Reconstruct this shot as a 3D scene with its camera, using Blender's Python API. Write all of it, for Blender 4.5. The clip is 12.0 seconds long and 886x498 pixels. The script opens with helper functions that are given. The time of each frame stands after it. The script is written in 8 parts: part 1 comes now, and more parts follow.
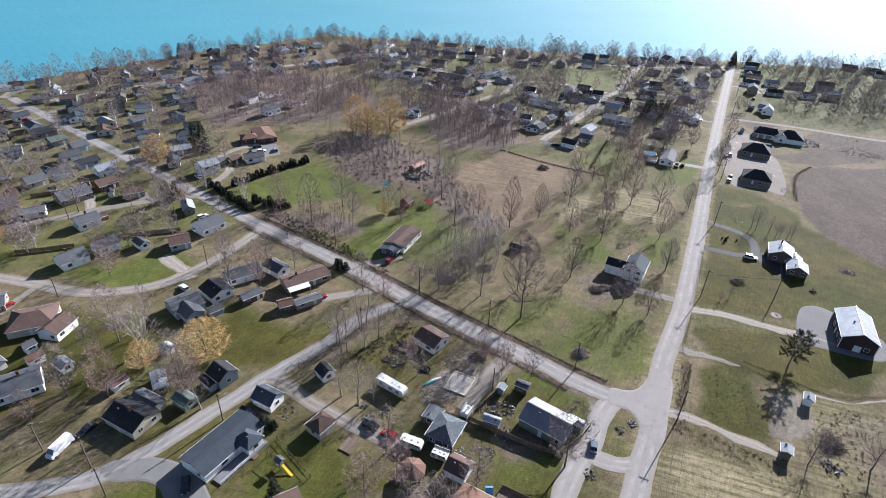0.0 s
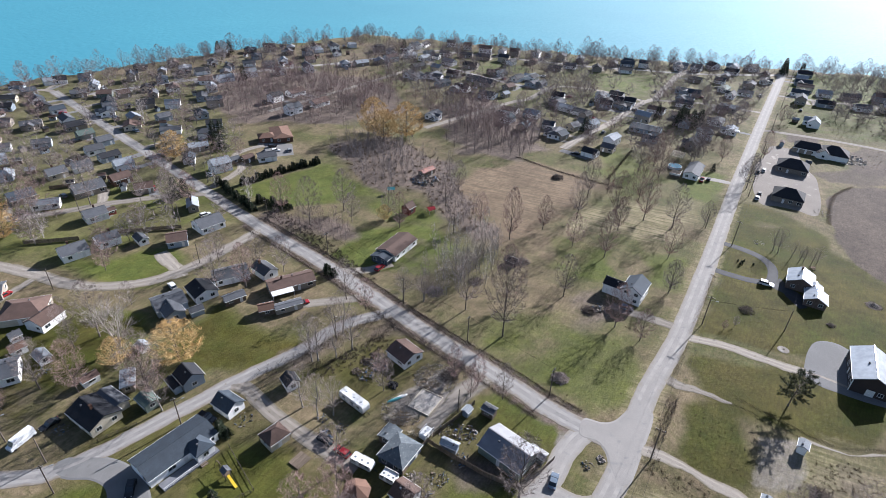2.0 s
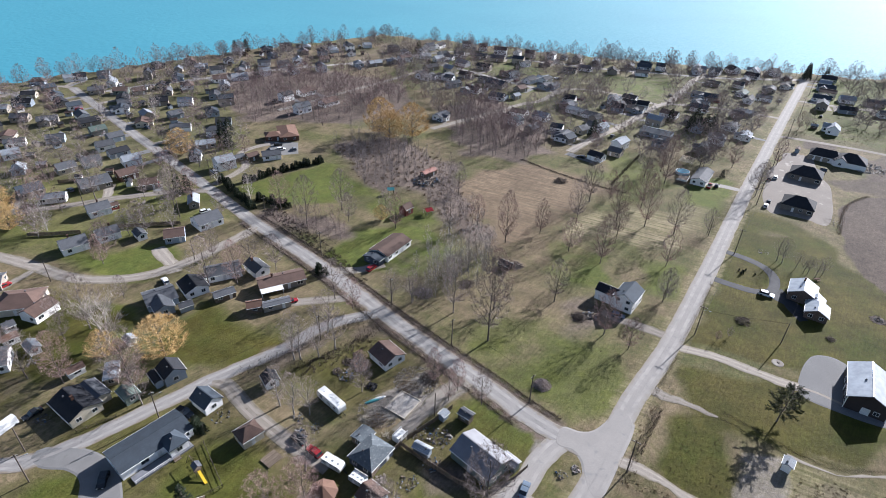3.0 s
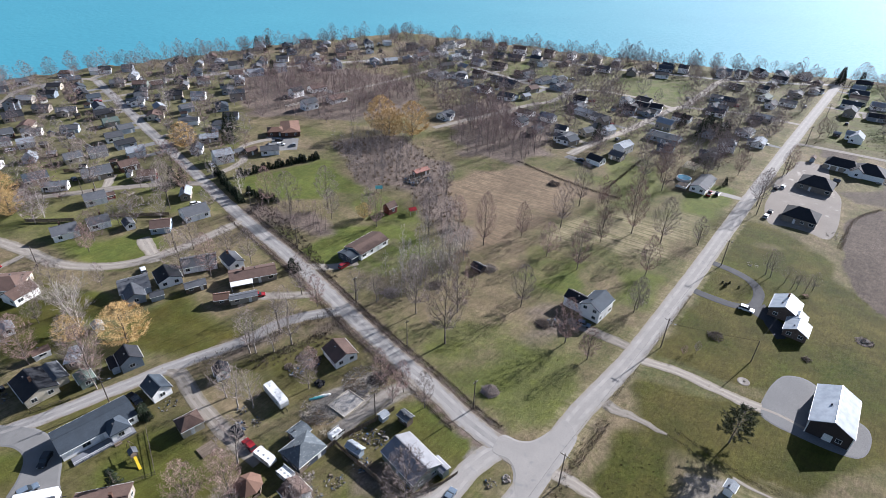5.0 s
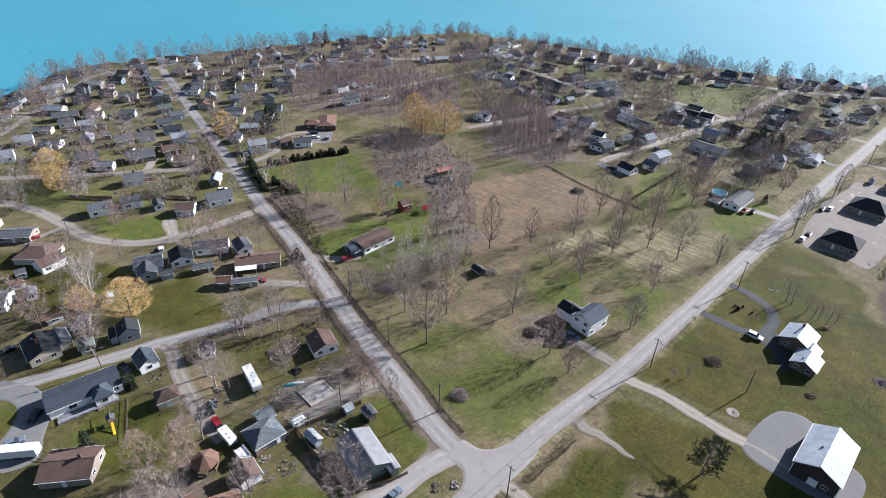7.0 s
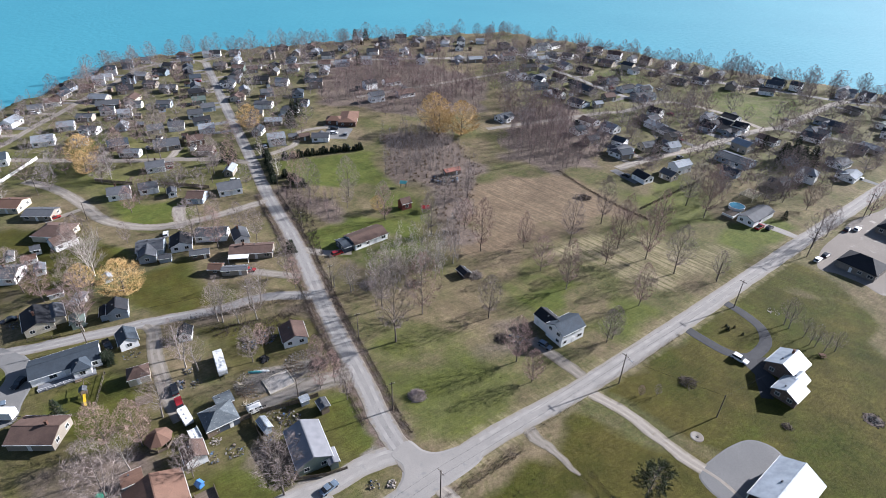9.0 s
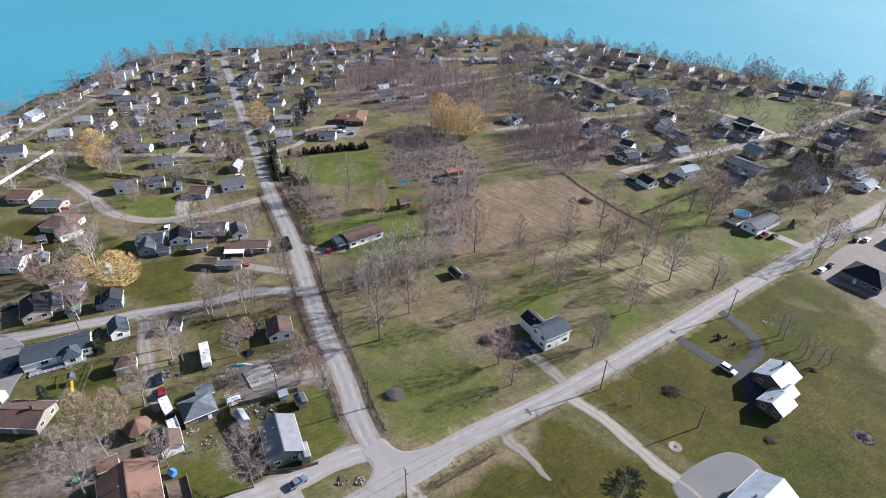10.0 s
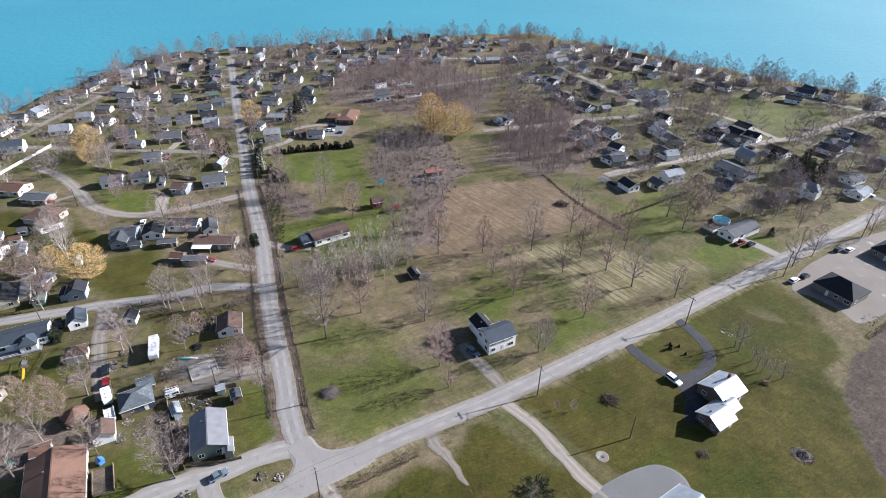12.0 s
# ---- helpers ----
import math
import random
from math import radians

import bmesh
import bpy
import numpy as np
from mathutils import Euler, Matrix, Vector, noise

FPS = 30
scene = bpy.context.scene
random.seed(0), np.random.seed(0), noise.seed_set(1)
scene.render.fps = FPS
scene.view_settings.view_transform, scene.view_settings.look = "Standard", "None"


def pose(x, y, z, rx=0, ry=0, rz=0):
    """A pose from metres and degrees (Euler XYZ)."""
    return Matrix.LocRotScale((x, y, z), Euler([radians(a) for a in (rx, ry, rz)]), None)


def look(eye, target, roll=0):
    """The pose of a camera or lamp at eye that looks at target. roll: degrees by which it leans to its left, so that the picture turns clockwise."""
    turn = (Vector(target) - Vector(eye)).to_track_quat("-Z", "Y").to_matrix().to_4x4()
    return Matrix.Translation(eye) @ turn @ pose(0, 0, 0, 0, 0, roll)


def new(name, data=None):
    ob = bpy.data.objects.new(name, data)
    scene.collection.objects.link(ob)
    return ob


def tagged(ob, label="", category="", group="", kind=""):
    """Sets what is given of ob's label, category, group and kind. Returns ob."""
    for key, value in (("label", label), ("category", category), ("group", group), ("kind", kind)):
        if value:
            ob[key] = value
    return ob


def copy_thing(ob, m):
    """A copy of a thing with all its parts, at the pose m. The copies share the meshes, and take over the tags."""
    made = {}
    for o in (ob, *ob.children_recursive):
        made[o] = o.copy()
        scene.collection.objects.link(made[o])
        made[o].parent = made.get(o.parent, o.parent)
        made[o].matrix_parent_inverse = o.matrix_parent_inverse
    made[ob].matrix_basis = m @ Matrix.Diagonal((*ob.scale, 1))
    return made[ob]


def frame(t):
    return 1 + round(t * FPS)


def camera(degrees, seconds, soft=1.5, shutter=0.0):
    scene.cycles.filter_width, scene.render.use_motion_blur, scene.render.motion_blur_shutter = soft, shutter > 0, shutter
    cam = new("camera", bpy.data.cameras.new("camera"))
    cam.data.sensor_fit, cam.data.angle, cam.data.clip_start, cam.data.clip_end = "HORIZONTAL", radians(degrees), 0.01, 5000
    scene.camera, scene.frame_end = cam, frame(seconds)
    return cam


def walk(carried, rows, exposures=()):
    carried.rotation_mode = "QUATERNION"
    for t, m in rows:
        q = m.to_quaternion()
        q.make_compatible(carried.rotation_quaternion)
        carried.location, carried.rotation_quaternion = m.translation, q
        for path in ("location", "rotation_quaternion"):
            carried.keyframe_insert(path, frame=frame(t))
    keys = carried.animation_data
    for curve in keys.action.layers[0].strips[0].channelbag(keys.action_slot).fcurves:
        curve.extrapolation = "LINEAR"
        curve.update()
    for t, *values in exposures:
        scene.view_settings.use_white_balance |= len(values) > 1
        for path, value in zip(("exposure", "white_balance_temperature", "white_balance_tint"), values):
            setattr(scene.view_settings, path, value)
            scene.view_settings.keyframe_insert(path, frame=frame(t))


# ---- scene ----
cam = camera(77.0, 12.0, 0.75)
PATH = [
    (0, (14.939, 3.615, 110.873), (14.928, 5.318, 109.825), 2.5),
    (0.5, (19.176, 6.395, 111.263), (19.109, 8.096, 110.212), 2.5),
    (1, (24.236, 8.491, 111.578), (24.129, 10.188, 110.525), 2.3),
    (1.5, (29.195, 10.223, 111.732), (29.057, 11.917, 110.678), 2.3),
    (2, (34.39, 11.667, 112.118), (34.21, 13.356, 111.062), 2.2),
    (2.5, (39.731, 13.194, 112.349), (39.516, 14.878, 111.291), 2.1),
    (3, (44.927, 14.423, 112.163), (44.667, 16.102, 111.107), 2.1),
    (3.5, (50.7, 16.103, 112.547), (50.412, 17.775, 111.487), 2.0),
    (5.5, (72.878, 22.014, 113.466), (72.434, 23.646, 112.398), 1.8),
    (6, (78.259, 23.77, 113.632), (77.755, 25.383, 112.562), 1.8),
    (6.5, (83.771, 25.873, 113.908), (83.211, 27.466, 112.835), 1.7),
    (7, (89.252, 28.147, 114.133), (88.639, 29.718, 113.058), 1.6),
    (9, (110.61, 38.542, 115.031), (109.825, 40.03, 113.949), 1.3),
    (9.5, (115.821, 41.385, 114.889), (114.996, 42.851, 113.808), 1.2),
    (10, (120.582, 44.157, 115.076), (119.722, 45.603, 113.995), 1.2),
    (10.5, (125.612, 47.415, 115.305), (124.719, 48.839, 114.221), 1.2),
    (11, (130.811, 50.88, 115.499), (129.889, 52.285, 114.415), 1.0),
    (11.5, (135.848, 54.428, 115.814), (134.911, 55.821, 114.729), 0.8),
    (12, (141.146, 57.984, 116.012), (140.199, 59.371, 114.926), 0.6),
]
walk(cam, [(t, look(eye, target, roll)) for t, eye, target, roll in PATH], [(0, 1.42, 5760, 15), (12, 1.42, 5760, 15)])

# ---- daylight ----
SUN_TURN, SUN_HEIGHT = 53.0, 25.0
world = bpy.data.worlds.new("sky")
scene.world = world
world.use_nodes = True
sky = world.node_tree.nodes.new("ShaderNodeTexSky")
sky.sky_type, sky.sun_disc = "NISHITA", False
sky.sun_elevation, sky.sun_rotation = radians(SUN_HEIGHT), radians(90 - SUN_TURN)
sky.air_density, sky.dust_density = 1.0, 1.0
world.node_tree.links.new(sky.outputs[0], world.node_tree.nodes["Background"].inputs[0])
world.node_tree.nodes["Background"].inputs[1].default_value = 0.05
sun_data = bpy.data.lights.new("sun", "SUN")
sun_data.energy, sun_data.angle, sun_data.color = 5.4, radians(0.6), (1.0, 0.95, 0.87)
sun = new("sun", sun_data)
to_sun = Vector((math.cos(radians(SUN_TURN)) * math.cos(radians(SUN_HEIGHT)), math.sin(radians(SUN_TURN)) * math.cos(radians(SUN_HEIGHT)), math.sin(radians(SUN_HEIGHT))))
sun.matrix_world = look(to_sun * 300, (0, 0, 0))



# ---- materials ----
def material(name, light, dark, scale=0.6, fine=9.0, rough=0.85, bump=0.3, metal=0.0, spots=None, spot_at=0.62, vary=0.18, stretch=(1, 1, 1), worn=None):
    """A rough surface: two tones in broad patches, fine grain, some spots of a third tone, and a tone of its own for each object."""
    m = bpy.data.materials.new(name)
    m.use_nodes = True
    n, l = m.node_tree.nodes, m.node_tree.links
    shader = n["Principled BSDF"]
    coord, info = n.new("ShaderNodeTexCoord"), n.new("ShaderNodeObjectInfo")
    shift = n.new("ShaderNodeVectorMath")
    shift.operation = "MULTIPLY_ADD"
    shift.inputs[1].default_value = stretch
    spread = n.new("ShaderNodeVectorMath")
    spread.operation = "SCALE"
    spread.inputs[0].default_value = (37.0, 61.0, 23.0)
    l.new(info.outputs["Random"], spread.inputs["Scale"])
    l.new(coord.outputs["Object"], shift.inputs[0])
    l.new(spread.outputs[0], shift.inputs[2])

    def tex(size, detail):
        t = n.new("ShaderNodeTexNoise")
        t.inputs["Scale"].default_value, t.inputs["Detail"].default_value = size, detail
        l.new(shift.outputs[0], t.inputs["Vector"])
        return t.outputs["Fac"]

    def mix(fac, a, b, kind="MIX"):
        x = n.new("ShaderNodeMix")
        x.data_type, x.blend_type = "RGBA", kind
        for value, socket in ((fac, x.inputs[0]), (a, x.inputs[6]), (b, x.inputs[7])):
            if isinstance(value, (tuple, float, int)):
                socket.default_value = (*value, 1) if isinstance(value, tuple) else value
            else:
                l.new(value, socket)
        return x.outputs[2]

    def ramp(value, low, high):
        r = n.new("ShaderNodeMapRange")
        r.inputs[1].default_value, r.inputs[2].default_value = low, high
        l.new(value, r.inputs[0])
        return r.outputs[0]

    broad, grain = tex(scale, 4), tex(fine, 5)
    colour = mix(ramp(broad, 0.36, 0.64), light, dark)
    colour = mix(ramp(grain, 0.3, 0.75), colour, tuple(c * 0.72 for c in dark))
    if spots:
        colour = mix(ramp(tex(scale * 2.7, 6), spot_at, spot_at + 0.1), colour, spots)
    if worn:
        across, track = n.new("ShaderNodeAttribute"), n.new("ShaderNodeMapRange")
        across.attribute_name = "across"
        wave = n.new("ShaderNodeMath")
        wave.operation = "MULTIPLY_ADD"
        l.new(tex(0.5, 5), wave.inputs[0])
        wave.inputs[1].default_value = 0.9
        l.new(across.outputs["Fac"], wave.inputs[2])
        track.inputs[1].default_value, track.inputs[2].default_value, track.inputs[4].default_value = 1.15, 1.5, 0.85
        l.new(wave.outputs[0], track.inputs[0])
        colour = mix(track.outputs[0], colour, worn)
        wheel = n.new("ShaderNodeMath")
        wheel.operation = "COMPARE"
        wheel.inputs[1].default_value, wheel.inputs[2].default_value = 0.42, 0.17
        l.new(across.outputs["Fac"], wheel.inputs[0])
        part_ = n.new("ShaderNodeMath")
        part_.operation = "MULTIPLY"
        l.new(wheel.outputs[0], part_.inputs[0])
        l.new(ramp(tex(0.3, 3), 0.35, 0.75), part_.inputs[1])
        colour = mix(part_.outputs[0], colour, tuple(min(c * 1.05, 1) for c in light))
    tone = n.new("ShaderNodeMapRange")
    tone.inputs[3].default_value, tone.inputs[4].default_value = 1 - vary, 1 + vary
    l.new(info.outputs["Random"], tone.inputs[0])
    hue = n.new("ShaderNodeHueSaturation")
    l.new(tone.outputs[0], hue.inputs["Value"])
    l.new(colour, hue.inputs["Color"])
    l.new(hue.outputs[0], shader.inputs["Base Color"])
    shader.inputs["Roughness"].default_value, shader.inputs["Metallic"].default_value = rough, metal
    shader.inputs["Specular IOR Level"].default_value = 0.2 if rough >= 0.8 else 0.5
    b = n.new("ShaderNodeBump")
    b.inputs["Strength"].default_value, b.inputs["Distance"].default_value = bump, 0.05
    l.new(grain, b.inputs["Height"])
    l.new(b.outputs[0], shader.inputs["Normal"])
    return m


def ground_material():
    """Turf whose cover (green, dry, ploughed, gravel, leaf litter) is told by the sheet's own layers."""
    m = bpy.data.materials.new("turf")
    m.use_nodes = True
    n, l = m.node_tree.nodes, m.node_tree.links
    shader, coord = n["Principled BSDF"], n.new("ShaderNodeTexCoord")

    def tex(size, detail, rough=0.55, stretch=None, turn=0.0):
        t = n.new("ShaderNodeTexNoise")
        t.inputs["Scale"].default_value, t.inputs["Detail"].default_value, t.inputs["Roughness"].default_value = size, detail, rough
        source = coord.outputs["Object"]
        if stretch:
            x = n.new("ShaderNodeMapping")
            x.vector_type = "TEXTURE"
            x.inputs["Scale"].default_value, x.inputs["Rotation"].default_value = tuple(1 / s for s in stretch), (0, 0, radians(turn))
            l.new(source, x.inputs[0])
            source = x.outputs[0]
        l.new(source, t.inputs["Vector"])
        return t.outputs["Fac"]

    def ramp(value, low, high, to=(0.0, 1.0)):
        r = n.new("ShaderNodeMapRange")
        r.inputs[1].default_value, r.inputs[2].default_value = low, high
        r.inputs[3].default_value, r.inputs[4].default_value = to
        l.new(value, r.inputs[0])
        return r.outputs[0]

    def mix(fac, a, b):
        x = n.new("ShaderNodeMix")
        x.data_type = "RGBA"
        for value, socket in ((fac, x.inputs[0]), (a, x.inputs[6]), (b, x.inputs[7])):
            if isinstance(value, (tuple, float)):
                socket.default_value = (*value, 1) if isinstance(value, tuple) else value
            else:
                l.new(value, socket)
        return x.outputs[2]

    def add(a, b, k=1.0):
        x = n.new("ShaderNodeMath")
        x.operation = "MULTIPLY_ADD"
        l.new(b, x.inputs[0])
        x.inputs[1].default_value = k
        l.new(a, x.inputs[2])
        return x.outputs[0]

    def layer(name):
        a = n.new("ShaderNodeAttribute")
        a.attribute_name = name
        return a.outputs["Fac"]

    wide, mid, small, grain = tex(0.03, 5), tex(0.13, 6, 0.65), tex(0.7, 6, 0.75), tex(2.4, 5, 0.75)
    rows = tex(1.0, 3, 0.6, (0.05, 0.85, 1.0), -18)
    streak = tex(1.0, 4, 0.7, (0.3, 1.6, 1.0), 62)
    clumps = add(mid, small, 0.7)
    straw, olive, moss = (0.148, 0.114, 0.069), (0.092, 0.080, 0.038), (0.064, 0.068, 0.025)
    colour = mix(ramp(clumps, 0.72, 0.92), olive, straw)
    colour = mix(ramp(add(wide, mid, 0.5), 0.70, 0.86), colour, mix(ramp(small, 0.4, 0.6), moss, (0.086, 0.080, 0.030)))
    lush = mix(ramp(clumps, 0.76, 0.98), (0.068, 0.083, 0.017), mix(ramp(small, 0.4, 0.6), (0.098, 0.100, 0.026), (0.072, 0.084, 0.016)))
    colour = mix(ramp(add(layer("green"), mid, 0.7), 0.55, 1.05), colour, lush)
    fresh = mix(ramp(clumps, 0.74, 1.0), (0.035, 0.042, 0.004), (0.047, 0.047, 0.007))
    faded = mix(ramp(add(mid, small, 0.4), 0.58, 0.86), (0.066, 0.055, 0.012), (0.050, 0.044, 0.008))
    lawn = mix(ramp(add(wide, tex(0.075, 4, 0.6), 0.8), 0.76, 1.02), fresh, faded)
    colour = mix(ramp(add(layer("lawn"), mid, 0.5), 0.5, 1.0), colour, lawn)
    dry = mix(ramp(add(rows, small, 0.6), 0.72, 0.92), (0.225, 0.186, 0.115), (0.098, 0.090, 0.040))
    colour = mix(ramp(add(layer("dry"), small, 0.8), 0.75, 1.2), colour, dry)
    tan = mix(ramp(add(rows, small, 0.6), 0.7, 0.95), (0.162, 0.116, 0.074), (0.110, 0.084, 0.054))
    colour = mix(ramp(add(layer("tan"), mid, 0.7), 0.6, 1.1), colour, tan)
    litter = mix(ramp(small, 0.38, 0.62), (0.090, 0.069, 0.056), (0.150, 0.117, 0.095))
    colour = mix(ramp(add(layer("litter"), mid, 0.8), 0.7, 1.15), colour, litter)
    plough = mix(ramp(small, 0.35, 0.65), (0.052, 0.040, 0.032), (0.090, 0.069, 0.054))
    colour = mix(ramp(add(layer("soil"), small, 0.5), 0.6, 0.9), colour, plough)
    gravel = mix(ramp(grain, 0.3, 0.7), (0.215, 0.190, 0.165), (0.140, 0.125, 0.108))
    colour = mix(ramp(add(layer("gravel"), small, 0.5), 0.65, 0.95), colour, mix(ramp(mid, 0.45, 0.6), gravel, (0.160, 0.144, 0.124)))
    for value, low, high, to in ((grain, 0.30, 0.70, (1.12, 0.84)), (streak, 0.35, 0.68, (1.16, 0.78)), (tex(0.28, 5, 0.7), 0.36, 0.66, (1.16, 0.80)), (tex(0.055, 4, 0.6), 0.36, 0.64, (1.14, 0.84))):
        tone = n.new("ShaderNodeHueSaturation")
        l.new(ramp(value, low, high, to), tone.inputs["Value"])
        l.new(colour, tone.inputs["Color"])
        colour = tone.outputs[0]
    l.new(colour, shader.inputs["Base Color"])
    shader.inputs["Roughness"].default_value = 0.95
    shader.inputs["Specular IOR Level"].default_value = 0.15
    b = n.new("ShaderNodeBump")
    b.inputs["Strength"].default_value, b.inputs["Distance"].default_value = 0.5, 0.22
    l.new(add(grain, small, 2.0), b.inputs["Height"])
    l.new(b.outputs[0], shader.inputs["Normal"])
    return m


def water_material():
    m = bpy.data.materials.new("lake_water")
    m.use_nodes = True
    n, l = m.node_tree.nodes, m.node_tree.links
    shader, coord = n["Principled BSDF"], n.new("ShaderNodeTexCoord")
    mix, tex = n.new("ShaderNodeMix"), n.new("ShaderNodeTexNoise")
    mix.data_type = "RGBA"
    mix.inputs[6].default_value, mix.inputs[7].default_value = (0.014, 0.150, 0.212, 1), (0.034, 0.206, 0.262, 1)
    tex.inputs["Scale"].default_value, tex.inputs["Detail"].default_value = 0.006, 5
    l.new(coord.outputs["Object"], tex.inputs["Vector"])
    l.new(tex.outputs["Fac"], mix.inputs[0])
    l.new(mix.outputs[2], shader.inputs["Base Color"])
    shader.inputs["Roughness"].default_value, shader.inputs["IOR"].default_value = 0.85, 1.33
    shader.inputs["Specular IOR Level"].default_value = 0.9
    waves = n.new("ShaderNodeTexNoise")
    waves.inputs["Scale"].default_value, waves.inputs["Detail"].default_value = 0.22, 4
    l.new(coord.outputs["Object"], waves.inputs["Vector"])
    b = n.new("ShaderNodeBump")
    b.inputs["Strength"].default_value, b.inputs["Distance"].default_value = 0.5, 0.6
    l.new(waves.outputs["Fac"], b.inputs["Height"])
    l.new(b.outputs[0], shader.inputs["Normal"])
    return m


def glass_material():
    m = bpy.data.materials.new("window_glass")
    m.use_nodes = True
    s = m.node_tree.nodes["Principled BSDF"]
    s.inputs["Base Color"].default_value = (0.02, 0.025, 0.03, 1)
    s.inputs["Roughness"].default_value = 0.06
    return m


TURF, WATER, GLASS = ground_material(), water_material(), glass_material()
ASPHALT = material("worn_asphalt", (0.275, 0.258, 0.238), (0.236, 0.222, 0.206), 0.22, 13, 0.9, 0.3, spots=(0.175, 0.170, 0.163), spot_at=0.6, vary=0.02, worn=(0.195, 0.172, 0.138))
OLD_ASPHALT = material("patched_asphalt", (0.262, 0.248, 0.232), (0.205, 0.195, 0.184), 0.3, 12, 0.9, 0.35, spots=(0.135, 0.130, 0.124), spot_at=0.62, vary=0.02, worn=(0.150, 0.122, 0.090))
LANE = material("gravel_lane", (0.258, 0.230, 0.197), (0.200, 0.177, 0.150), 0.3, 12, 0.95, 0.5, spots=(0.130, 0.110, 0.082), spot_at=0.62, worn=(0.120, 0.103, 0.068))
APRON = material("smooth_grey_asphalt", (0.165, 0.162, 0.160), (0.142, 0.140, 0.139), 0.15, 5, 0.9, 0.2, vary=0.02)
YARD = material("packed_tan_gravel", (0.222, 0.196, 0.170), (0.178, 0.158, 0.138), 0.09, 7, 0.95, 0.2, spots=(0.280, 0.258, 0.230), spot_at=0.62, vary=0.02)
DRIVE = material("weathered_grey_concrete", (0.178, 0.174, 0.169), (0.150, 0.147, 0.142), 0.3, 9, 0.9, 0.2, spots=(0.122, 0.118, 0.113), spot_at=0.62, vary=0.02)
BLACKTOP = material("dark_blacktop", (0.044, 0.045, 0.049), (0.034, 0.035, 0.038), 0.4, 8, 0.85)
CONCRETE = material("concrete", (0.340, 0.318, 0.288), (0.285, 0.266, 0.240), 0.4, 14, 0.85, 0.2, spots=(0.225, 0.208, 0.186), spot_at=0.62)
WALLS = {
    "white": material("white_siding", (0.88, 0.875, 0.86), (0.83, 0.825, 0.81), 0.4, 12, 0.6, 0.15, vary=0.08),
    "cream": material("cream_siding", (0.508, 0.451, 0.353), (0.443, 0.394, 0.303), 0.4, 12, 0.65, 0.15),
    "tan": material("tan_siding", (0.312, 0.271, 0.221), (0.254, 0.221, 0.180), 0.4, 12, 0.7, 0.2),
    "blue": material("blue_grey_siding", (0.295, 0.344, 0.394), (0.238, 0.283, 0.328), 0.4, 12, 0.65, 0.15),
    "navy": material("dark_blue_siding", (0.055, 0.07, 0.095), (0.04, 0.05, 0.07), 0.4, 12, 0.65, 0.15),
    "green": material("grey_green_siding", (0.17, 0.215, 0.18), (0.135, 0.17, 0.145), 0.4, 12, 0.65, 0.15),
    "brick": material("brown_brick", (0.139, 0.078, 0.053), (0.098, 0.053, 0.039), 0.8, 9, 0.85, 0.4, spots=(0.180, 0.115, 0.082)),
    "clinker": material("grey_brown_brick", (0.165, 0.120, 0.098), (0.120, 0.086, 0.070), 0.8, 9, 0.85, 0.4, spots=(0.200, 0.160, 0.132)),
    "stone": material("grey_tan_stone", (0.271, 0.238, 0.205), (0.189, 0.168, 0.148), 0.9, 5, 0.85, 0.4, spots=(0.131, 0.119, 0.107)),
    "wood": material("weathered_boards", (0.180, 0.143, 0.107), (0.123, 0.094, 0.070), 0.7, 10, 0.85, 0.4),
    "barn": material("dark_brown_boards", (0.040, 0.026, 0.024), (0.027, 0.019, 0.019), 0.7, 10, 0.75, 0.4),
    "red": material("barn_red_paint", (0.22, 0.045, 0.03), (0.15, 0.032, 0.024), 0.6, 10, 0.75, 0.3),
}
ROOFS = {
    "charcoal": material("charcoal_shingles", (0.027, 0.029, 0.034), (0.019, 0.020, 0.024), 0.5, 6, 0.85, 0.5),
    "worn": material("weathered_grey_shingles", (0.105, 0.120, 0.130), (0.070, 0.082, 0.092), 0.7, 6, 0.9, 0.5, spots=(0.200, 0.205, 0.205), spot_at=0.6),
    "slate": material("blue_grey_shingles", (0.051, 0.065, 0.082), (0.039, 0.049, 0.061), 0.5, 6, 0.85, 0.5),
    "grey": material("grey_shingles", (0.098, 0.103, 0.112), (0.076, 0.080, 0.088), 0.5, 6, 0.85, 0.5, spots=(0.061, 0.061, 0.063)),
    "pale": material("pale_metal_roof", (0.250, 0.272, 0.295), (0.205, 0.224, 0.243), 0.4, 4, 0.85, 0.1, 0.0),
    "steel": material("galvanised_roof", (0.37, 0.40, 0.43), (0.345, 0.375, 0.405), 0.15, 0.6, 0.38, 0.03, 0.25, vary=0.03),
    "brown": material("brown_shingles", (0.122, 0.080, 0.065), (0.090, 0.060, 0.049), 0.5, 6, 0.88, 0.5),
    "terracotta": material("red_brown_shingles", (0.165, 0.098, 0.070), (0.130, 0.077, 0.056), 0.5, 6, 0.88, 0.5),
    "rust": material("faded_red_metal", (0.230, 0.080, 0.052), (0.170, 0.062, 0.042), 0.6, 5, 0.7, 0.1),
    "sage": material("grey_green_shingles", (0.102, 0.136, 0.119), (0.082, 0.109, 0.095), 0.5, 6, 0.85, 0.5),
    "silver": material("grey_metal_roof", (0.170, 0.173, 0.188), (0.160, 0.163, 0.177), 0.15, 0.5, 0.5, 0.02, 0.1, vary=0.03),
}
TRIM = material("white_trim", (0.72, 0.72, 0.70), (0.66, 0.66, 0.64), 1, 8, 0.55, 0.05, vary=0.05)
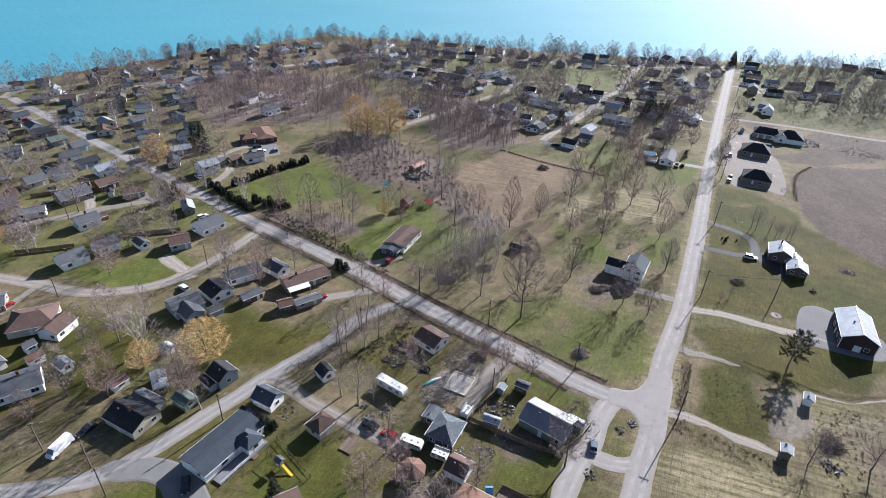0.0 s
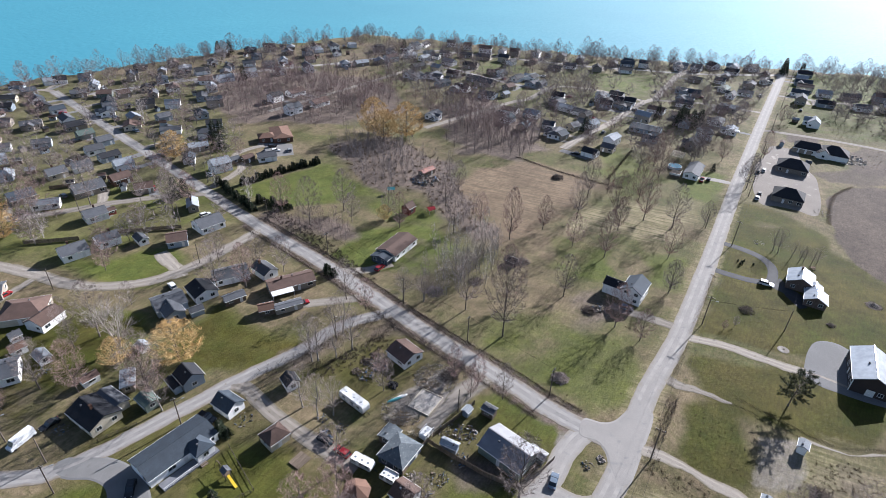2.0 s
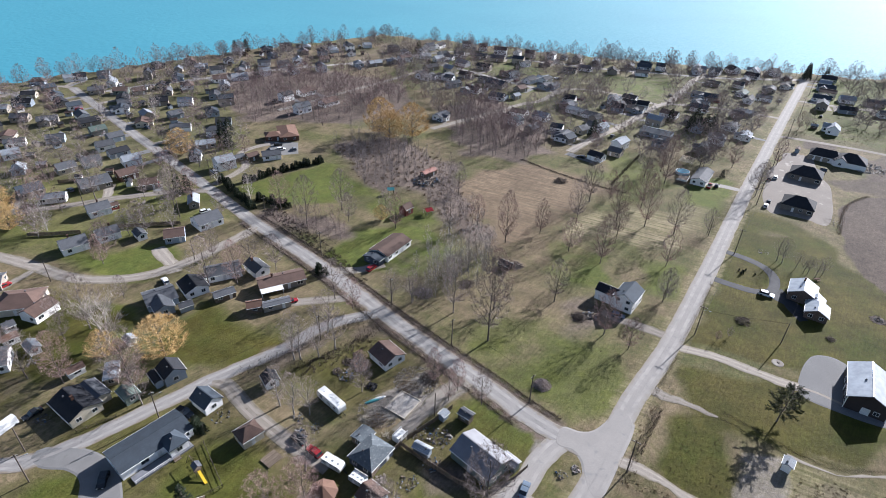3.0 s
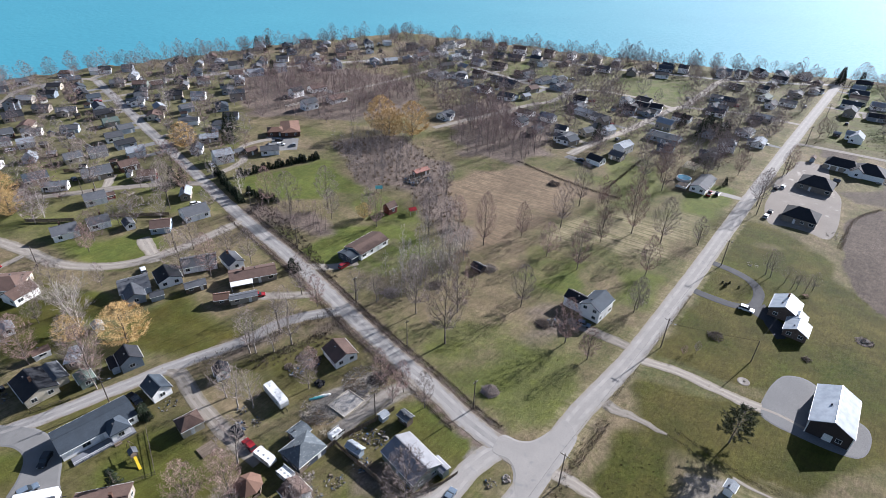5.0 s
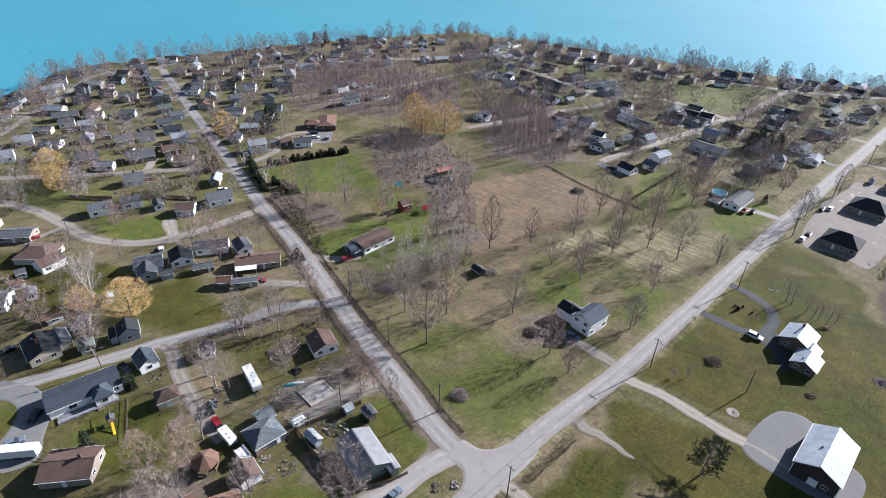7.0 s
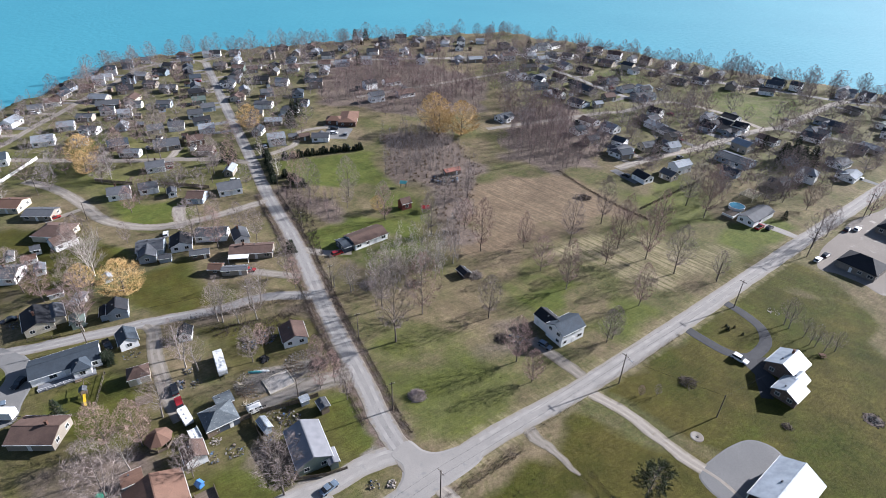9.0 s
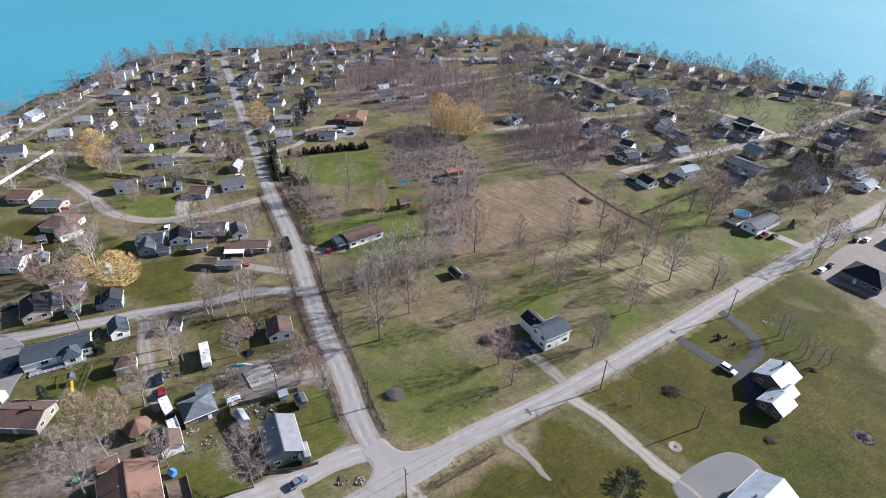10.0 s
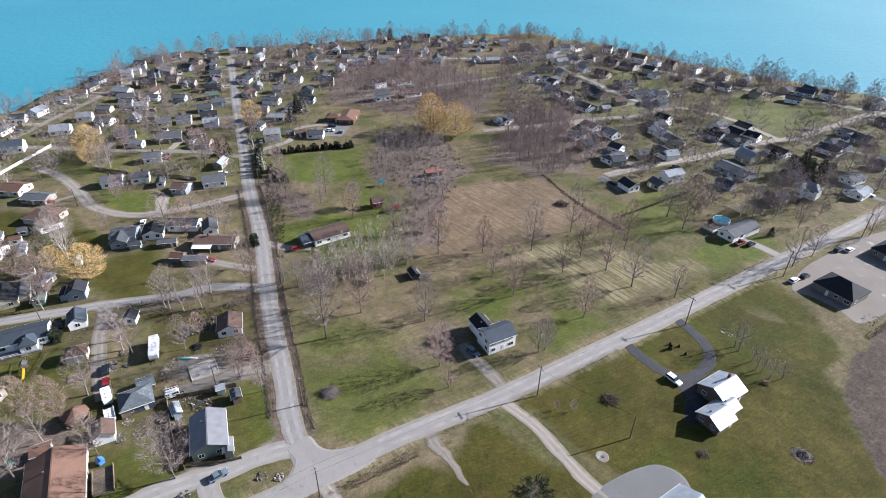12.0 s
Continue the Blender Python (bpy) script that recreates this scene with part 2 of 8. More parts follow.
BARK = material("grey_brown_bark", (0.186, 0.158, 0.138), (0.130, 0.110, 0.096), 0.8, 6, 0.95, 0.4, vary=0.25)
TWIG = material("bare_twigs", (0.238, 0.202, 0.196), (0.180, 0.153, 0.148), 0.3, 3, 0.95, 0.1, vary=0.22)
STEM = material("weathered_stems", (0.205, 0.178, 0.164), (0.150, 0.130, 0.120), 0.8, 6, 0.95, 0.3, vary=0.25)
NEAR_TWIG = material("grey_twigs", (0.305, 0.250, 0.228), (0.228, 0.187, 0.170), 0.3, 3, 0.95, 0.1, vary=0.22)
NEAR_RED = material("budding_near_twigs", (0.352, 0.245, 0.216), (0.264, 0.184, 0.162), 0.3, 3, 0.95, 0.1, vary=0.2)
RED_TWIG = material("budding_red_twigs", (0.272, 0.198, 0.186), (0.205, 0.149, 0.140), 0.3, 3, 0.95, 0.1, vary=0.18)
GREY_BARK = material("pale_grey_bark", (0.300, 0.268, 0.236), (0.220, 0.194, 0.170), 0.6, 5, 0.95, 0.3, vary=0.2)
PALE_BARK = material("pale_poplar_bark", (0.62, 0.58, 0.53), (0.50, 0.46, 0.41), 0.5, 4, 0.9, 0.2, vary=0.15)
PALE_TWIG = material("pale_twigs", (0.400, 0.360, 0.326), (0.315, 0.280, 0.252), 0.3, 3, 0.95, 0.1, vary=0.15)
WILLOW = material("golden_willow_twigs", (0.560, 0.392, 0.178), (0.440, 0.305, 0.138), 0.25, 3, 0.9, 0.1, vary=0.12)
PINE = material("olive_pine_needles", (0.050, 0.062, 0.030), (0.034, 0.043, 0.021), 0.5, 5, 0.9, 0.2, vary=0.2)
NEEDLES = material("dark_evergreen_needles", (0.025, 0.037, 0.018), (0.016, 0.024, 0.012), 0.5, 5, 0.9, 0.2, vary=0.25)
STRAW = material("dry_tall_grass", (0.192, 0.141, 0.085), (0.130, 0.092, 0.058), 0.15, 3, 0.95, 0.1)
PALE_GRASS = material("bleached_grass", (0.330, 0.268, 0.185), (0.240, 0.192, 0.130), 0.15, 3, 0.95, 0.1)
BRUSHWOOD = material("cut_brushwood", (0.137, 0.111, 0.092), (0.089, 0.070, 0.059), 0.5, 4, 0.95, 0.2)
PALE_STONE = material("pale_broken_stone", (0.42, 0.39, 0.35), (0.30, 0.275, 0.245), 0.8, 4, 0.95, 0.3)
RUBBLE = material("broken_rubble", (0.320, 0.286, 0.254), (0.205, 0.182, 0.162), 0.8, 4, 0.95, 0.3)
def clutter_material():
    """Mixed scrap: each piece takes a tone of its own."""
    c = material("mixed_scrap", (0.2, 0.18, 0.16), (0.12, 0.11, 0.10), 0.8, 4, 0.8, 0.2)
    n, l = c.node_tree.nodes, c.node_tree.links
    geo, ramp = n.new("ShaderNodeNewGeometry"), n.new("ShaderNodeValToRGB")
    ramp.color_ramp.interpolation = "CONSTANT"
    tones = ((0.05, 0.045, 0.04), (0.17, 0.13, 0.095), (0.22, 0.21, 0.19), (0.10, 0.085, 0.07), (0.13, 0.11, 0.09), (0.17, 0.15, 0.13), (0.12, 0.09, 0.07), (0.28, 0.26, 0.24), (0.08, 0.07, 0.06), (0.06, 0.10, 0.16))
    while len(ramp.color_ramp.elements) < len(tones):
        ramp.color_ramp.elements.new(0.5)
    for i, tone in enumerate(tones):
        ramp.color_ramp.elements[i].position, ramp.color_ramp.elements[i].color = i / len(tones), (tone[0] * 0.85, tone[1] * 0.85, tone[2] * 0.85, 1)
    l.new(geo.outputs["Random Per Island"], ramp.inputs[0])
    l.new(ramp.outputs[0], n["Principled BSDF"].inputs["Base Color"])
    return c


SCRAP = clutter_material()
POLE = material("weathered_pole", (0.148, 0.122, 0.100), (0.107, 0.089, 0.074), 0.6, 8, 0.9, 0.3)
TYRE = material("black_rubber", (0.022, 0.022, 0.024), (0.016, 0.016, 0.018), 1, 8, 0.8)
TARP = material("blue_tarpaulin", (0.07, 0.20, 0.45), (0.05, 0.15, 0.36), 0.6, 5, 0.5)
PAINTS = {
    "white": material("white_car_paint", (0.72, 0.73, 0.74), (0.68, 0.69, 0.70), 1, 6, 0.25, 0.02, vary=0.04),
    "black": material("black_car_paint", (0.018, 0.019, 0.022), (0.014, 0.015, 0.017), 1, 6, 0.22, 0.02),
    "silver": material("blue_grey_car_paint", (0.15, 0.19, 0.24), (0.12, 0.155, 0.20), 1, 6, 0.25, 0.02),
    "red": material("red_car_paint", (0.30, 0.022, 0.026), (0.24, 0.018, 0.02), 1, 6, 0.25, 0.02),
    "grey": material("grey_car_paint", (0.22, 0.225, 0.23), (0.18, 0.185, 0.19), 1, 6, 0.25, 0.02),
}
YELLOW = material("yellow_plastic", (0.70, 0.47, 0.02), (0.62, 0.41, 0.02), 1, 6, 0.4, 0.02)
TEAL = material("teal_plastic", (0.10, 0.36, 0.36), (0.08, 0.30, 0.30), 1, 6, 0.4, 0.02)
HYDRO = material("green_plastic", (0.05, 0.33, 0.20), (0.04, 0.27, 0.16), 1, 6, 0.5, 0.02)
POOL = material("pool_water", (0.05, 0.27, 0.36), (0.04, 0.22, 0.30), 0.5, 4, 0.1, 0.05)


# ---- land, lake and roads ----
SHORE = [(-40, -900), (-150, -80), (-222, 70), (-262, 160), (-272, 194), (-282, 219), (-291, 239), (-300, 263), (-316, 290), (-318, 314), (-308, 338), (-292, 360), (-278, 380), (-262, 400), (-244, 424), (-219, 458), (-191, 492), (-112, 574), (-15, 562), (85, 544), (180, 534), (265, 535), (390, 530), (700, 545), (1500, 640), (5000, 860)]
LAND = SHORE + [(5000, -5000), (-40, -5000)]


def inside_by(px, py, polygon):
    """Metres inside a polygon (outside: minus) of many places at once."""
    pts = np.array(polygon, float)
    best, within = np.full(px.shape, 1e9), np.zeros(px.shape, bool)
    for (x0, y0), (x1, y1) in zip(pts, np.roll(pts, -1, 0)):
        dx, dy = x1 - x0, y1 - y0
        k = np.clip(((px - x0) * dx + (py - y0) * dy) / (dx * dx + dy * dy), 0, 1)
        best = np.minimum(best, np.hypot(px - x0 - k * dx, py - y0 - k * dy))
        within ^= ((y0 > py) != (y1 > py)) & (px < (x1 - x0) * (py - y0) / (y1 - y0 + 1e-12) + x0)
    return np.where(within, best, -best)


def ease(v, low, high):
    k = np.clip((v - low) / (high - low), 0, 1)
    return k * k * (3 - 2 * k)


MAIN = [(8.6, -30), (36.6, 32), (60.6, 84), (69.5, 102), (79.6, 126.4), (94.2, 153.3), (116.9, 202.7), (147.5, 271.6), (199.3, 385.5), (259.3, 514.5), (265.3, 527.5)]
CROSS = [(72.5, 106.5), (65, 110.2), (58.5, 113.6), (52, 117.4), (39.5, 126.5), (18, 141), (3, 152), (-27, 174), (-62, 197), (-105, 228), (-171, 275), (-211, 304), (-258, 338)]
COVER = {
    "green": [
        ([(-80, 222), (-73, 238), (-50, 258), (-40, 254), (-22, 230), (-39, 218), (-61, 213)], 1.0),
        ([(50, 101), (42, 108), (38, 118), (46, 119), (58, 110)], 1.0),
        ([(-24, 180), (-16, 204), (14, 208), (22, 190), (10, 176), (-8, 170)], 1.0), ([(-14, 206), (-20, 226), (0, 232), (12, 214)], 0.7),
        ([(-46, 112), (-58, 128), (-52, 142), (-28, 138), (-14, 130), (-34, 114)], 0.6),
        ([(-72, 152), (-84, 150), (-104, 150), (-116, 160), (-92, 172), (-72, 166)], 0.8),
        ([(-30, 76), (-26, 92), (-8, 96), (4, 84), (-4, 70)], 0.8),
        ([(54, 184), (60, 206), (80, 202), (78, 186), (66, 180)], 0.95), ([(86, 178), (92, 196), (104, 206), (110, 200), (98, 178)], 0.7),
        ([(44, 126), (54, 150), (76, 150), (86, 134), (76, 120), (64, 118)], 0.6), ([(30, 140), (40, 158), (58, 160), (54, 146), (42, 134)], 0.5),
        ([(22, 82), (28, 94), (42, 88), (44, 80), (36, 74)], 1.0),
        ([(118, 260), (122, 276), (142, 292), (150, 284), (132, 250)], 0.8),
        ([(-104, 114), (-92, 132), (-72, 136), (-62, 122), (-72, 112), (-90, 110)], 0.85),
        ([(90, 448), (96, 482), (122, 479), (148, 486), (150, 458), (135, 430), (124, 418), (110, 425)], 0.9),
        ([(-70, 430), (-60, 470), (-20, 490), (0, 470), (-30, 430)], 0.7),
        ([(20, 385), (46, 420), (40, 430), (14, 400)], 0.7),
        ([(-180, 160), (-160, 182), (-120, 180), (-130, 158)], 0.5),
        ([(206, 372), (236, 440), (270, 522), (430, 530), (400, 400), (320, 350), (260, 350)], 0.85),
        ([(-54, 76), (-48, 70), (-40, 74), (-46, 80)], 0.9),
        ([(-262, 190), (-300, 290), (-285, 370), (-190, 400), (-130, 320), (-95, 250), (-80, 200), (-110, 160), (-170, 140)], 0.45),
        ([(5, 466), (16, 495), (48, 486), (49, 466), (18, 455)], 0.85), ([(60, 322), (0, 345), (-50, 430), (-80, 500), (-60, 540), (180, 522), (250, 515), (190, 400), (150, 322)], 0.42), ([(77, 274), (93, 309), (114, 302), (118, 271), (95, 248)], 0.6),
    ],
    # The first zone is muddy ground; the lawn tone only makes it darker and greener.
    "lawn": [([(196, 345), (232, 350), (330, 330), (345, 400), (270, 430), (228, 442), (205, 392)], 0.55), ([(88, 124), (93, 127), (106, 115), (104, 108), (98, 100), (92, 100), (83, 106)], 0.8), ([(97, 154), (134, 232), (168, 236), (170, 214), (176, 200), (184, 186), (196, 168), (176, 140), (156, 130), (129, 150)], 1.0), ([(95, 142), (91, 131), (110, 119), (120, 117), (134, 118), (150, 124), (160, 140), (126, 146)], 0.85),
             ([(120, 226), (136, 262), (156, 250), (168, 236)], 0.8), ([(-46, 112), (-58, 128), (-52, 142), (-28, 138), (-14, 130), (-34, 114)], 0.7), ([(-24, 72), (-22, 88), (-4, 92), (6, 84), (4, 66)], 0.6), ([(-110, 118), (-100, 128), (-80, 128), (-78, 112), (-92, 108)], 0.7),
             ([(-60, 60), (-62, 100), (-30, 108), (12, 92), (24, 118), (44, 118), (62, 104), (50, 70), (20, 50)], 0.5), ([(-130, 90), (-130, 128), (-96, 140), (-66, 130), (-70, 92)], 0.75), ([(-18, 116), (-4, 136), (10, 142), (22, 128), (10, 108)], 0.55)],
    "dry": [([(61, 212), (70, 234), (91, 247), (126, 253), (121, 228), (102, 209), (79, 213)], 0.72), ([(62, 214), (74, 232), (92, 240), (88, 220), (78, 214)], 0.9), ([(96, 212), (106, 224), (112, 214), (104, 206)], 0.95), ([(75, 101), (85, 98), (95, 92), (100, 84), (84, 76), (66, 82)], 0.85),
            ([(106, 118), (136, 116), (160, 110), (150, 80), (110, 80), (96, 92)], 0.6), ([(124, 238), (132, 250), (140, 248), (132, 234)], 0.6), ([(167, 238), (168, 215), (171, 200), (178, 184), (193, 168), (199, 174), (184, 189), (177, 204), (174, 216), (175, 238)], 0.2)],
    "tan": [([(20, 214), (8, 250), (23, 271), (54, 284), (68, 274), (90, 264), (68, 246), (46, 223)], 1.0), ([(20, 160), (30, 182), (62, 220), (80, 204), (50, 160)], 0.42), ([(30, 196), (40, 226), (66, 250), (70, 236), (56, 212), (44, 196)], 0.75)],
    "soil": [([(190, 300), (196, 286), (212, 284), (262, 300), (280, 330), (240, 345), (222, 330), (216, 306)], 0.62), ([(206, 284), (188, 268), (174, 232), (171, 215), (174, 201), (180, 186), (196, 172), (280, 150), (340, 210), (300, 290)], 1.0), ([(212, 306), (230, 318), (262, 330), (276, 312), (246, 294)], 0.75),
             ([(196, 344), (206, 364), (222, 356), (214, 338)], 0.7)],
    "gravel": [([(9, 106), (11, 114), (17, 121), (22, 129), (31, 128), (26, 120), (21, 108), (14, 103)], 0.72), ([(19.8, 104.6), (23, 110.6), (24.5, 116.7), (28.5, 122.5), (32.3, 129.6), (38, 123.7), (30.9, 117.3), (25.2, 108.9), (22.9, 104.2)], 0.95), ([(103, 117.3), (115.9, 118.1), (115.1, 108), (110, 100), (102.8, 98.3), (97.9, 99.7), (101.5, 109.1)], 0.62),
               ([(53, 99), (60, 108), (56, 110), (46, 94), (44, 84), (52, 86)], 0.85)],
    "litter": [([(-188, 398), (-108, 430), (-44, 405), (-26, 345), (-60, 316), (-126, 307)], 0.6), ([(205, 332), (180, 332), (215, 420), (262, 520), (300, 560), (380, 520), (340, 330), (260, 318)], 0.3), ([(6, 104), (8, 114), (16, 122), (24, 130), (32, 128), (24, 116), (20, 104), (12, 100)], 0.45), ([(62, 152), (64, 172), (74, 176), (80, 164), (84, 160), (72, 150)], 0.6), ([(26, 86), (30, 98), (40, 98), (36, 86)], 0.7), ([(-12, 62), (-6, 78), (12, 82), (22, 72), (8, 56)], 0.7), ([(118, 113), (150, 112), (156, 84), (112, 80), (108, 98)], 0.5), ([(72, 100), (80, 118), (85, 128), (87, 126), (82, 112), (76, 99)], 0.9), ([(-60, 284), (-34, 306), (8, 276), (16, 250), (34, 208), (27, 195), (0, 236), (-28, 241)], 0.9), ([(-190, 400), (-108, 430), (-44, 405), (-26, 345), (-60, 316), (-126, 307)], 0.8),
               ([(-20, 360), (14, 392), (56, 360), (57, 303), (43, 286), (13, 288)], 0.9), ([(-14, 187), (6, 198), (30, 197), (40, 184), (23, 160), (4, 158)], 0.4), ([(-64, 204), (-34, 209), (-17, 195), (-24, 188), (-45, 190)], 0.8),
               ([(267, 492), (382, 493), (292, 354), (251, 338), (244, 394)], 0.35), ([(-98, 92), (-88, 108), (-62, 108), (-58, 104), (-70, 90), (-86, 84)], 0.45), ([(-24, 126), (4, 146), (8, 142), (-18, 120)], 0.7),
               ([(-262, 180), (-310, 290), (-290, 390), (-190, 490), (-100, 545), (-40, 500), (-80, 440), (-180, 400), (-120, 300), (-100, 225)], 0.42), ([(60, 320), (0, 335), (-60, 420), (-90, 500), (-60, 545), (180, 525), (255, 520), (192, 396), (150, 320)], 0.38)],
}


def build_ground():
    xs = np.concatenate([[-5000, -2500, -1200, -700, -480], np.arange(-390, 430, 2.8), [460, 560, 760, 1300, 2600, 5000]])
    ys = np.concatenate([[-5000, -2500, -1000, -400, -150, -40, 20], np.arange(40, 610, 2.8), [660, 900, 1600, 3000, 5000]])
    gx, gy = np.meshgrid(xs, ys)
    shore = inside_by(gx, gy, LAND)
    shore = shore + 5 * np.sin(gx * 0.11) * np.cos(gy * 0.09) + 2.5 * np.sin(gx * 0.31 + gy * 0.27)
    gz = -9.0 * ease(-shore, -1, 5)
    nx, ny = len(xs), len(ys)
    verts = np.stack([gx, gy, gz], -1).reshape(-1, 3)
    k = (np.arange(ny - 1)[:, None] * nx + np.arange(nx - 1)[None, :]).ravel()
    faces = np.stack([k, k + 1, k + nx + 1, k + nx], 1)
    me = bpy.data.meshes.new("ground")
    me.from_pydata(verts.tolist(), [], faces.tolist())
    wob = 3 * np.sin(gx * 0.21 + 1.3 * np.sin(gy * 0.13)) + 2 * np.sin(gy * 0.33 + gx * 0.05)
    for name, zones in COVER.items():
        soft = {"soil": 2.5, "gravel": 1.5, "green": 5.0, "lawn": 4.0}.get(name, 6.0)
        worth = np.zeros(gx.shape)
        for polygon, amount in zones:
            wobble = wob * (0.25 if name in ("soil", "gravel") else 0.8)
            worth = np.maximum(worth, amount * ease(inside_by(gx, gy, polygon) + wobble, -soft, soft))
        if name == "dry":
            for line, reach in ((MAIN, 7.0),):
                near = np.full(gx.shape, 1e9)
                for (ax, ay), (bx, by) in zip(line, line[1:]):
                    k = np.clip(((gx - ax) * (bx - ax) + (gy - ay) * (by - ay)) / ((bx - ax) ** 2 + (by - ay) ** 2), 0, 1)
                    near = np.minimum(near, np.hypot(gx - ax - k * (bx - ax), gy - ay - k * (by - ay)))
                worth = np.maximum(worth, 0.62 * ease(reach - near, 0, 3))
        if name == "litter":
            near = np.full(gx.shape, 1e9)
            for (ax, ay), (bx, by) in zip(CROSS[2:9], CROSS[3:9]):
                k = np.clip(((gx - ax) * (bx - ax) + (gy - ay) * (by - ay)) / ((bx - ax) ** 2 + (by - ay) ** 2), 0, 1)
                near = np.minimum(near, np.hypot(gx - ax - k * (bx - ax), gy - ay - k * (by - ay)))
            worth = np.maximum(worth, 0.85 * ease(6.4 - near, 0, 2.5))
            worth = np.maximum(worth, 0.15 * ease(10 - shore, 0, 8))
        if name == "gravel":
            worth = np.maximum(worth, 0.3 * ease(2 - abs(shore + 4), 0, 2))
        me.attributes.new(name, "FLOAT", "POINT").data.foreach_set("value", worth.ravel().astype(np.float32))
    me.materials.append(TURF)
    me.polygons.foreach_set("use_smooth", np.ones(len(faces), bool))
    return tagged(new("ground", me), "early-spring turf, lawns and dry fields by a lake", "ground", kind="structure")


def build_lake():
    bm = bmesh.new()
    corners = [bm.verts.new(v) for v in ((-9000, -6000, -3.2), (9000, -6000, -3.2), (9000, 12000, -3.2), (-9000, 12000, -3.2))]
    bm.faces.new(corners)
    me = bpy.data.meshes.new("water")
    bm.to_mesh(me)
    bm.free()
    me.materials.append(WATER)
    return tagged(new("water", me), "calm turquoise lake water, glaring under the sun", "lake", kind="structure")


def smooth_line(points, step=2.0):
    """A rounded line through the points, cut into even steps."""
    p = [Vector((*q, 0)) for q in points]
    p = [2 * p[0] - p[1]] + p + [2 * p[-1] - p[-2]]
    line = []
    for a, b, c, d in zip(p, p[1:], p[2:], p[3:]):
        count = max(2, int((c - b).length / step))
        for i in range(count):
            t = i / count
            line.append(0.5 * (2 * b + (c - a) * t + (2 * a - 5 * b + 4 * c - d) * t * t + (3 * b - a - 3 * c + d) * t ** 3))
    return line + [p[-2]]


LINES = []


def road(name, points, width, mat, label, height=0.05, rough=0.22, kind_name="road", taper=1.0):
    """A lane with frayed edges, a little crown and sunk margins."""
    line = smooth_line(points)
    LINES.append(line)
    verts, faces = [], []
    for i, q in enumerate(line):
        a, b = line[max(i - 1, 0)], line[min(i + 1, len(line) - 1)]
        side = Vector((-(b - a).y, (b - a).x, 0)).normalized()
        narrow = 1 + (taper - 1) * i / (len(line) - 1)
        left = width / 2 * narrow + rough * noise.noise(Vector((q.x * 0.25, q.y * 0.25, 3.1))) * 2
        right = width / 2 * narrow + rough * noise.noise(Vector((q.x * 0.25, q.y * 0.25, 8.7))) * 2
        for s, z in ((-right - 0.3, -0.06), (-right, height), (0, height + 0.02), (left, height), (left + 0.3, -0.06)):
            verts.append((q.x + side.x * s, q.y + side.y * s, z))
    for i in range(len(line) - 1):
        for j in range(4):
            k = i * 5 + j
            faces.append((k, k + 1, k + 6, k + 5))
    me = bpy.data.meshes.new(name)
    me.from_pydata(verts, [], faces)
    me.materials.append(mat)
    me.attributes.new("across", "FLOAT", "POINT").data.foreach_set("value", [s for _ in line for s in (1.15, 1.0, 0.0, 1.0, 1.15)])
    me.update()
    ob = new(name, me)
    if me.polygons[0].normal.z < 0:
        me.flip_normals()
    return tagged(ob, label, kind_name, kind="structure")


def paved(name, outline, mat, label, height=0.06, rounded=False):
    """A flat paved area with a lip all round."""
    bm = bmesh.new()
    if rounded:
        ring = smooth_line(outline[-2:] + outline + outline[:2], 1.0)
        first = min(range(len(ring)), key=lambda i: (ring[i] - Vector((*outline[0], 0))).length)
        last = max((i for i in range(len(ring)) if (ring[i] - Vector((*outline[0], 0))).length < 0.05 and i > first), default=len(ring))
        outline = [(q.x, q.y) for q in ring[first:last]]
    area = sum(x0 * y1 - x1 * y0 for (x0, y0), (x1, y1) in zip(outline, outline[1:] + outline[:1]))
    if area < 0:
        outline = outline[::-1]
    top = [bm.verts.new((x, y, height)) for x, y in outline]
    foot = []
    for i, (x, y) in enumerate(outline):
        (x0, y0), (x1, y1) = outline[i - 1], outline[(i + 1) % len(outline)]
        side = Vector((y1 - y0, x0 - x1, 0)).normalized() * 1.0
        foot.append(bm.verts.new((x + side.x, y + side.y, -0.06)))
    bm.faces.new(top)
    for i in range(len(top)):
        j = (i + 1) % len(top)
        bm.faces.new((foot[i], foot[j], top[j], top[i]))
    me = bpy.data.meshes.new(name)
    bm.to_mesh(me)
    bm.free()
    me.materials.append(mat)
    return tagged(new(name, me), label, name, kind="structure")


build_ground()
build_lake()
road("road", MAIN, 5.9, ASPHALT, "worn pale grey asphalt country road", 0.06, 0.14)
road("road", CROSS, 5.6, OLD_ASPHALT, "narrow patched grey asphalt street", 0.052, 0.16)
road("road", [(4, 150), (-10, 141), (-18, 129), (-32, 113), (-41, 101.5), (-57, 82.5), (-70, 77), (-92, 73), (-130, 66)], 4.6, OLD_ASPHALT, "narrow grey back lane between cottages", 0.044)
road("road", [(-34, 112), (-28, 111.5), (-16, 103.5), (-1, 95.8), (8, 92)], 4.2, LANE, "pale gravel drive off the lane", 0.04)
road("road", [(-57, 194), (-62, 182), (-68, 168.5), (-77, 155.5), (-88, 149), (-103, 146.5), (-124.3, 150.8), (-144.5, 153), (-165, 151)], 5.0, LANE, "curving pale gravel street past lawns", 0.045)
road("road", [(-90, 219), (-106, 214), (-127, 202.5), (-143, 191), (-168, 176), (-196, 160)], 4.6, LANE, "pale gravel side street between houses", 0.045)
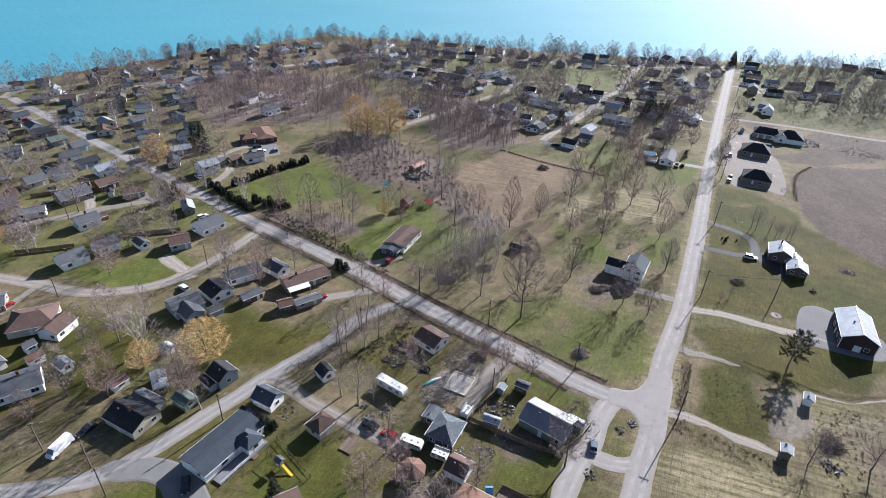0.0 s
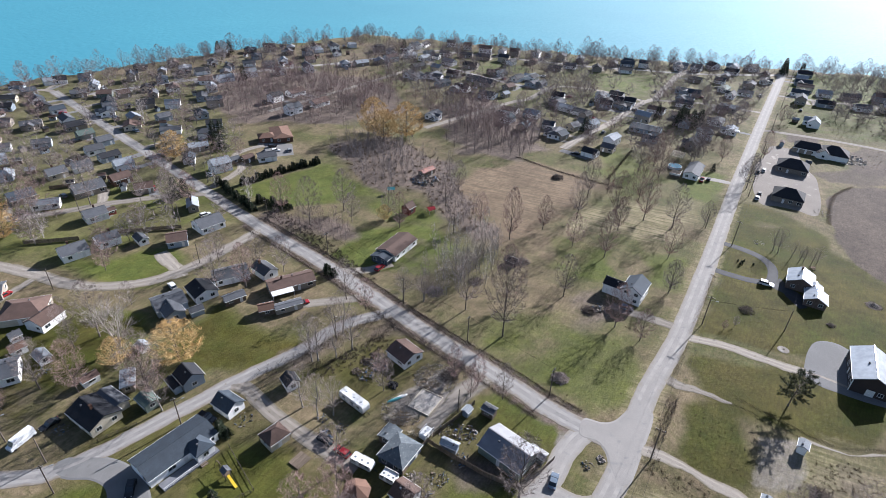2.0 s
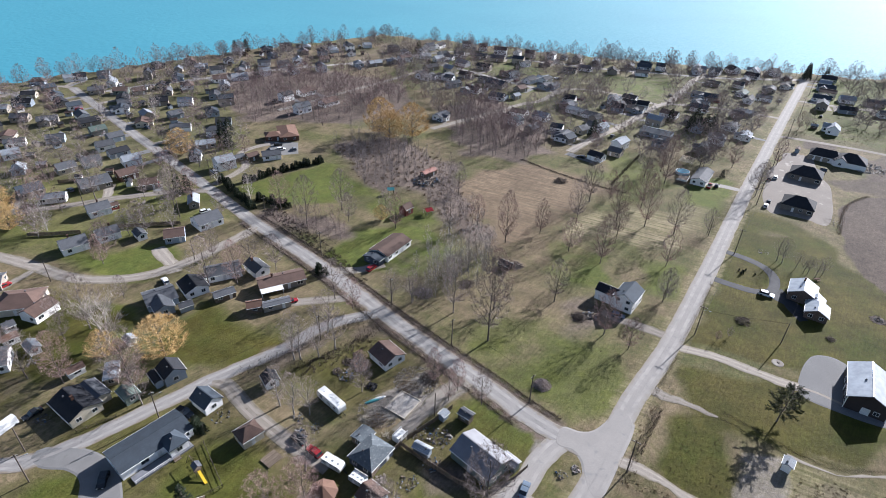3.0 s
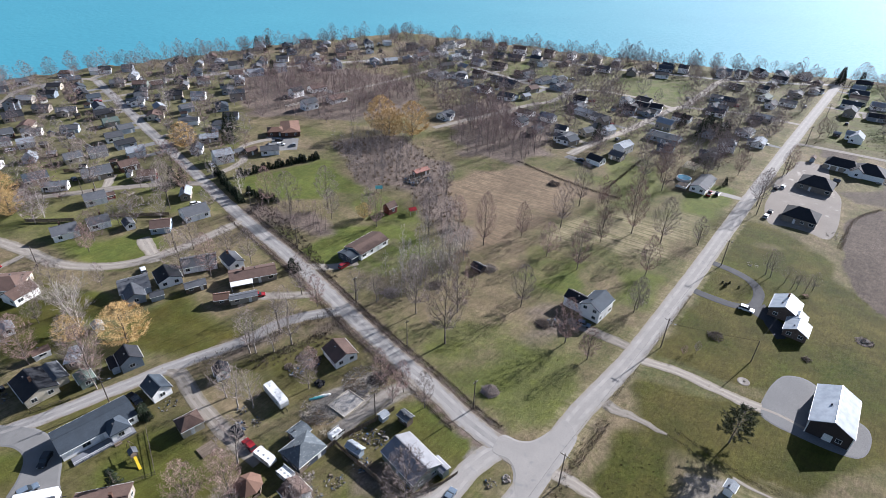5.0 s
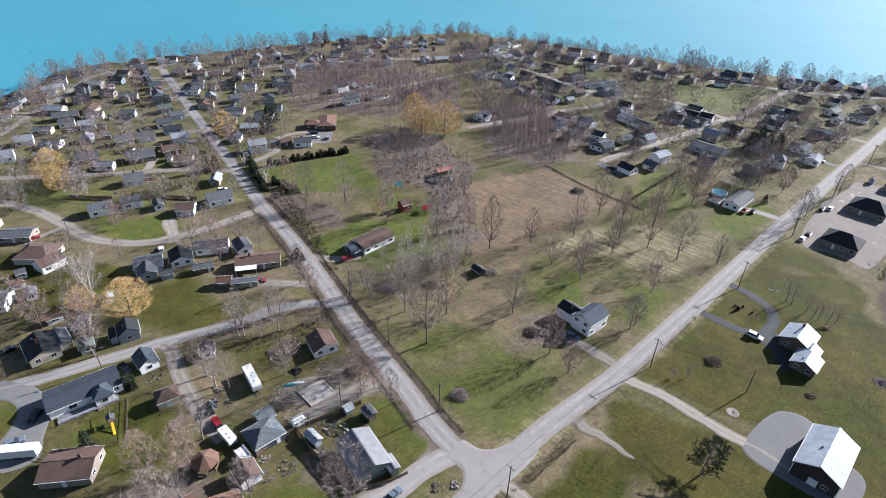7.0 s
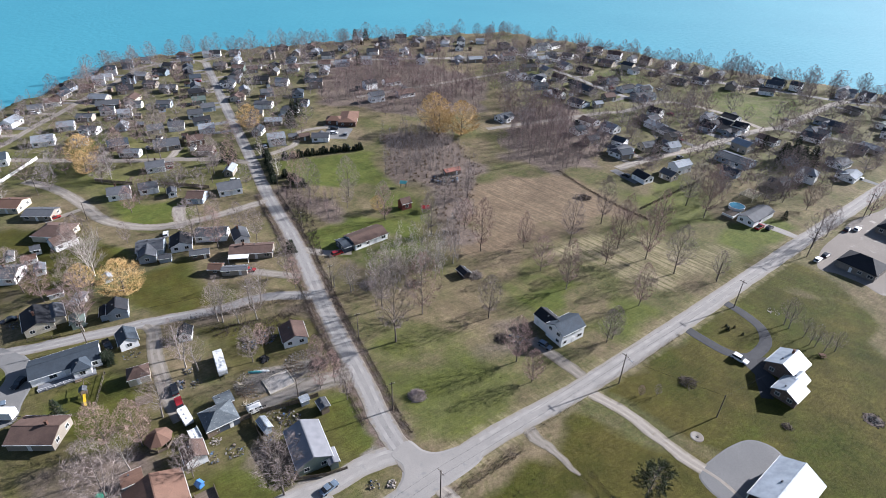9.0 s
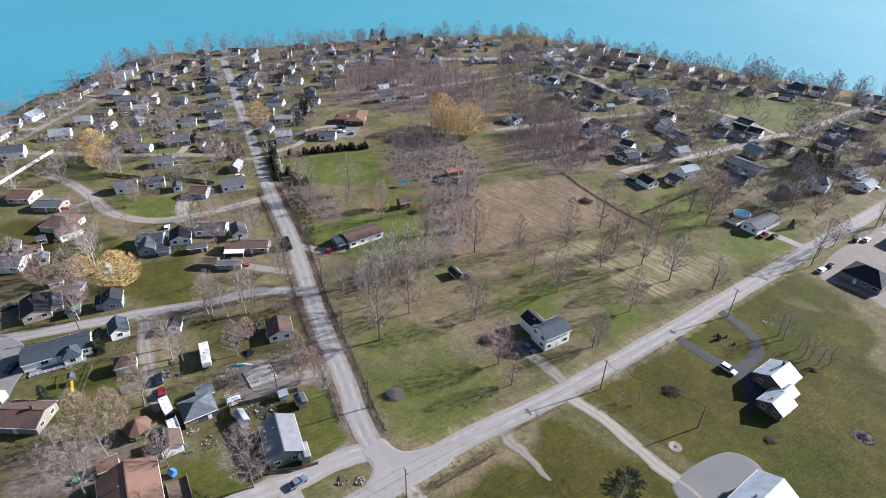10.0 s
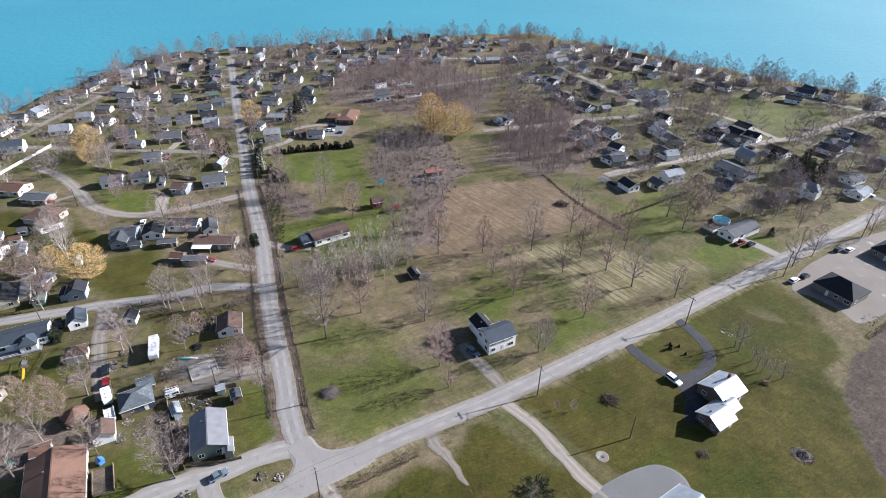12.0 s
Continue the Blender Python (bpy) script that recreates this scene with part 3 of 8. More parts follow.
road("road", [(67, 306), (82, 332), (100, 358), (124.7, 401.3), (136.5, 415.1), (146.1, 436.8), (152.9, 451.5), (161.7, 472.3), (167.3, 485), (176, 497)], 5.2, LANE, "pale gravel street lined by cottages", 0.045)
road("road", [(-12, 322), (14, 354.5), (38, 385), (48.2, 394), (58.5, 414.4), (68, 432)], 4.4, LANE, "pale back street among bare trees", 0.045)
road("road", [(-214, 161), (-220, 175), (-230, 192), (-240, 213), (-254, 239), (-262, 258), (-276, 283), (-286, 302), (-282, 322), (-270, 338), (-258, 338)], 4.4, LANE, "pale lakeside street between cottages", 0.045)
road("road", [(-240, 330), (-200, 372), (-150, 420), (-96, 462), (-37.7, 518), (-17.6, 518.5), (0, 515.4), (20, 512.4), (60, 505), (100, 498), (134, 498), (167, 496), (200, 498), (256, 510)], 5.0, ASPHALT, "lakeside street through the far houses", 0.045)
road("road", [(-36.5, 473.8), (-1.3, 454.1), (18.7, 439.9), (38.9, 428.5), (57, 420), (62, 419)], 4.4, OLD_ASPHALT, "grey asphalt street between far bungalows", 0.048)
road("road", [(66, 429), (80, 432), (99.4, 427), (110.4, 420.6), (122, 412), (130, 407)], 4.0, LANE, "pale gravel street beside a green", 0.04)
road("road", [(-110, 330), (-60, 420), (-30, 480)], 4.4, LANE, "pale far side street", 0.045)
road("road", [(204, 399), (190, 404), (165, 412), (131, 412)], 4.2, LANE, "pale side street off the main road", 0.04)
road("road", [(188, 362), (198, 361), (230, 351), (258, 338), (290, 326), (330, 310)], 4.0, LANE, "muddy track past the building site", 0.04)
road("road", [(228, 446), (262, 437), (320, 430), (400, 440)], 4.4, LANE, "pale side street under bare trees", 0.04)
road("road", [(62.5, 111.5), (59.0, 108), (55.6, 102.6), (53, 96.6), (49, 91), (45, 84), (41, 75), (38, 68)], 5.2, ASPHALT, "grey asphalt drive beside the corner house", 0.045)
road("road", [(51, 93), (55.5, 90.8), (60, 90.2), (64, 91.4)], 4.4, ASPHALT, "grey asphalt link round a grass island", 0.05)
road("driveway", [(97.0, 152.8), (101, 152.2), (108, 150.5), (122, 144.2), (131, 141.5), (137, 138)], 3.6, LANE, "pale gravel drive to the barn", 0.04, kind_name="driveway")
road("driveway", [(116.2, 194.6), (119, 193), (128, 189.4), (134.6, 190.5), (138.4, 199.5), (136.6, 207), (131, 212.2), (127.5, 214.2), (125.4, 215.4)], 3.2, BLACKTOP, "dark blacktop horseshoe drive on a lawn", 0.04, 0.1, kind_name="driveway")
road("driveway", [(134, 189), (138, 185), (141.5, 180)], 4.6, BLACKTOP, "dark blacktop drive to the garage", 0.045, 0.1, kind_name="driveway")
road("driveway", [(96.2, 156.4), (91.5, 158.6), (86, 161), (79, 163.5), (75, 166)], 4.0, LANE, "pale gravel drive of the white house", 0.04, kind_name="driveway")
road("driveway", [(84.6, 134.4), (89, 131.6), (93, 130.6), (97.5, 128.4), (102, 126.4)], 4.0, LANE, "pale gravel spur off the road", 0.03, 0.5, taper=0.2, kind_name="driveway")
road("driveway", [(116, 117.4), (119, 115.8), (125.8, 113.6), (137.3, 115.3), (152, 118)], 0.5, LANE, "pale stony drain line across rough grass", 0.03, 0.35, kind_name="drain")
road("driveway", [(74.5, 107.5), (80, 106), (86, 102.8), (92, 98.6), (98.8, 95)], 2.8, LANE, "overgrown gravel lane across rough grass", 0.03, 0.6, kind_name="driveway")
road("driveway", [(-94, 224), (-90, 246), (-100, 262), (-92, 276), (-82, 278)], 4.0, LANE, "pale drive to a parking yard", 0.04, kind_name="driveway")
road("driveway", [(-8, 156), (-18, 152), (-30, 148)], 4.0, LANE, "pale gravel drive of the brown bungalow", 0.04, kind_name="driveway")
road("driveway", [(-18, 170), (-10, 172), (-2, 178)], 4.0, LANE, "pale gravel drive to the ranch house", 0.04, kind_name="driveway")
road("driveway", [(148, 276), (140, 279), (132, 281)], 4.0, ASPHALT, "grey drive beside a white bungalow", 0.04, kind_name="driveway")
road("driveway", [(37.5, 128.6), (34, 124.5), (29.5, 119.5), (25.6, 112.5), (21.6, 104.6)], 4.4, LANE, "pale gravel drive past a foundation slab", 0.035, 0.5, kind_name="driveway")
road("driveway", [(-86.5, 170.0), (-80, 165), (-74.5, 160.5), (-71.0, 157.0)], 5.0, LANE, "pale gravel parking strip beside a lawn", 0.035, 0.5, kind_name="driveway")
paved("driveway", [(-59, 84.0), (-52, 85.6), (-44.5, 84.6), (-37.6, 80.6), (-33.0, 75.4), (-28.5, 70.5), (-33, 65), (-38.6, 66.5), (-41.5, 73.5), (-45.0, 78.6), (-50, 80.4), (-55.5, 79.8), (-60, 81.0)], DRIVE, "grey concrete driveway with parked cars", rounded=True)
paved("driveway", [(127, 141.0), (129.5, 147), (133, 153), (137, 157.2), (142, 157.4), (145.6, 153.5), (149.7, 146), (152.6, 141.8), (150.8, 136), (147, 132), (141, 132.8), (133.4, 135.8), (129, 138)], APRON, "grey asphalt apron round the barn", 0.055, rounded=True)
paved("road", [(60.4, 109.6), (61.6, 114.6), (66.0, 114.0), (69.6, 115.0), (73.4, 119.0), (76.6, 124.0), (79.4, 119.2), (74.6, 107.0), (70.0, 97.0), (67.8, 97.6), (66.9, 101.5), (66.4, 105.6), (64.2, 108.6)], ASPHALT, "pale flared road junction of worn asphalt", 0.09, True)
paved("driveway", [(154, 256), (156, 272), (163, 290), (168, 304), (180, 322), (186, 334), (197, 331), (196, 322), (192, 306), (192, 292), (187, 276), (181, 260), (174, 248), (168, 252), (160, 255)], YARD, "pale tan gravel yard between new houses", 0.05, rounded=True)
# Blacktop here paints the house's shadow into the colour of a grey path.
paved("driveway", [(136.6, 189.6), (138.4, 192.6), (140.2, 184.6), (141.0, 175.6), (138.8, 174.6), (137.0, 181.6)], BLACKTOP, "grey paved path along a brick house", 0.05)
paved("driveway", [(-83, 262), (-72, 268), (-78, 282), (-92, 280)], DRIVE, "grey parking yard beside a long house")


# ---- builders ----
def part(name, bm, mat, parent, label="", at=None, kind=""):
    """Links a bmesh, or a mesh that several parts share, as one object under its thing."""
    if isinstance(bm, bmesh.types.BMesh):
        me = bpy.data.meshes.new(name)
        bm.to_mesh(me)
        bm.free()
        if mat:
            me.materials.append(mat)
    else:
        me = bm
    ob = new(name, me)
    ob.parent = parent
    if at is not None:
        ob.matrix_basis = at
    return tagged(ob, label, kind=kind)


def thing(name, x, y, turn, label, category, group="", z=0.0):
    root = new(name)
    root.empty_display_size = 0.3
    root.matrix_basis = pose(x, y, z, 0, 0, turn)
    return tagged(root, label, category, group)


def box(bm, x0, y0, z0, x1, y1, z1, bevel=0.0, turn=None):
    made = bmesh.ops.create_cube(bm, size=1, matrix=(turn or Matrix()) @ Matrix.Translation(((x0 + x1) / 2, (y0 + y1) / 2, (z0 + z1) / 2)) @ Matrix.Diagonal((abs(x1 - x0), abs(y1 - y0), abs(z1 - z0), 1)))
    if bevel:
        edges = list({e for v in made["verts"] for e in v.link_edges})
        bmesh.ops.bevel(bm, geom=edges, offset=bevel, segments=2, affect="EDGES")
    return bm


def boxes(*rows):
    bm = bmesh.new()
    for row in rows:
        box(bm, *row)
    return bm


def prism(profile, depth, axis="x"):
    """A closed outline in the (y, z) plane, drawn out along x; or in (x, z), drawn out along y."""
    bm = bmesh.new()
    ends = []
    for s in (-depth / 2, depth / 2):
        ends.append([bm.verts.new((s, a, b) if axis == "x" else (a, s, b)) for a, b in profile])
    bm.faces.new(ends[0])
    bm.faces.new(ends[1][::-1])
    for i in range(len(profile)):
        j = (i + 1) % len(profile)
        bm.faces.new((ends[0][j], ends[0][i], ends[1][i], ends[1][j]))
    bmesh.ops.recalc_face_normals(bm, faces=bm.faces)
    return bm


def tube(bm, a, b, r0, r1=None, sides=8):
    a, b = Vector(a), Vector(b)
    turn = (b - a).to_track_quat("Z", "Y").to_matrix().to_4x4()
    bmesh.ops.create_cone(bm, cap_ends=True, segments=sides, radius1=r0, radius2=r0 if r1 is None else r1, depth=(b - a).length, matrix=Matrix.Translation((a + b) / 2) @ turn)
    return bm


SHARED = {}


def shared(key, make, mat):
    if key not in SHARED:
        bm = make()
        me = bpy.data.meshes.new(key[0])
        bm.to_mesh(me)
        bm.free()
        me.materials.append(mat)
        SHARED[key] = me
    return SHARED[key]


def frame_bm(w, h):
    t = 0.09
    return boxes((-w / 2 - t, -0.05, -t, w / 2 + t, 0.06, 0), (-w / 2 - t, -0.05, h, w / 2 + t, 0.06, h + t), (-w / 2 - t, -0.05, 0, -w / 2, 0.06, h), (w / 2, -0.05, 0, w / 2 + t, 0.06, h), (-0.03, -0.03, 0, 0.03, 0.05, h))


def add_window(root, at, w=1.2, h=1.1, always=True):
    """always: also on the walls turned to the lake, which a far house does without."""
    place = root.matrix_basis @ at
    out = place.to_3x3() @ Vector((0, 1, 0))
    if not always and out.dot(place.translation - Vector((80, 40, 0))) > 0:
        return
    win = part("window", shared(("window", w, h), lambda: frame_bm(w, h), TRIM), None, root, at=at)
    part("pane", shared(("pane", w, h), lambda: boxes((-w / 2, -0.01, 0, w / 2, 0.02, h)), GLASS), None, win)


def add_door(root, at, mat=None, w=0.95, h=2.05):
    door = part("door", shared(("door", w, h, mat.name if mat else ""), lambda: boxes((-w / 2, -0.04, 0, w / 2, 0.05, h), (-w / 2 + 0.12, 0.05, 0.2, w / 2 - 0.12, 0.07, 0.95), (-w / 2 + 0.12, 0.05, 1.1, w / 2 - 0.12, 0.07, h - 0.15)), mat or TRIM), None, root, at=at)
    return door


COLOUR = {"white": "white-sided", "cream": "cream-sided", "tan": "tan-sided", "blue": "blue-grey-sided", "navy": "dark-blue-sided", "green": "grey-green-sided", "brick": "brown-brick", "clinker": "grey-brown brick", "stone": "stone-faced", "wood": "weathered wooden", "barn": "dark brown board", "red": "barn-red"}
SHINGLE = {"charcoal": "charcoal shingle", "slate": "blue-grey shingle", "worn": "weathered grey shingle", "grey": "grey shingle", "pale": "pale metal", "steel": "bright metal", "brown": "brown shingle", "terracotta": "red-brown shingle", "sage": "grey-green shingle", "rust": "faded red metal", "silver": "grey metal"}
LOTS = []


def block(root, m, L, W, eave, rise, hip, wall, roof, rng, fitted=True, oh=0.35):
    """One body of a building with its roof, windows and doors; m places it in the building."""
    l, w = L - 2 * oh * 0.7, W - 2 * oh
    slope = rise / (W / 2)
    if hip:
        part("wall", boxes((-l / 2, -w / 2, 0, l / 2, w / 2, eave)), WALLS[wall], root, at=m)
        bm = bmesh.new()
        cut = W / 2 * hip
        ring = [bm.verts.new((sx * L / 2, sy * W / 2, eave)) for sx, sy in ((-1, -1), (1, -1), (1, 1), (-1, 1))]
        low = [bm.verts.new((v.co.x, v.co.y, eave - 0.22)) for v in ring]
        a, b = bm.verts.new((-max(L / 2 - cut, 0.05), 0, eave + rise)), bm.verts.new((max(L / 2 - cut, 0.05), 0, eave + rise))
        for f in ((ring[0], ring[1], b, a), (ring[2], ring[3], a, b), (ring[1], ring[2], b), (ring[3], ring[0], a), low[::-1]):
            bm.faces.new(f)
        for i in range(4):
            bm.faces.new((ring[i], low[i], low[(i + 1) % 4], ring[(i + 1) % 4]))
        bmesh.ops.recalc_face_normals(bm, faces=bm.faces)
    else:
        top = eave + rise - slope * oh
        part("wall", prism([(-w / 2, 0), (w / 2, 0), (w / 2, eave + slope * oh - 0.2), (0, eave + rise - 0.2), (-w / 2, eave + slope * oh - 0.2)], l), WALLS[wall], root, at=m)
        t = 0.2
        bm = prism([(-W / 2, eave), (0, eave + rise), (W / 2, eave), (W / 2, eave - t), (0, eave + rise - t), (-W / 2, eave - t)], L)
        box(bm, -L / 2, -0.16, eave + rise - 0.05, L / 2, 0.16, eave + rise + 0.04)
    cover = part("roof", bm, ROOFS[roof], root, at=m)
    if fitted:
        for s in (-1, 1):
            part("gutter", boxes((-L / 2, s * (W / 2 + 0.003), eave - 0.2, L / 2, s * (W / 2 + 0.11), eave - 0.05)), TRIM, cover)
        if rng.random() < 0.7:
            part("roof_vent", boxes((-0.2, -0.2, -0.4, 0.2, 0.2, 0.35)), ROOFS["grey"], cover, at=pose(rng.uniform(-0.3, 0.3) * L, W * 0.14, eave + rise * 0.72))
    floors = [1.0] + ([3.5] if eave > 4.2 else [])
    for side, turn in ((-1, 0), (1, 180)):
        for zf in floors:
            count = max(1, int(l / 3.1))
            for i in range(count):
                u = (i + 0.5) / count * l - l / 2 + rng.uniform(-0.2, 0.2)
                if l < 2.5:
                    continue
                at = m @ pose(u, side * w / 2, 0, 0, 0, turn) @ pose(0, -0.0, 0, 0, 0, 180)
                if zf < 2 and i == count // 2 and l > 5:
                    add_door(root, at)
                elif rng.random() < (0.85 if fitted else 0.5):
                    add_window(root, at @ pose(0, 0, zf), 1.2 if rng.random() < 0.6 else 1.7, 1.1, fitted)
    for side, turn in ((-1, -90), (1, 90)):
        for zf in floors:
            for u in ((-w / 4, w / 4) if w > 6 else (0,)):
                if w > 2.5 and rng.random() < 0.8:
                    add_window(root, m @ pose(side * l / 2, u, zf, 0, 0, turn) @ pose(0, 0, 0, 0, 0, 180), 1.2, 1.1, fitted)
    return cover


def house(kind, x, y, ang, L, W, eave, rise, hip, wall, roof, label="", group="", wings=(), fitted=None):
    """A building; its ridge runs along ang. wings: bodies as (x, y, ang, L, W, eave, rise, hip[, wall, roof]) in the world."""
    rng = random.Random(int(x * 7 + y * 13))
    shape = "hipped" if hip else "gabled"
    text = label or "%s %s with a %s %s roof" % (COLOUR[wall], {"house": "bungalow"}.get(kind, kind.replace("_", " ")), shape, SHINGLE[roof])
    root = thing(kind, x, y, ang, text, kind.replace("_", " "), group)
    near = x * x * 0 + (y < 235) if fitted is None else fitted
    block(root, Matrix(), L, W, eave, rise, hip, wall, roof, rng, near)
    LOTS.append((x, y, max(L, W) * 0.62))
    back = root.matrix_basis.inverted()
    for row in wings:
        wx, wy, wa, wl, ww, we, wr, wh = row[:8]
        own = row[8:] or (wall, roof)
        block(root, back @ pose(wx, wy, 0, 0, 0, wa), wl, ww, we, wr, wh, own[0], own[1], rng, near)
        LOTS.append((wx, wy, max(wl, ww) * 0.6))
    if kind == "house" and near and rng.random() < 0.6:
        part("chimney", boxes((-0.3, -0.3, 0, 0.3, 0.3, 1.6), (-0.36, -0.36, 1.6, 0.36, 0.36, 1.75)), WALLS["brick"], root, "small chimney", at=pose(rng.uniform(-0.25, 0.25) * L, 0.4, eave + rise - 0.6))
    return root


# ---- plants ----
def stick(out, a, b, r0, r1, sides=3, cap=False):
    """Adds a tapered stick to the lists of places and faces; r1 = 0 ends in a point."""
    verts, faces = out
    d = (b - a).normalized()
    u = d.orthogonal().normalized()
    v = d.cross(u)
    k = len(verts)
    ring = [(math.cos(6.2832 * i / sides), math.sin(6.2832 * i / sides)) for i in range(sides)]
    verts.extend(a + (u * c + v * s) * r0 for c, s in ring)
    if r1 <= 0:
        verts.append(b)
        faces.extend((k + i, k + (i + 1) % sides, k + sides) for i in range(sides))
    else:
        verts.extend(b + (u * c + v * s) * r1 for c, s in ring)
        faces.extend((k + i, k + (i + 1) % sides, k + sides + (i + 1) % sides, k + sides + i) for i in range(sides))


def blade(out, rng, a, b, w):
    """A hair-thin twig far off: one three-cornered face."""
    verts, faces = out
    u = (b - a).cross(Vector((rng.uniform(-1, 1), rng.uniform(-1, 1), rng.uniform(-1, 1)))).normalized() * w
    k = len(verts)
    verts.extend((a + u, a - u, b))
    faces.append((k, k + 1, k + 2))


def shake(rng, d, amount):
    return (d + Vector((rng.uniform(-1, 1), rng.uniform(-1, 1), rng.uniform(-1, 1))) * amount).normalized()


def to_mesh(name, out, mat):
    me = bpy.data.meshes.new(name)
    me.from_pydata([tuple(v) for v in out[0]], [], out[1])
    me.materials.append(mat)
    return me


def bare_tree(seed, H, spread, limbs=10, subs=3, twigs=9, thick=1.0, forked=1, twig=0.024, sides=4, droop=0.25):
    """Trunk and crown lists of a leafless tree of height H with a rounded, airy crown."""
    rng = random.Random(seed)
    trunk, crown = ([], []), ([], [])
    for _ in range(forked):
        p, d = Vector((rng.uniform(-.2, .2) * (forked - 1), rng.uniform(-.2, .2) * (forked - 1), -0.3)), shake(rng, Vector((0, 0, 1)), 0.06 + 0.22 * (forked - 1))
        r, steps = H * 0.0125 * thick, 6
        spine = [(p, r)]
        for i in range(steps):
            q = p + d * (H * 0.84 / steps)
            r1 = H * 0.0125 * thick * (1 - (i + 1) / (steps + 0.5))
            stick(trunk, p, q, r, r1, sides + 1)
            p, r, d = q, r1, shake(rng, (d + Vector((0, 0, 0.3))).normalized(), 0.15)
            spine.append((p, r))
        for b in range(limbs):
            k = 0.2 + 0.78 * (b + rng.random() * 0.7) / limbs
            i = min(int(k * steps), steps - 1)
            base = spine[i][0].lerp(spine[i + 1][0], k * steps - i)
            ang = b * 2.4 + rng.uniform(-.5, .5)
            d = Vector((math.cos(ang), math.sin(ang), rng.uniform(0.6, 1.2) + 0.8 * k)).normalized()
            length = spread * (0.5 + 0.62 * math.sin(3.0 * min(k * 0.95 + 0.06, 1))) * rng.uniform(0.8, 1.2)
            p, r = base, max(spine[i][1] * 0.34, 0.026)
            for s in range(3):
                q = p + d * length / 3
                stick(trunk if s == 0 else crown, p, q, r, r * 0.6, sides)
                for _ in range(subs):
                    e = shake(rng, d, 0.85)
                    e.z = e.z * 0.8 + 0.25
                    e.normalize()
                    a = p.lerp(q, rng.random())
                    end = a + e * spread * rng.uniform(0.2, 0.42)
                    stick(crown, a, end, r * 0.4 + 0.012, 0.02, 3)
                    for _ in range(twigs):
                        t = a.lerp(end, rng.uniform(0.15, 1))
                        tip = t + shake(rng, e + Vector((0, 0, droop)), 0.75) * spread * rng.uniform(0.16, 0.4)
                        if sides == 3:
                            blade(crown, rng, t, tip, twig)
                        else:
                            stick(crown, t, tip, twig, 0.0)
                p, r, d = q, r * 0.6, shake(rng, (d + Vector((0, 0, 0.15))).normalized(), 0.25)
    return trunk, crown


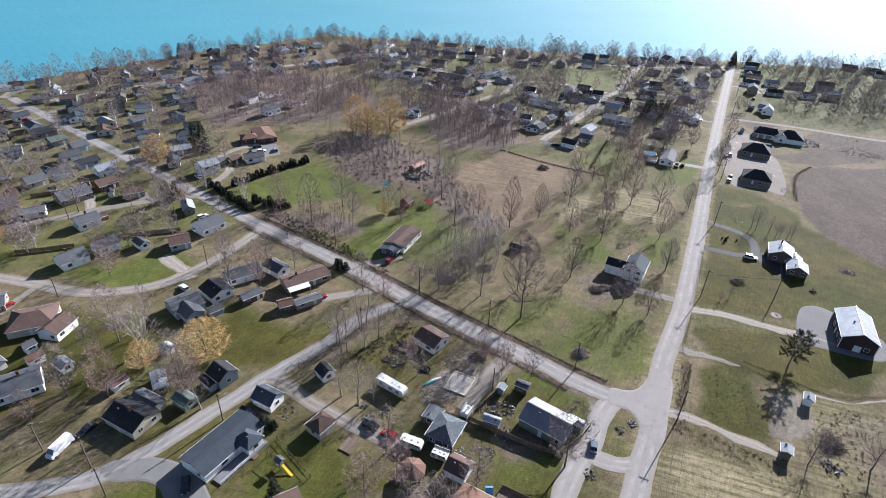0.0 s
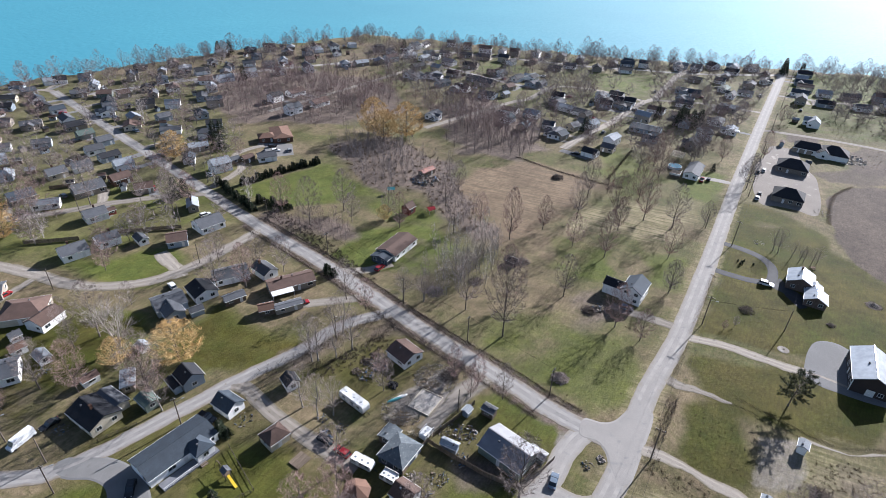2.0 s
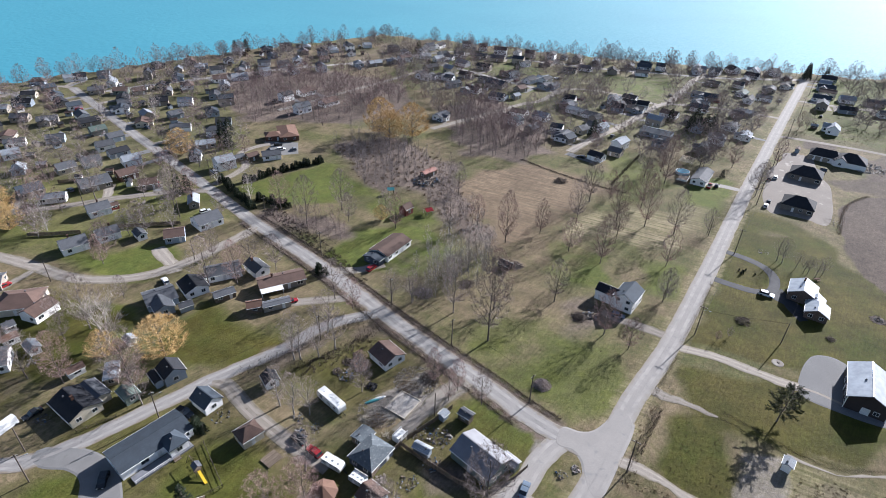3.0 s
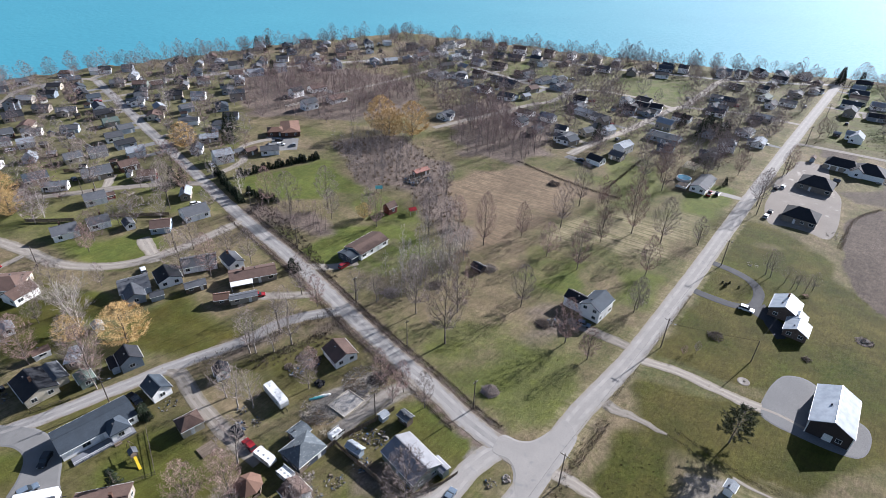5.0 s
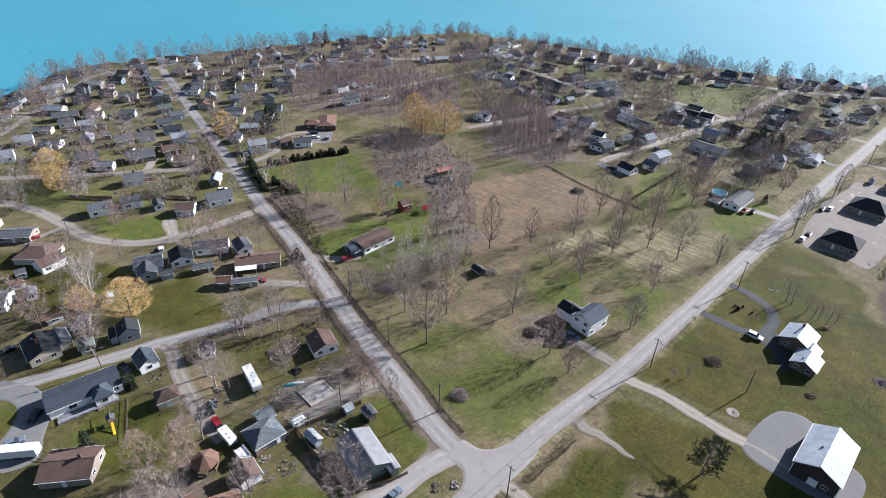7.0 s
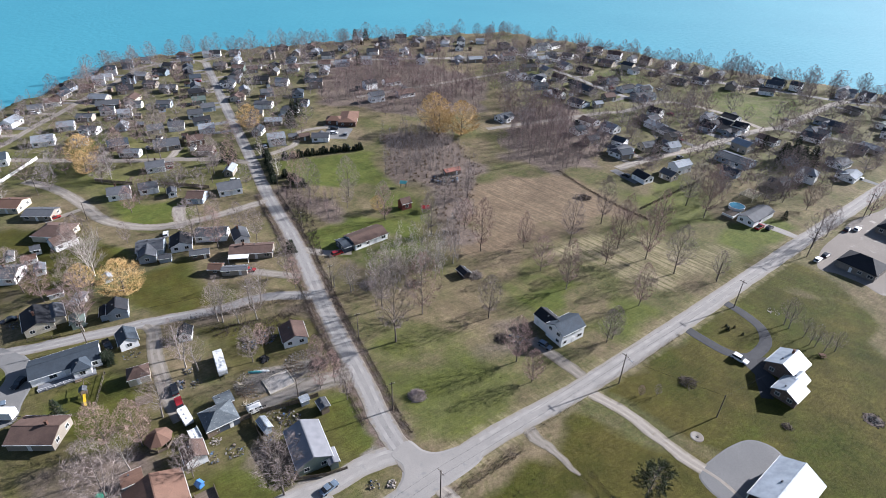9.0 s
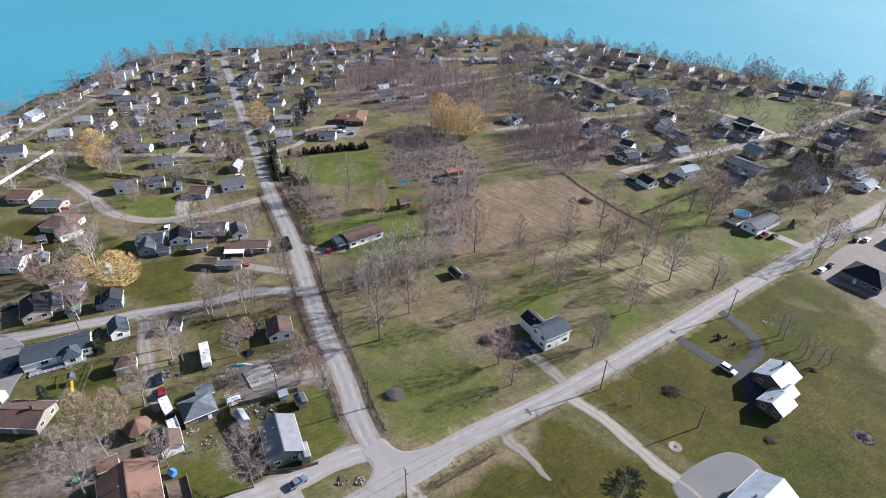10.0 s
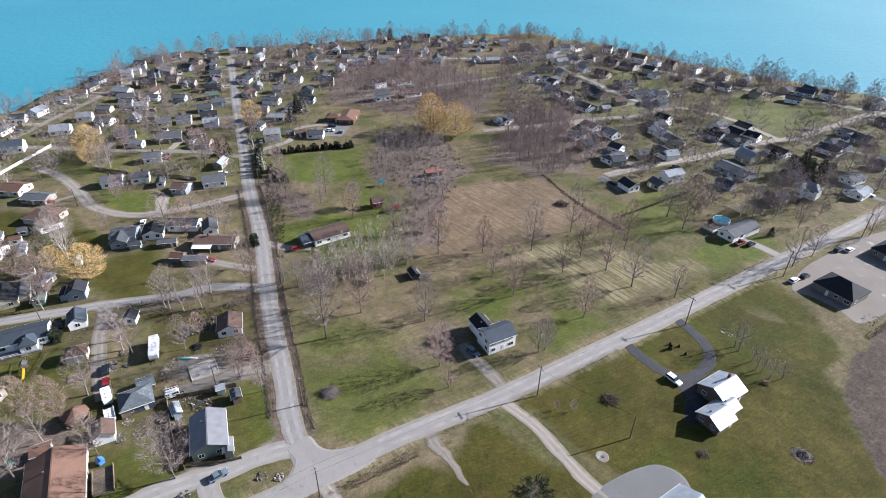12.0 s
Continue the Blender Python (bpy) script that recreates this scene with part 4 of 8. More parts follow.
def hazy_tree(seed, H, spread, limbs=9, boughs=60, twigs=12, twig=0.02, base=0.22, thick=1.0, fine=False):
    """Trunk and crown lists of a leafless tree: ascending limbs inside an egg-shaped haze of thin twigs."""
    rng = random.Random(seed)
    trunk, crown = ([], []), ([], [])
    lump = [rng.uniform(0.78, 1.18) for _ in range(7)]

    def reach(ang, k):
        a = (ang / 6.2832 * 7) % 7
        i = int(a)
        side = lump[i] + (lump[(i + 1) % 7] - lump[i]) * (a - i)
        return spread * side * max(0.0, math.sin(math.pi * min(max(k, 0.02), 0.98) ** 0.85)) ** 0.62

    def inside(ang, k, depth):
        r = reach(ang, k) * depth
        return Vector((math.cos(ang) * r, math.sin(ang) * r, H * (base + (1 - base) * k)))

    p, r, spine = Vector((0, 0, -0.3)), H * 0.0145 * thick, []
    lean = Vector((rng.gauss(0, 0.03), rng.gauss(0, 0.03), 1))
    for i in range(5):
        q = Vector((lean.x * H * 0.15 * (i + 1) + rng.gauss(0, 0.008) * H, lean.y * H * 0.15 * (i + 1) + rng.gauss(0, 0.008) * H, H * 0.15 * (i + 1)))
        stick(trunk, p, q, r, r * 0.74, 6 if fine else 4)
        spine.append((p, q, r))
        p, r = q, r * 0.74
    nodes = [(q, w * 0.6) for _, q, w in spine[1:]]
    for b in range(limbs):
        ang = b * 2.4 + rng.uniform(-.5, .5)
        k0 = 0.04 + 0.5 * b / limbs
        z0 = H * (base * 0.85 + (0.72 - base) * b / limbs)
        i = min(int(z0 / (H * 0.15)), 4)
        start = spine[i][0].lerp(spine[i][1], min(max((z0 - spine[i][0].z) / max(spine[i][1].z - spine[i][0].z, 0.01), 0), 1))
        tip = inside(ang, min(k0 + rng.uniform(0.28, 0.46), 0.93), rng.uniform(0.62, 0.88))
        bend = start.lerp(tip, 0.5) + Vector((math.cos(ang), math.sin(ang), -0.5)) * reach(ang, 0.5) * 0.07
        p, w = start, max(spine[i][2] * 0.5, 0.03)
        for s in range(1, 5):
            t = s / 4
            q = start * (1 - t) ** 2 + bend * 2 * t * (1 - t) + tip * t * t + Vector((rng.gauss(0, 1), rng.gauss(0, 1), rng.gauss(0, .6))) * H * 0.008
            stick(trunk if s < 3 else crown, p, q, w, w * 0.68, 4 if fine else 3)
            nodes += [(p.lerp(q, 0.5), w * 0.8), (q, w * 0.68)]
            p, w = q, w * 0.68
    for n in range(boughs):
        ang = n * 2.39996 + rng.uniform(-.4, .4)
        goal = inside(ang, 0.03 + 0.95 * (n + rng.random()) / boughs, rng.uniform(0.2, 0.85) ** 0.6)
        a, w = min(nodes, key=lambda nd: (nd[0] - goal).length + (0.2 * H if nd[0].z > goal.z - 0.03 * H else 0.0))
        w = max(min(w * 0.5, 0.04), twig)
        blade(crown, rng, a, goal, w)
        nodes += [(a.lerp(goal, k), w * 0.7) for k in (0.35, 0.7, 1.0)]
    stems = np.array([nd[0][:] for nd in nodes])
    for n in range(twigs):
        tip = inside(n * 2.39996 + rng.uniform(-.3, .3), rng.uniform(0.0, 1.0), rng.uniform(0.04, 1.1) ** 0.5)
        gap = np.linalg.norm(stems - np.array(tip[:]), axis=1) + 0.16 * H * (stems[:, 2] > tip.z - 0.01 * H)
        root = Vector(stems[int(gap.argmin())])
        far = (tip - root).length
        if far > 0.17 * H:
            root = tip + (root - tip) * (0.17 * H / far)
        blade(crown, rng, root, tip, twig)
        side = shake(rng, (tip - root).normalized(), 0.8) * H * rng.uniform(0.03, 0.07)
        blade(crown, rng, root.lerp(tip, 0.5), root.lerp(tip, 0.5) + side, twig * 0.8)
    return trunk, crown


def conifer_tree(seed, H, spread, levels=13):
    """A dense cone of drooping boughs."""
    rng = random.Random(seed)
    trunk, crown = ([], []), ([], [])
    stick(trunk, Vector((0, 0, -0.3)), Vector((0, 0, H * 0.96)), H * 0.018, 0.02, 6)
    for i in range(levels):
        k = (i + 0.4) / levels
        z = H * (0.06 + 0.92 * k)
        reach = spread * (1 - k) ** 0.8 + 0.25
        for b in range(7):
            if rng.random() < 0.12:
                continue
            ang = b * 0.9 + i * 0.57 + rng.uniform(-.25, .25)
            d = Vector((math.cos(ang), math.sin(ang), -0.2))
            tip = Vector((0, 0, z)) + d * reach * rng.uniform(0.75, 1.1)
            stick(trunk, Vector((0, 0, z)), tip, 0.05, 0.02, 3)
            for _ in range(int(8 + reach * 7)):
                p = Vector((0, 0, z)).lerp(tip, rng.uniform(0.25, 1.0)) + Vector((rng.gauss(0, .1), rng.gauss(0, .1), rng.gauss(0, .08))) * reach * 0.5
                stick(crown, p, p + shake(rng, d, 0.8) * rng.uniform(0.35, 0.75), 0.07, 0.0)
    return trunk, crown


def old_pine(seed, H, spread, boughs=40, sprays=8, needles=26):
    """A tall bare stem under a rounded, gappy crown of soft needle tufts."""
    rng = random.Random(seed)
    trunk, crown = ([], []), ([], [])
    p, r = Vector((0, 0, -0.3)), H * 0.019
    spine = [p]
    for i in range(8):
        q = Vector((0.05 * (i + 1) + rng.gauss(0, .05), rng.gauss(0, .06), H * 0.96 * (i + 1) / 8))
        stick(trunk, p, q, r, r * 0.84, 7)
        spine.append(q)
        p, r = q, r * 0.84
    for b in range(boughs):
        k = (b + rng.random()) / boughs
        z = 0.2 + 0.76 * k
        i = min(int(z / 0.96 * 8), 7)
        start = spine[i].lerp(spine[i + 1], z / 0.96 * 8 - i)
        ang = b * 2.39996 + rng.uniform(-.4, .4)
        reach = spread * math.sin(math.pi * (0.2 + 0.72 * k)) ** 0.7 * rng.uniform(0.6, 1.12)
        d = Vector((math.cos(ang), math.sin(ang), rng.uniform(0.02, 0.3)))
        tip = start + d * reach
        stick(trunk, start, tip, 0.055, 0.02, 3)
        for n in range(sprays):
            root = start.lerp(tip, 0.3 + 0.7 * (n + rng.random()) / sprays)
            end = root + shake(rng, d + Vector((0, 0, .25)), 0.9) * rng.uniform(0.5, 1.0)
            stick(trunk, root, end, 0.02, 0.01, 3)
            for _ in range(needles):
                q = root.lerp(end, rng.uniform(0.2, 1.1)) + Vector((rng.gauss(0, .12), rng.gauss(0, .12), rng.gauss(0, .09)))
                blade(crown, rng, q, q + shake(rng, d + Vector((0, 0, .5)), 1.0) * rng.uniform(0.2, 0.42), 0.045)
    return trunk, crown


def shrub_twigs(seed, R, H, count, lean=0.5):
    rng = random.Random(seed)
    out = ([], [])
    for _ in range(count):
        a = rng.uniform(0, 6.283)
        p = Vector((math.cos(a), math.sin(a), 0)) * R * 0.55 * rng.random() ** 0.5
        d = Vector((p.x / R * 2 * lean, p.y / R * 2 * lean, 1)) + Vector((rng.gauss(0, .3), rng.gauss(0, .3), 0))
        q = p + d.normalized() * H * rng.uniform(0.5, 1.0)
        stick(out, p - Vector((0, 0, 0.05)), q, 0.03, 0.012)
        for _ in range(4):
            b = p.lerp(q, rng.uniform(0.3, 1))
            stick(out, b, b + shake(rng, d.normalized(), 0.9) * H * 0.35, 0.018, 0.0)
    return out


def plant(name, lists, bark, leaf, label, category):
    """A tree of two parts, kept at the origin of the world until the first place takes it."""
    root = thing(name, 0, 0, 0, label, category)
    part("trunk", to_mesh("trunk", lists[0], bark), None, root)
    part("crown", to_mesh("crown", lists[1], leaf), None, root)
    return root


TREE_KINDS, PLACED = {}, {}


def grow(kind, x, y, size=1.0, turn=0.0, tall=1.0):
    """Sets a tree of that kind; the first one is the built tree itself."""
    m = pose(x, y, 0, 0, 0, turn) @ Matrix.Diagonal((size, size, size * tall, 1))
    root = TREE_KINDS[kind]
    if PLACED.get(kind):
        return copy_thing(root, m)
    PLACED[kind] = True
    root.matrix_basis = m
    return root


BARE = "leafless grey-brown tree with fine twigs"
RED = "leafless tree with reddish budding twigs"
for i in range(4):
    TREE_KINDS["grey%d" % i] = plant("bare_tree", hazy_tree(11 + i, 10.6, 3.9, 13, 70, 1700, 0.016, 0.2, 1.05, True), BARK, NEAR_TWIG, BARE, "tree")
for i in range(3):
    TREE_KINDS["red%d" % i] = plant("bare_tree", hazy_tree(31 + i, 10.6, 4.0, 13, 70, 1900, 0.0165, 0.15, 1.0, True), BARK, NEAR_RED, RED, "tree")
for i in range(2):
    TREE_KINDS["tall%d" % i] = plant("bare_tree", hazy_tree(51 + i, 15, 4.4, 14, 70, 800, 0.017, 0.26, 1.25, True), GREY_BARK, NEAR_TWIG, "tall leafless tree with a slender trunk", "tree")
TREE_KINDS["birch"] = plant("bare_tree", bare_tree(61, 14, 6.6, 11, 3, 5, 2.0, 2, 0.026), PALE_BARK, PALE_TWIG, "leafless poplar with pale whitish limbs", "tree")
for i in range(2):
    TREE_KINDS["far%d" % i] = plant("bare_tree", hazy_tree(71 + i, 12, 4.9, 10, 44, 860, 0.034, 0.16, 0.9), BARK, TWIG, BARE, "tree")
    TREE_KINDS["farred%d" % i] = plant("bare_tree", hazy_tree(81 + i, 11.5, 5.0, 10, 44, 880, 0.034, 0.12, 0.9), BARK, RED_TWIG, RED, "tree")
TREE_KINDS["poplar"] = plant("bare_tree", hazy_tree(91, 14, 3.6, 12, 40, 320, 0.05, 0.1, 1.3), PALE_BARK, PALE_TWIG, "clump of pale leafless poplars", "tree")
for i in range(2):
    TREE_KINDS["willow%d" % i] = plant("willow_tree", hazy_tree(5 + 3 * i, 11, 5.6, 14, 90, 4200, 0.028, 0.06, 1.5, True), BARK, WILLOW, "broad willow with hazy golden twigs", "tree")
TREE_KINDS["pine"] = plant("pine_tree", old_pine(3, 10.5, 4.0, 52, 8, 24), BARK, PINE, "ragged dark green pine on a lawn", "tree")
TREE_KINDS["spruce"] = plant("spruce_tree", conifer_tree(4, 8, 2.6, 13), BARK, NEEDLES, "dense dark green spruce", "tree")
TREE_KINDS["cedar"] = plant("cedar_shrub", conifer_tree(6, 3.4, 1.1, 8), BARK, NEEDLES, "dark green cedar in a hedge", "shrub")


# ---- vehicles ----
def wheel_bm(r=0.33, w=0.22):
    return tube(bmesh.new(), (0, -w / 2, 0), (0, w / 2, 0), r, r, 14)


def car(x, y, ang, paint, label, L=4.6, W=1.8, H=1.5, shape="hatch", group=""):
    """shape: hatch, sedan, pickup or van."""
    root = thing("van" if shape == "van" else "pickup_truck" if shape == "pickup" else "car", x, y, ang, label, "van" if shape == "van" else "car", group)
    f, b = L / 2, -L / 2
    waist = H * 0.58
    body = prism([(b, 0.3), (f, 0.3), (f, waist * 0.82), (f - 0.9 * L / 4.6, waist * 0.98), (b + 0.1, waist), (b, waist * 0.85)], W, "y")
    bmesh.ops.bevel(body, geom=list(body.edges), offset=0.07, segments=2, affect="EDGES")
    part("body", body, PAINTS[paint], root)
    c = {"hatch": (b + 0.08, b + 0.5, 0.25, 1.0), "sedan": (b + 0.6, b + 1.3, 0.2, 0.95), "pickup": (-0.2, 0.0, 0.75, 1.3), "van": (b + 0.05, b + 0.15, f - 1.2, f - 0.55)}[shape]
    cabin = prism([(c[0], waist - 0.02), (c[3], waist - 0.02), (c[2], H - 0.05), (c[1], H - 0.05)], W * 0.9, "y")
    part("cabin", cabin, PAINTS[paint] if shape == "van" else GLASS, root, "" if shape == "van" else "dark tinted glass")
    part("roof_panel", box(bmesh.new(), c[1] - 0.05, -W * 0.43, H - 0.06, c[2] + 0.05, W * 0.43, H, 0.02), PAINTS[paint], root)
    if shape == "van":
        part("windscreen", prism([(f - 0.62, waist + 0.05), (f - 0.5, waist + 0.05), (f - 1.13, H - 0.15), (f - 1.25, H - 0.15)], W * 0.8, "y"), GLASS, root)
    if shape == "pickup":
        part("truck_bed", boxes((b + 0.12, -W * 0.4, waist - 0.02, -0.35, W * 0.4, waist + 0.02)), TYRE, root)
    tyre = shared(("wheel", 1), wheel_bm, TYRE)
    for sx in (f - 0.85, b + 0.85):
        for sy in (-W / 2 + 0.09, W / 2 - 0.09):
            part("wheel", tyre, None, root, at=pose(sx, sy, 0.33))
    lamp = shared(("headlight", 1), lambda: boxes((-0.03, -0.17, -0.07, 0.03, 0.17, 0.07)), TRIM)
    tail = shared(("tail_light", 1), lambda: boxes((-0.03, -0.12, -0.1, 0.03, 0.12, 0.1)), PAINTS["red"])
    for sy in (-W / 2 + 0.3, W / 2 - 0.3):
        part("headlight", lamp, None, root, at=pose(f, sy, waist * 0.72))
        part("tail_light", tail, None, root, at=pose(b, sy, waist * 0.72))
    LOTS.append((x, y, 3))
    return root


def camper(x, y, ang, L, label, W=2.5, H=2.9):
    root = thing("travel_trailer", x, y, ang, label, "camper")
    f, b = L / 2, -L / 2
    body = prism([(b, 0.55), (f - 0.25, 0.55), (f, 1.2), (f - 0.1, H - 0.5), (f - 0.55, H - 0.05), (b + 0.2, H - 0.05), (b, H - 0.35)], W, "y")
    bmesh.ops.bevel(body, geom=list(body.edges), offset=0.08, segments=2, affect="EDGES")
    part("body", body, TRIM, root)
    part("stripe", boxes((b + 0.1, -W / 2 - 0.012, 1.0, f - 0.3, W / 2 + 0.012, 1.18)), ROOFS["slate"], root, "grey-blue stripe")
    for u in (-0.3, 0.02, 0.3):
        part("roof_vent", box(bmesh.new(), -0.26, -0.24, 0, 0.26, 0.24, 0.2, 0.05), TRIM, root, at=pose(u * L, 0.1, H - 0.06))
    for side, turn in ((-1, 0), (1, 180)):
        for u in (-0.3, 0.05, 0.3):
            add_window(root, pose(u * L, side * W / 2, 1.5, 0, 0, turn + 180), 1.1, 0.7)
    add_door(root, pose(-0.12 * L, -W / 2 - 0.01, 0.6, 0, 0, 180), None, 0.7, 1.8)
    tyre = shared(("wheel", 1), wheel_bm, TYRE)
    for sx in (-0.45, 0.45):
        for sy in (-1, 1):
            part("wheel", tyre, None, root, at=pose(sx, sy * (W / 2 - 0.12), 0.33))
    part("tow_bar", prism([(f - 0.1, 0.45), (f + 1.1, 0.45), (f + 1.1, 0.55), (f - 0.1, 0.6)], 0.14, "y"), TYRE, root)
    part("jack", boxes((f + 0.8, -0.06, 0, f + 0.92, 0.06, 0.5)), TYRE, root)
    LOTS.append((x, y, L * 0.5))
    return root


def box_trailer(x, y, ang, L, W, H, label):
    root = thing("cargo_trailer", x, y, ang, label, "trailer")
    part("body", box(bmesh.new(), -L / 2, -W / 2, 0.5, L / 2, W / 2, H, 0.06), TRIM, root)
    part("rear_door", boxes((-L / 2 - 0.05, -W / 2 + 0.1, 0.6, -L / 2 - 0.003, W / 2 - 0.1, H - 0.12)), ROOFS["pale"], root)
    for sx in (-0.5, 0.5):
        for sy in (-1, 1):
            part("wheel", shared(("wheel", 1), wheel_bm, TYRE), None, root, at=pose(sx, sy * (W / 2 - 0.1), 0.33))
    part("tow_bar", boxes((L / 2, -0.08, 0.42, L / 2 + 1.2, 0.08, 0.52)), TYRE, root)
    return root


# ---- poles, fences and yard things ----
def utility_pole(x, y, turn, H=11.0, arm=2.2, light=False):
    root = thing("utility_pole", x, y, turn, "tall weathered wooden utility pole with a crossarm" if arm else "slender wooden service pole", "pole", "poles along the streets")
    part("pole", tube(bmesh.new(), (0, 0, -0.5), (0, 0, H), 0.17, 0.11, 8), POLE, root)
    if arm:
        part("crossarm", boxes((-arm / 2, -0.07, H - 0.75, arm / 2, 0.07, H - 0.58)), POLE, root)
        for u in (-0.45, -0.2, 0.2, 0.45):
            part("insulator", shared(("insulator", 1), lambda: tube(bmesh.new(), (0, 0, 0), (0, 0, 0.22), 0.06, 0.04, 6), TRIM), None, root, at=pose(u * arm, 0, H - 0.58))
    if light:
        part("lamp_arm", tube(bmesh.new(), (0, 0, H - 1.6), (1.9, 0, H - 1.2), 0.04, 0.04, 6), ROOFS["pale"], root)
        part("lamp_head", box(bmesh.new(), 1.6, -0.14, -1.27 + H, 2.3, 0.14, H - 1.12, 0.04), ROOFS["pale"], root)
    return root


def wire(points, label="thin sagging overhead wire"):
    """A cable from pole to pole."""
    run = []
    for a, b in zip(points, points[1:]):
        a, b = Vector(a), Vector(b)
        run += [a.lerp(b, t) - Vector((0, 0, 4 * t * (1 - t) * (b - a).length * 0.012)) for t in np.arange(0, 1, 0.125)]
    run.append(Vector(points[-1]))
    verts, faces = [], []
    for i, p in enumerate(run):
        verts += [p + Vector((dx, dy, dz)) * 0.02 for dx, dy, dz in ((1, 0, 0), (0, 0, 1), (-1, 0, 0), (0, 0, -1))]
        if i:
            k = 4 * i
            faces += [(k - 4 + j, k - 4 + (j + 1) % 4, k + (j + 1) % 4, k + j) for j in range(4)]
    return tagged(new("overhead_wire", to_mesh("overhead_wire", (verts, faces), TYRE)), label, "cable")


def fence(points, H, label, board=True, mat=None):
    """Posts with boards, or with rails alone, along a line."""
    mat = mat or WALLS["wood"]
    root = thing("fence", points[0][0], points[0][1], 0, label, "fence")
    o = Vector((*points[0], 0))
    post = shared(("post", H, mat.name), lambda: boxes((-0.06, -0.06, -0.2, 0.06, 0.06, H + 0.1)), mat)
    for a, b in zip(points, points[1:]):
        a, b = Vector((*a, 0)) - o, Vector((*b, 0)) - o
        d, turn = (b - a).length, math.degrees(math.atan2((b - a).y, (b - a).x))
        count = max(1, round(d / 2.4))
        for i in range(count + 1):
            p = a.lerp(b, i / count)
            part("post", post, None, root, at=pose(p.x, p.y, 0, 0, 0, turn))
        step = d / count
        for i in range(count):
            p = a.lerp(b, i / count)
            for z in (0.35, H - 0.2):
                part("rail", shared(("rail", round(step, 2), mat.name), lambda: boxes((0.07, -0.02, -0.05, step - 0.07, 0.02, 0.05)), mat), None, root, at=pose(p.x, p.y, z, 0, 0, turn))
            for k in range(6 if board else 0):
                w = (step - 0.1) / 6
                part("board", shared(("board", round(step, 2), H, mat.name), lambda: boxes((0.02, 0.022, 0.06, w - 0.02, 0.045, H)), mat), None, root, at=pose(p.x, p.y, 0, 0, 0, turn) @ pose(0.05 + w * k, 0, 0.05 * math.sin(k * 12.9 + i * 3.1)))
    return root


def pile(name, x, y, R, H, count, mat, label, category, seed=1, long=1.2, thick=0.05):
    """A heap of sticks or broken pieces, thrown on one another."""
    rng = random.Random(seed)
    out = ([], [])
    for _ in range(count):
        a, r = rng.uniform(0, 6.283), R * rng.random() ** 0.5
        z = H * (1 - (r / R) ** 2) * rng.random() ** 0.6
        p = Vector((r * math.cos(a), r * math.sin(a), z + 0.03))
        d = Vector((rng.gauss(0, 1), rng.gauss(0, 1), rng.gauss(0, 0.35))).normalized()
        n = long * rng.uniform(0.4, 1.2)
        q = p + d * n
        q.z = max(q.z, 0.02)
        stick(out, p, q, thick * rng.uniform(0.5, 1.3), thick * 0.3, 4)
    me = to_mesh(name, out, mat)
    ob = new(name, me)
    ob.matrix_basis = pose(x, y, 0)
    return tagged(ob, label, category, kind="stuff")


def rocks(name, x, y, R, H, count, mat, label, category, seed=1, size=0.4, flat=0.6):
    rng = random.Random(seed)
    verts, faces = [], []
    base = [Vector((x, y, z)) for x in (-1, 1) for y in (-1, 1) for z in (-1, 1)]
    tri = [(0, 1, 3, 2), (4, 6, 7, 5), (0, 4, 5, 1), (2, 3, 7, 6), (0, 2, 6, 4), (1, 5, 7, 3)]
    for _ in range(count):
        a, r = rng.uniform(0, 6.283), R * rng.random() ** 0.5
        s = size * rng.uniform(0.4, 1.3)
        o = Vector((r * math.cos(a), r * math.sin(a), H * max(0, 1 - (r / R) ** 2) * rng.random() + s * 0.2))
        turn = Euler((rng.gauss(0, .5), rng.gauss(0, .5), rng.uniform(0, 6))).to_matrix()
        k, sx, sy, sz = len(verts), s * rng.uniform(0.4, 1.6), s * rng.uniform(0.25, 0.9), s * flat * rng.uniform(0.2, 0.8)
        verts += [o + turn @ Vector((v.x * sx * rng.uniform(.75, 1.1), v.y * sy * rng.uniform(.75, 1.1), v.z * sz * rng.uniform(.7, 1.1))) for v in base]
        faces += [[i + k for i in f] for f in tri]
    ob = new(name, to_mesh(name, (verts, faces), mat))
    ob.matrix_basis = pose(x, y, 0)
    return tagged(ob, label, category, kind="stuff")


# ---- the near houses ----
house("house", 83.2, 172.0, 62, 9.8, 7.4, 4.6, 2.1, 0, "white", "slate", "two-storey white farmhouse with a grey shingle roof", wings=[(77.0, 173.8, 152, 7.5, 5.6, 3.6, 1.7, 0, "white", "charcoal")])
brick_house = house("house", 143.8, 189.5, 66, 9.6, 8.8, 3.1, 2.2, 0, "clinker", "steel", "grey-brown brick house with a bright metal roof", wings=[(144.7, 179.0, 66, 7.4, 7.2, 2.4, 1.9, 0), (146.4, 184.2, 66, 5, 5, 2.6, 1.5, 0)])
barn = house("barn", 143.9, 142.5, 67, 16.0, 10.2, 4.2, 2.6, 0, "barn", "steel", "dark brown board barn with a bright metal roof")
for sx in (-1, 1):
    for sy in (-1, 1):
        part("corner_board", boxes((sx * 7.8 - 0.1, sy * 4.8 - 0.1, 0, sx * 7.8 + 0.1, sy * 4.8 + 0.1, 4.3)), TRIM, barn, "white corner board")
part("door", boxes((-7.86, -1.0, 0, -7.76, 1.0, 2.2)), TRIM, barn, "white barn door")
house("house", 42.4, 100.6, 146, 12.2, 8.8, 3.0, 2.1, 0, "green", "silver", "grey-green bungalow with a grey metal roof", wings=[(49.3, 100.9, 146, 4.6, 2.6, 2.5, 0.4, 0, "green", "silver")])
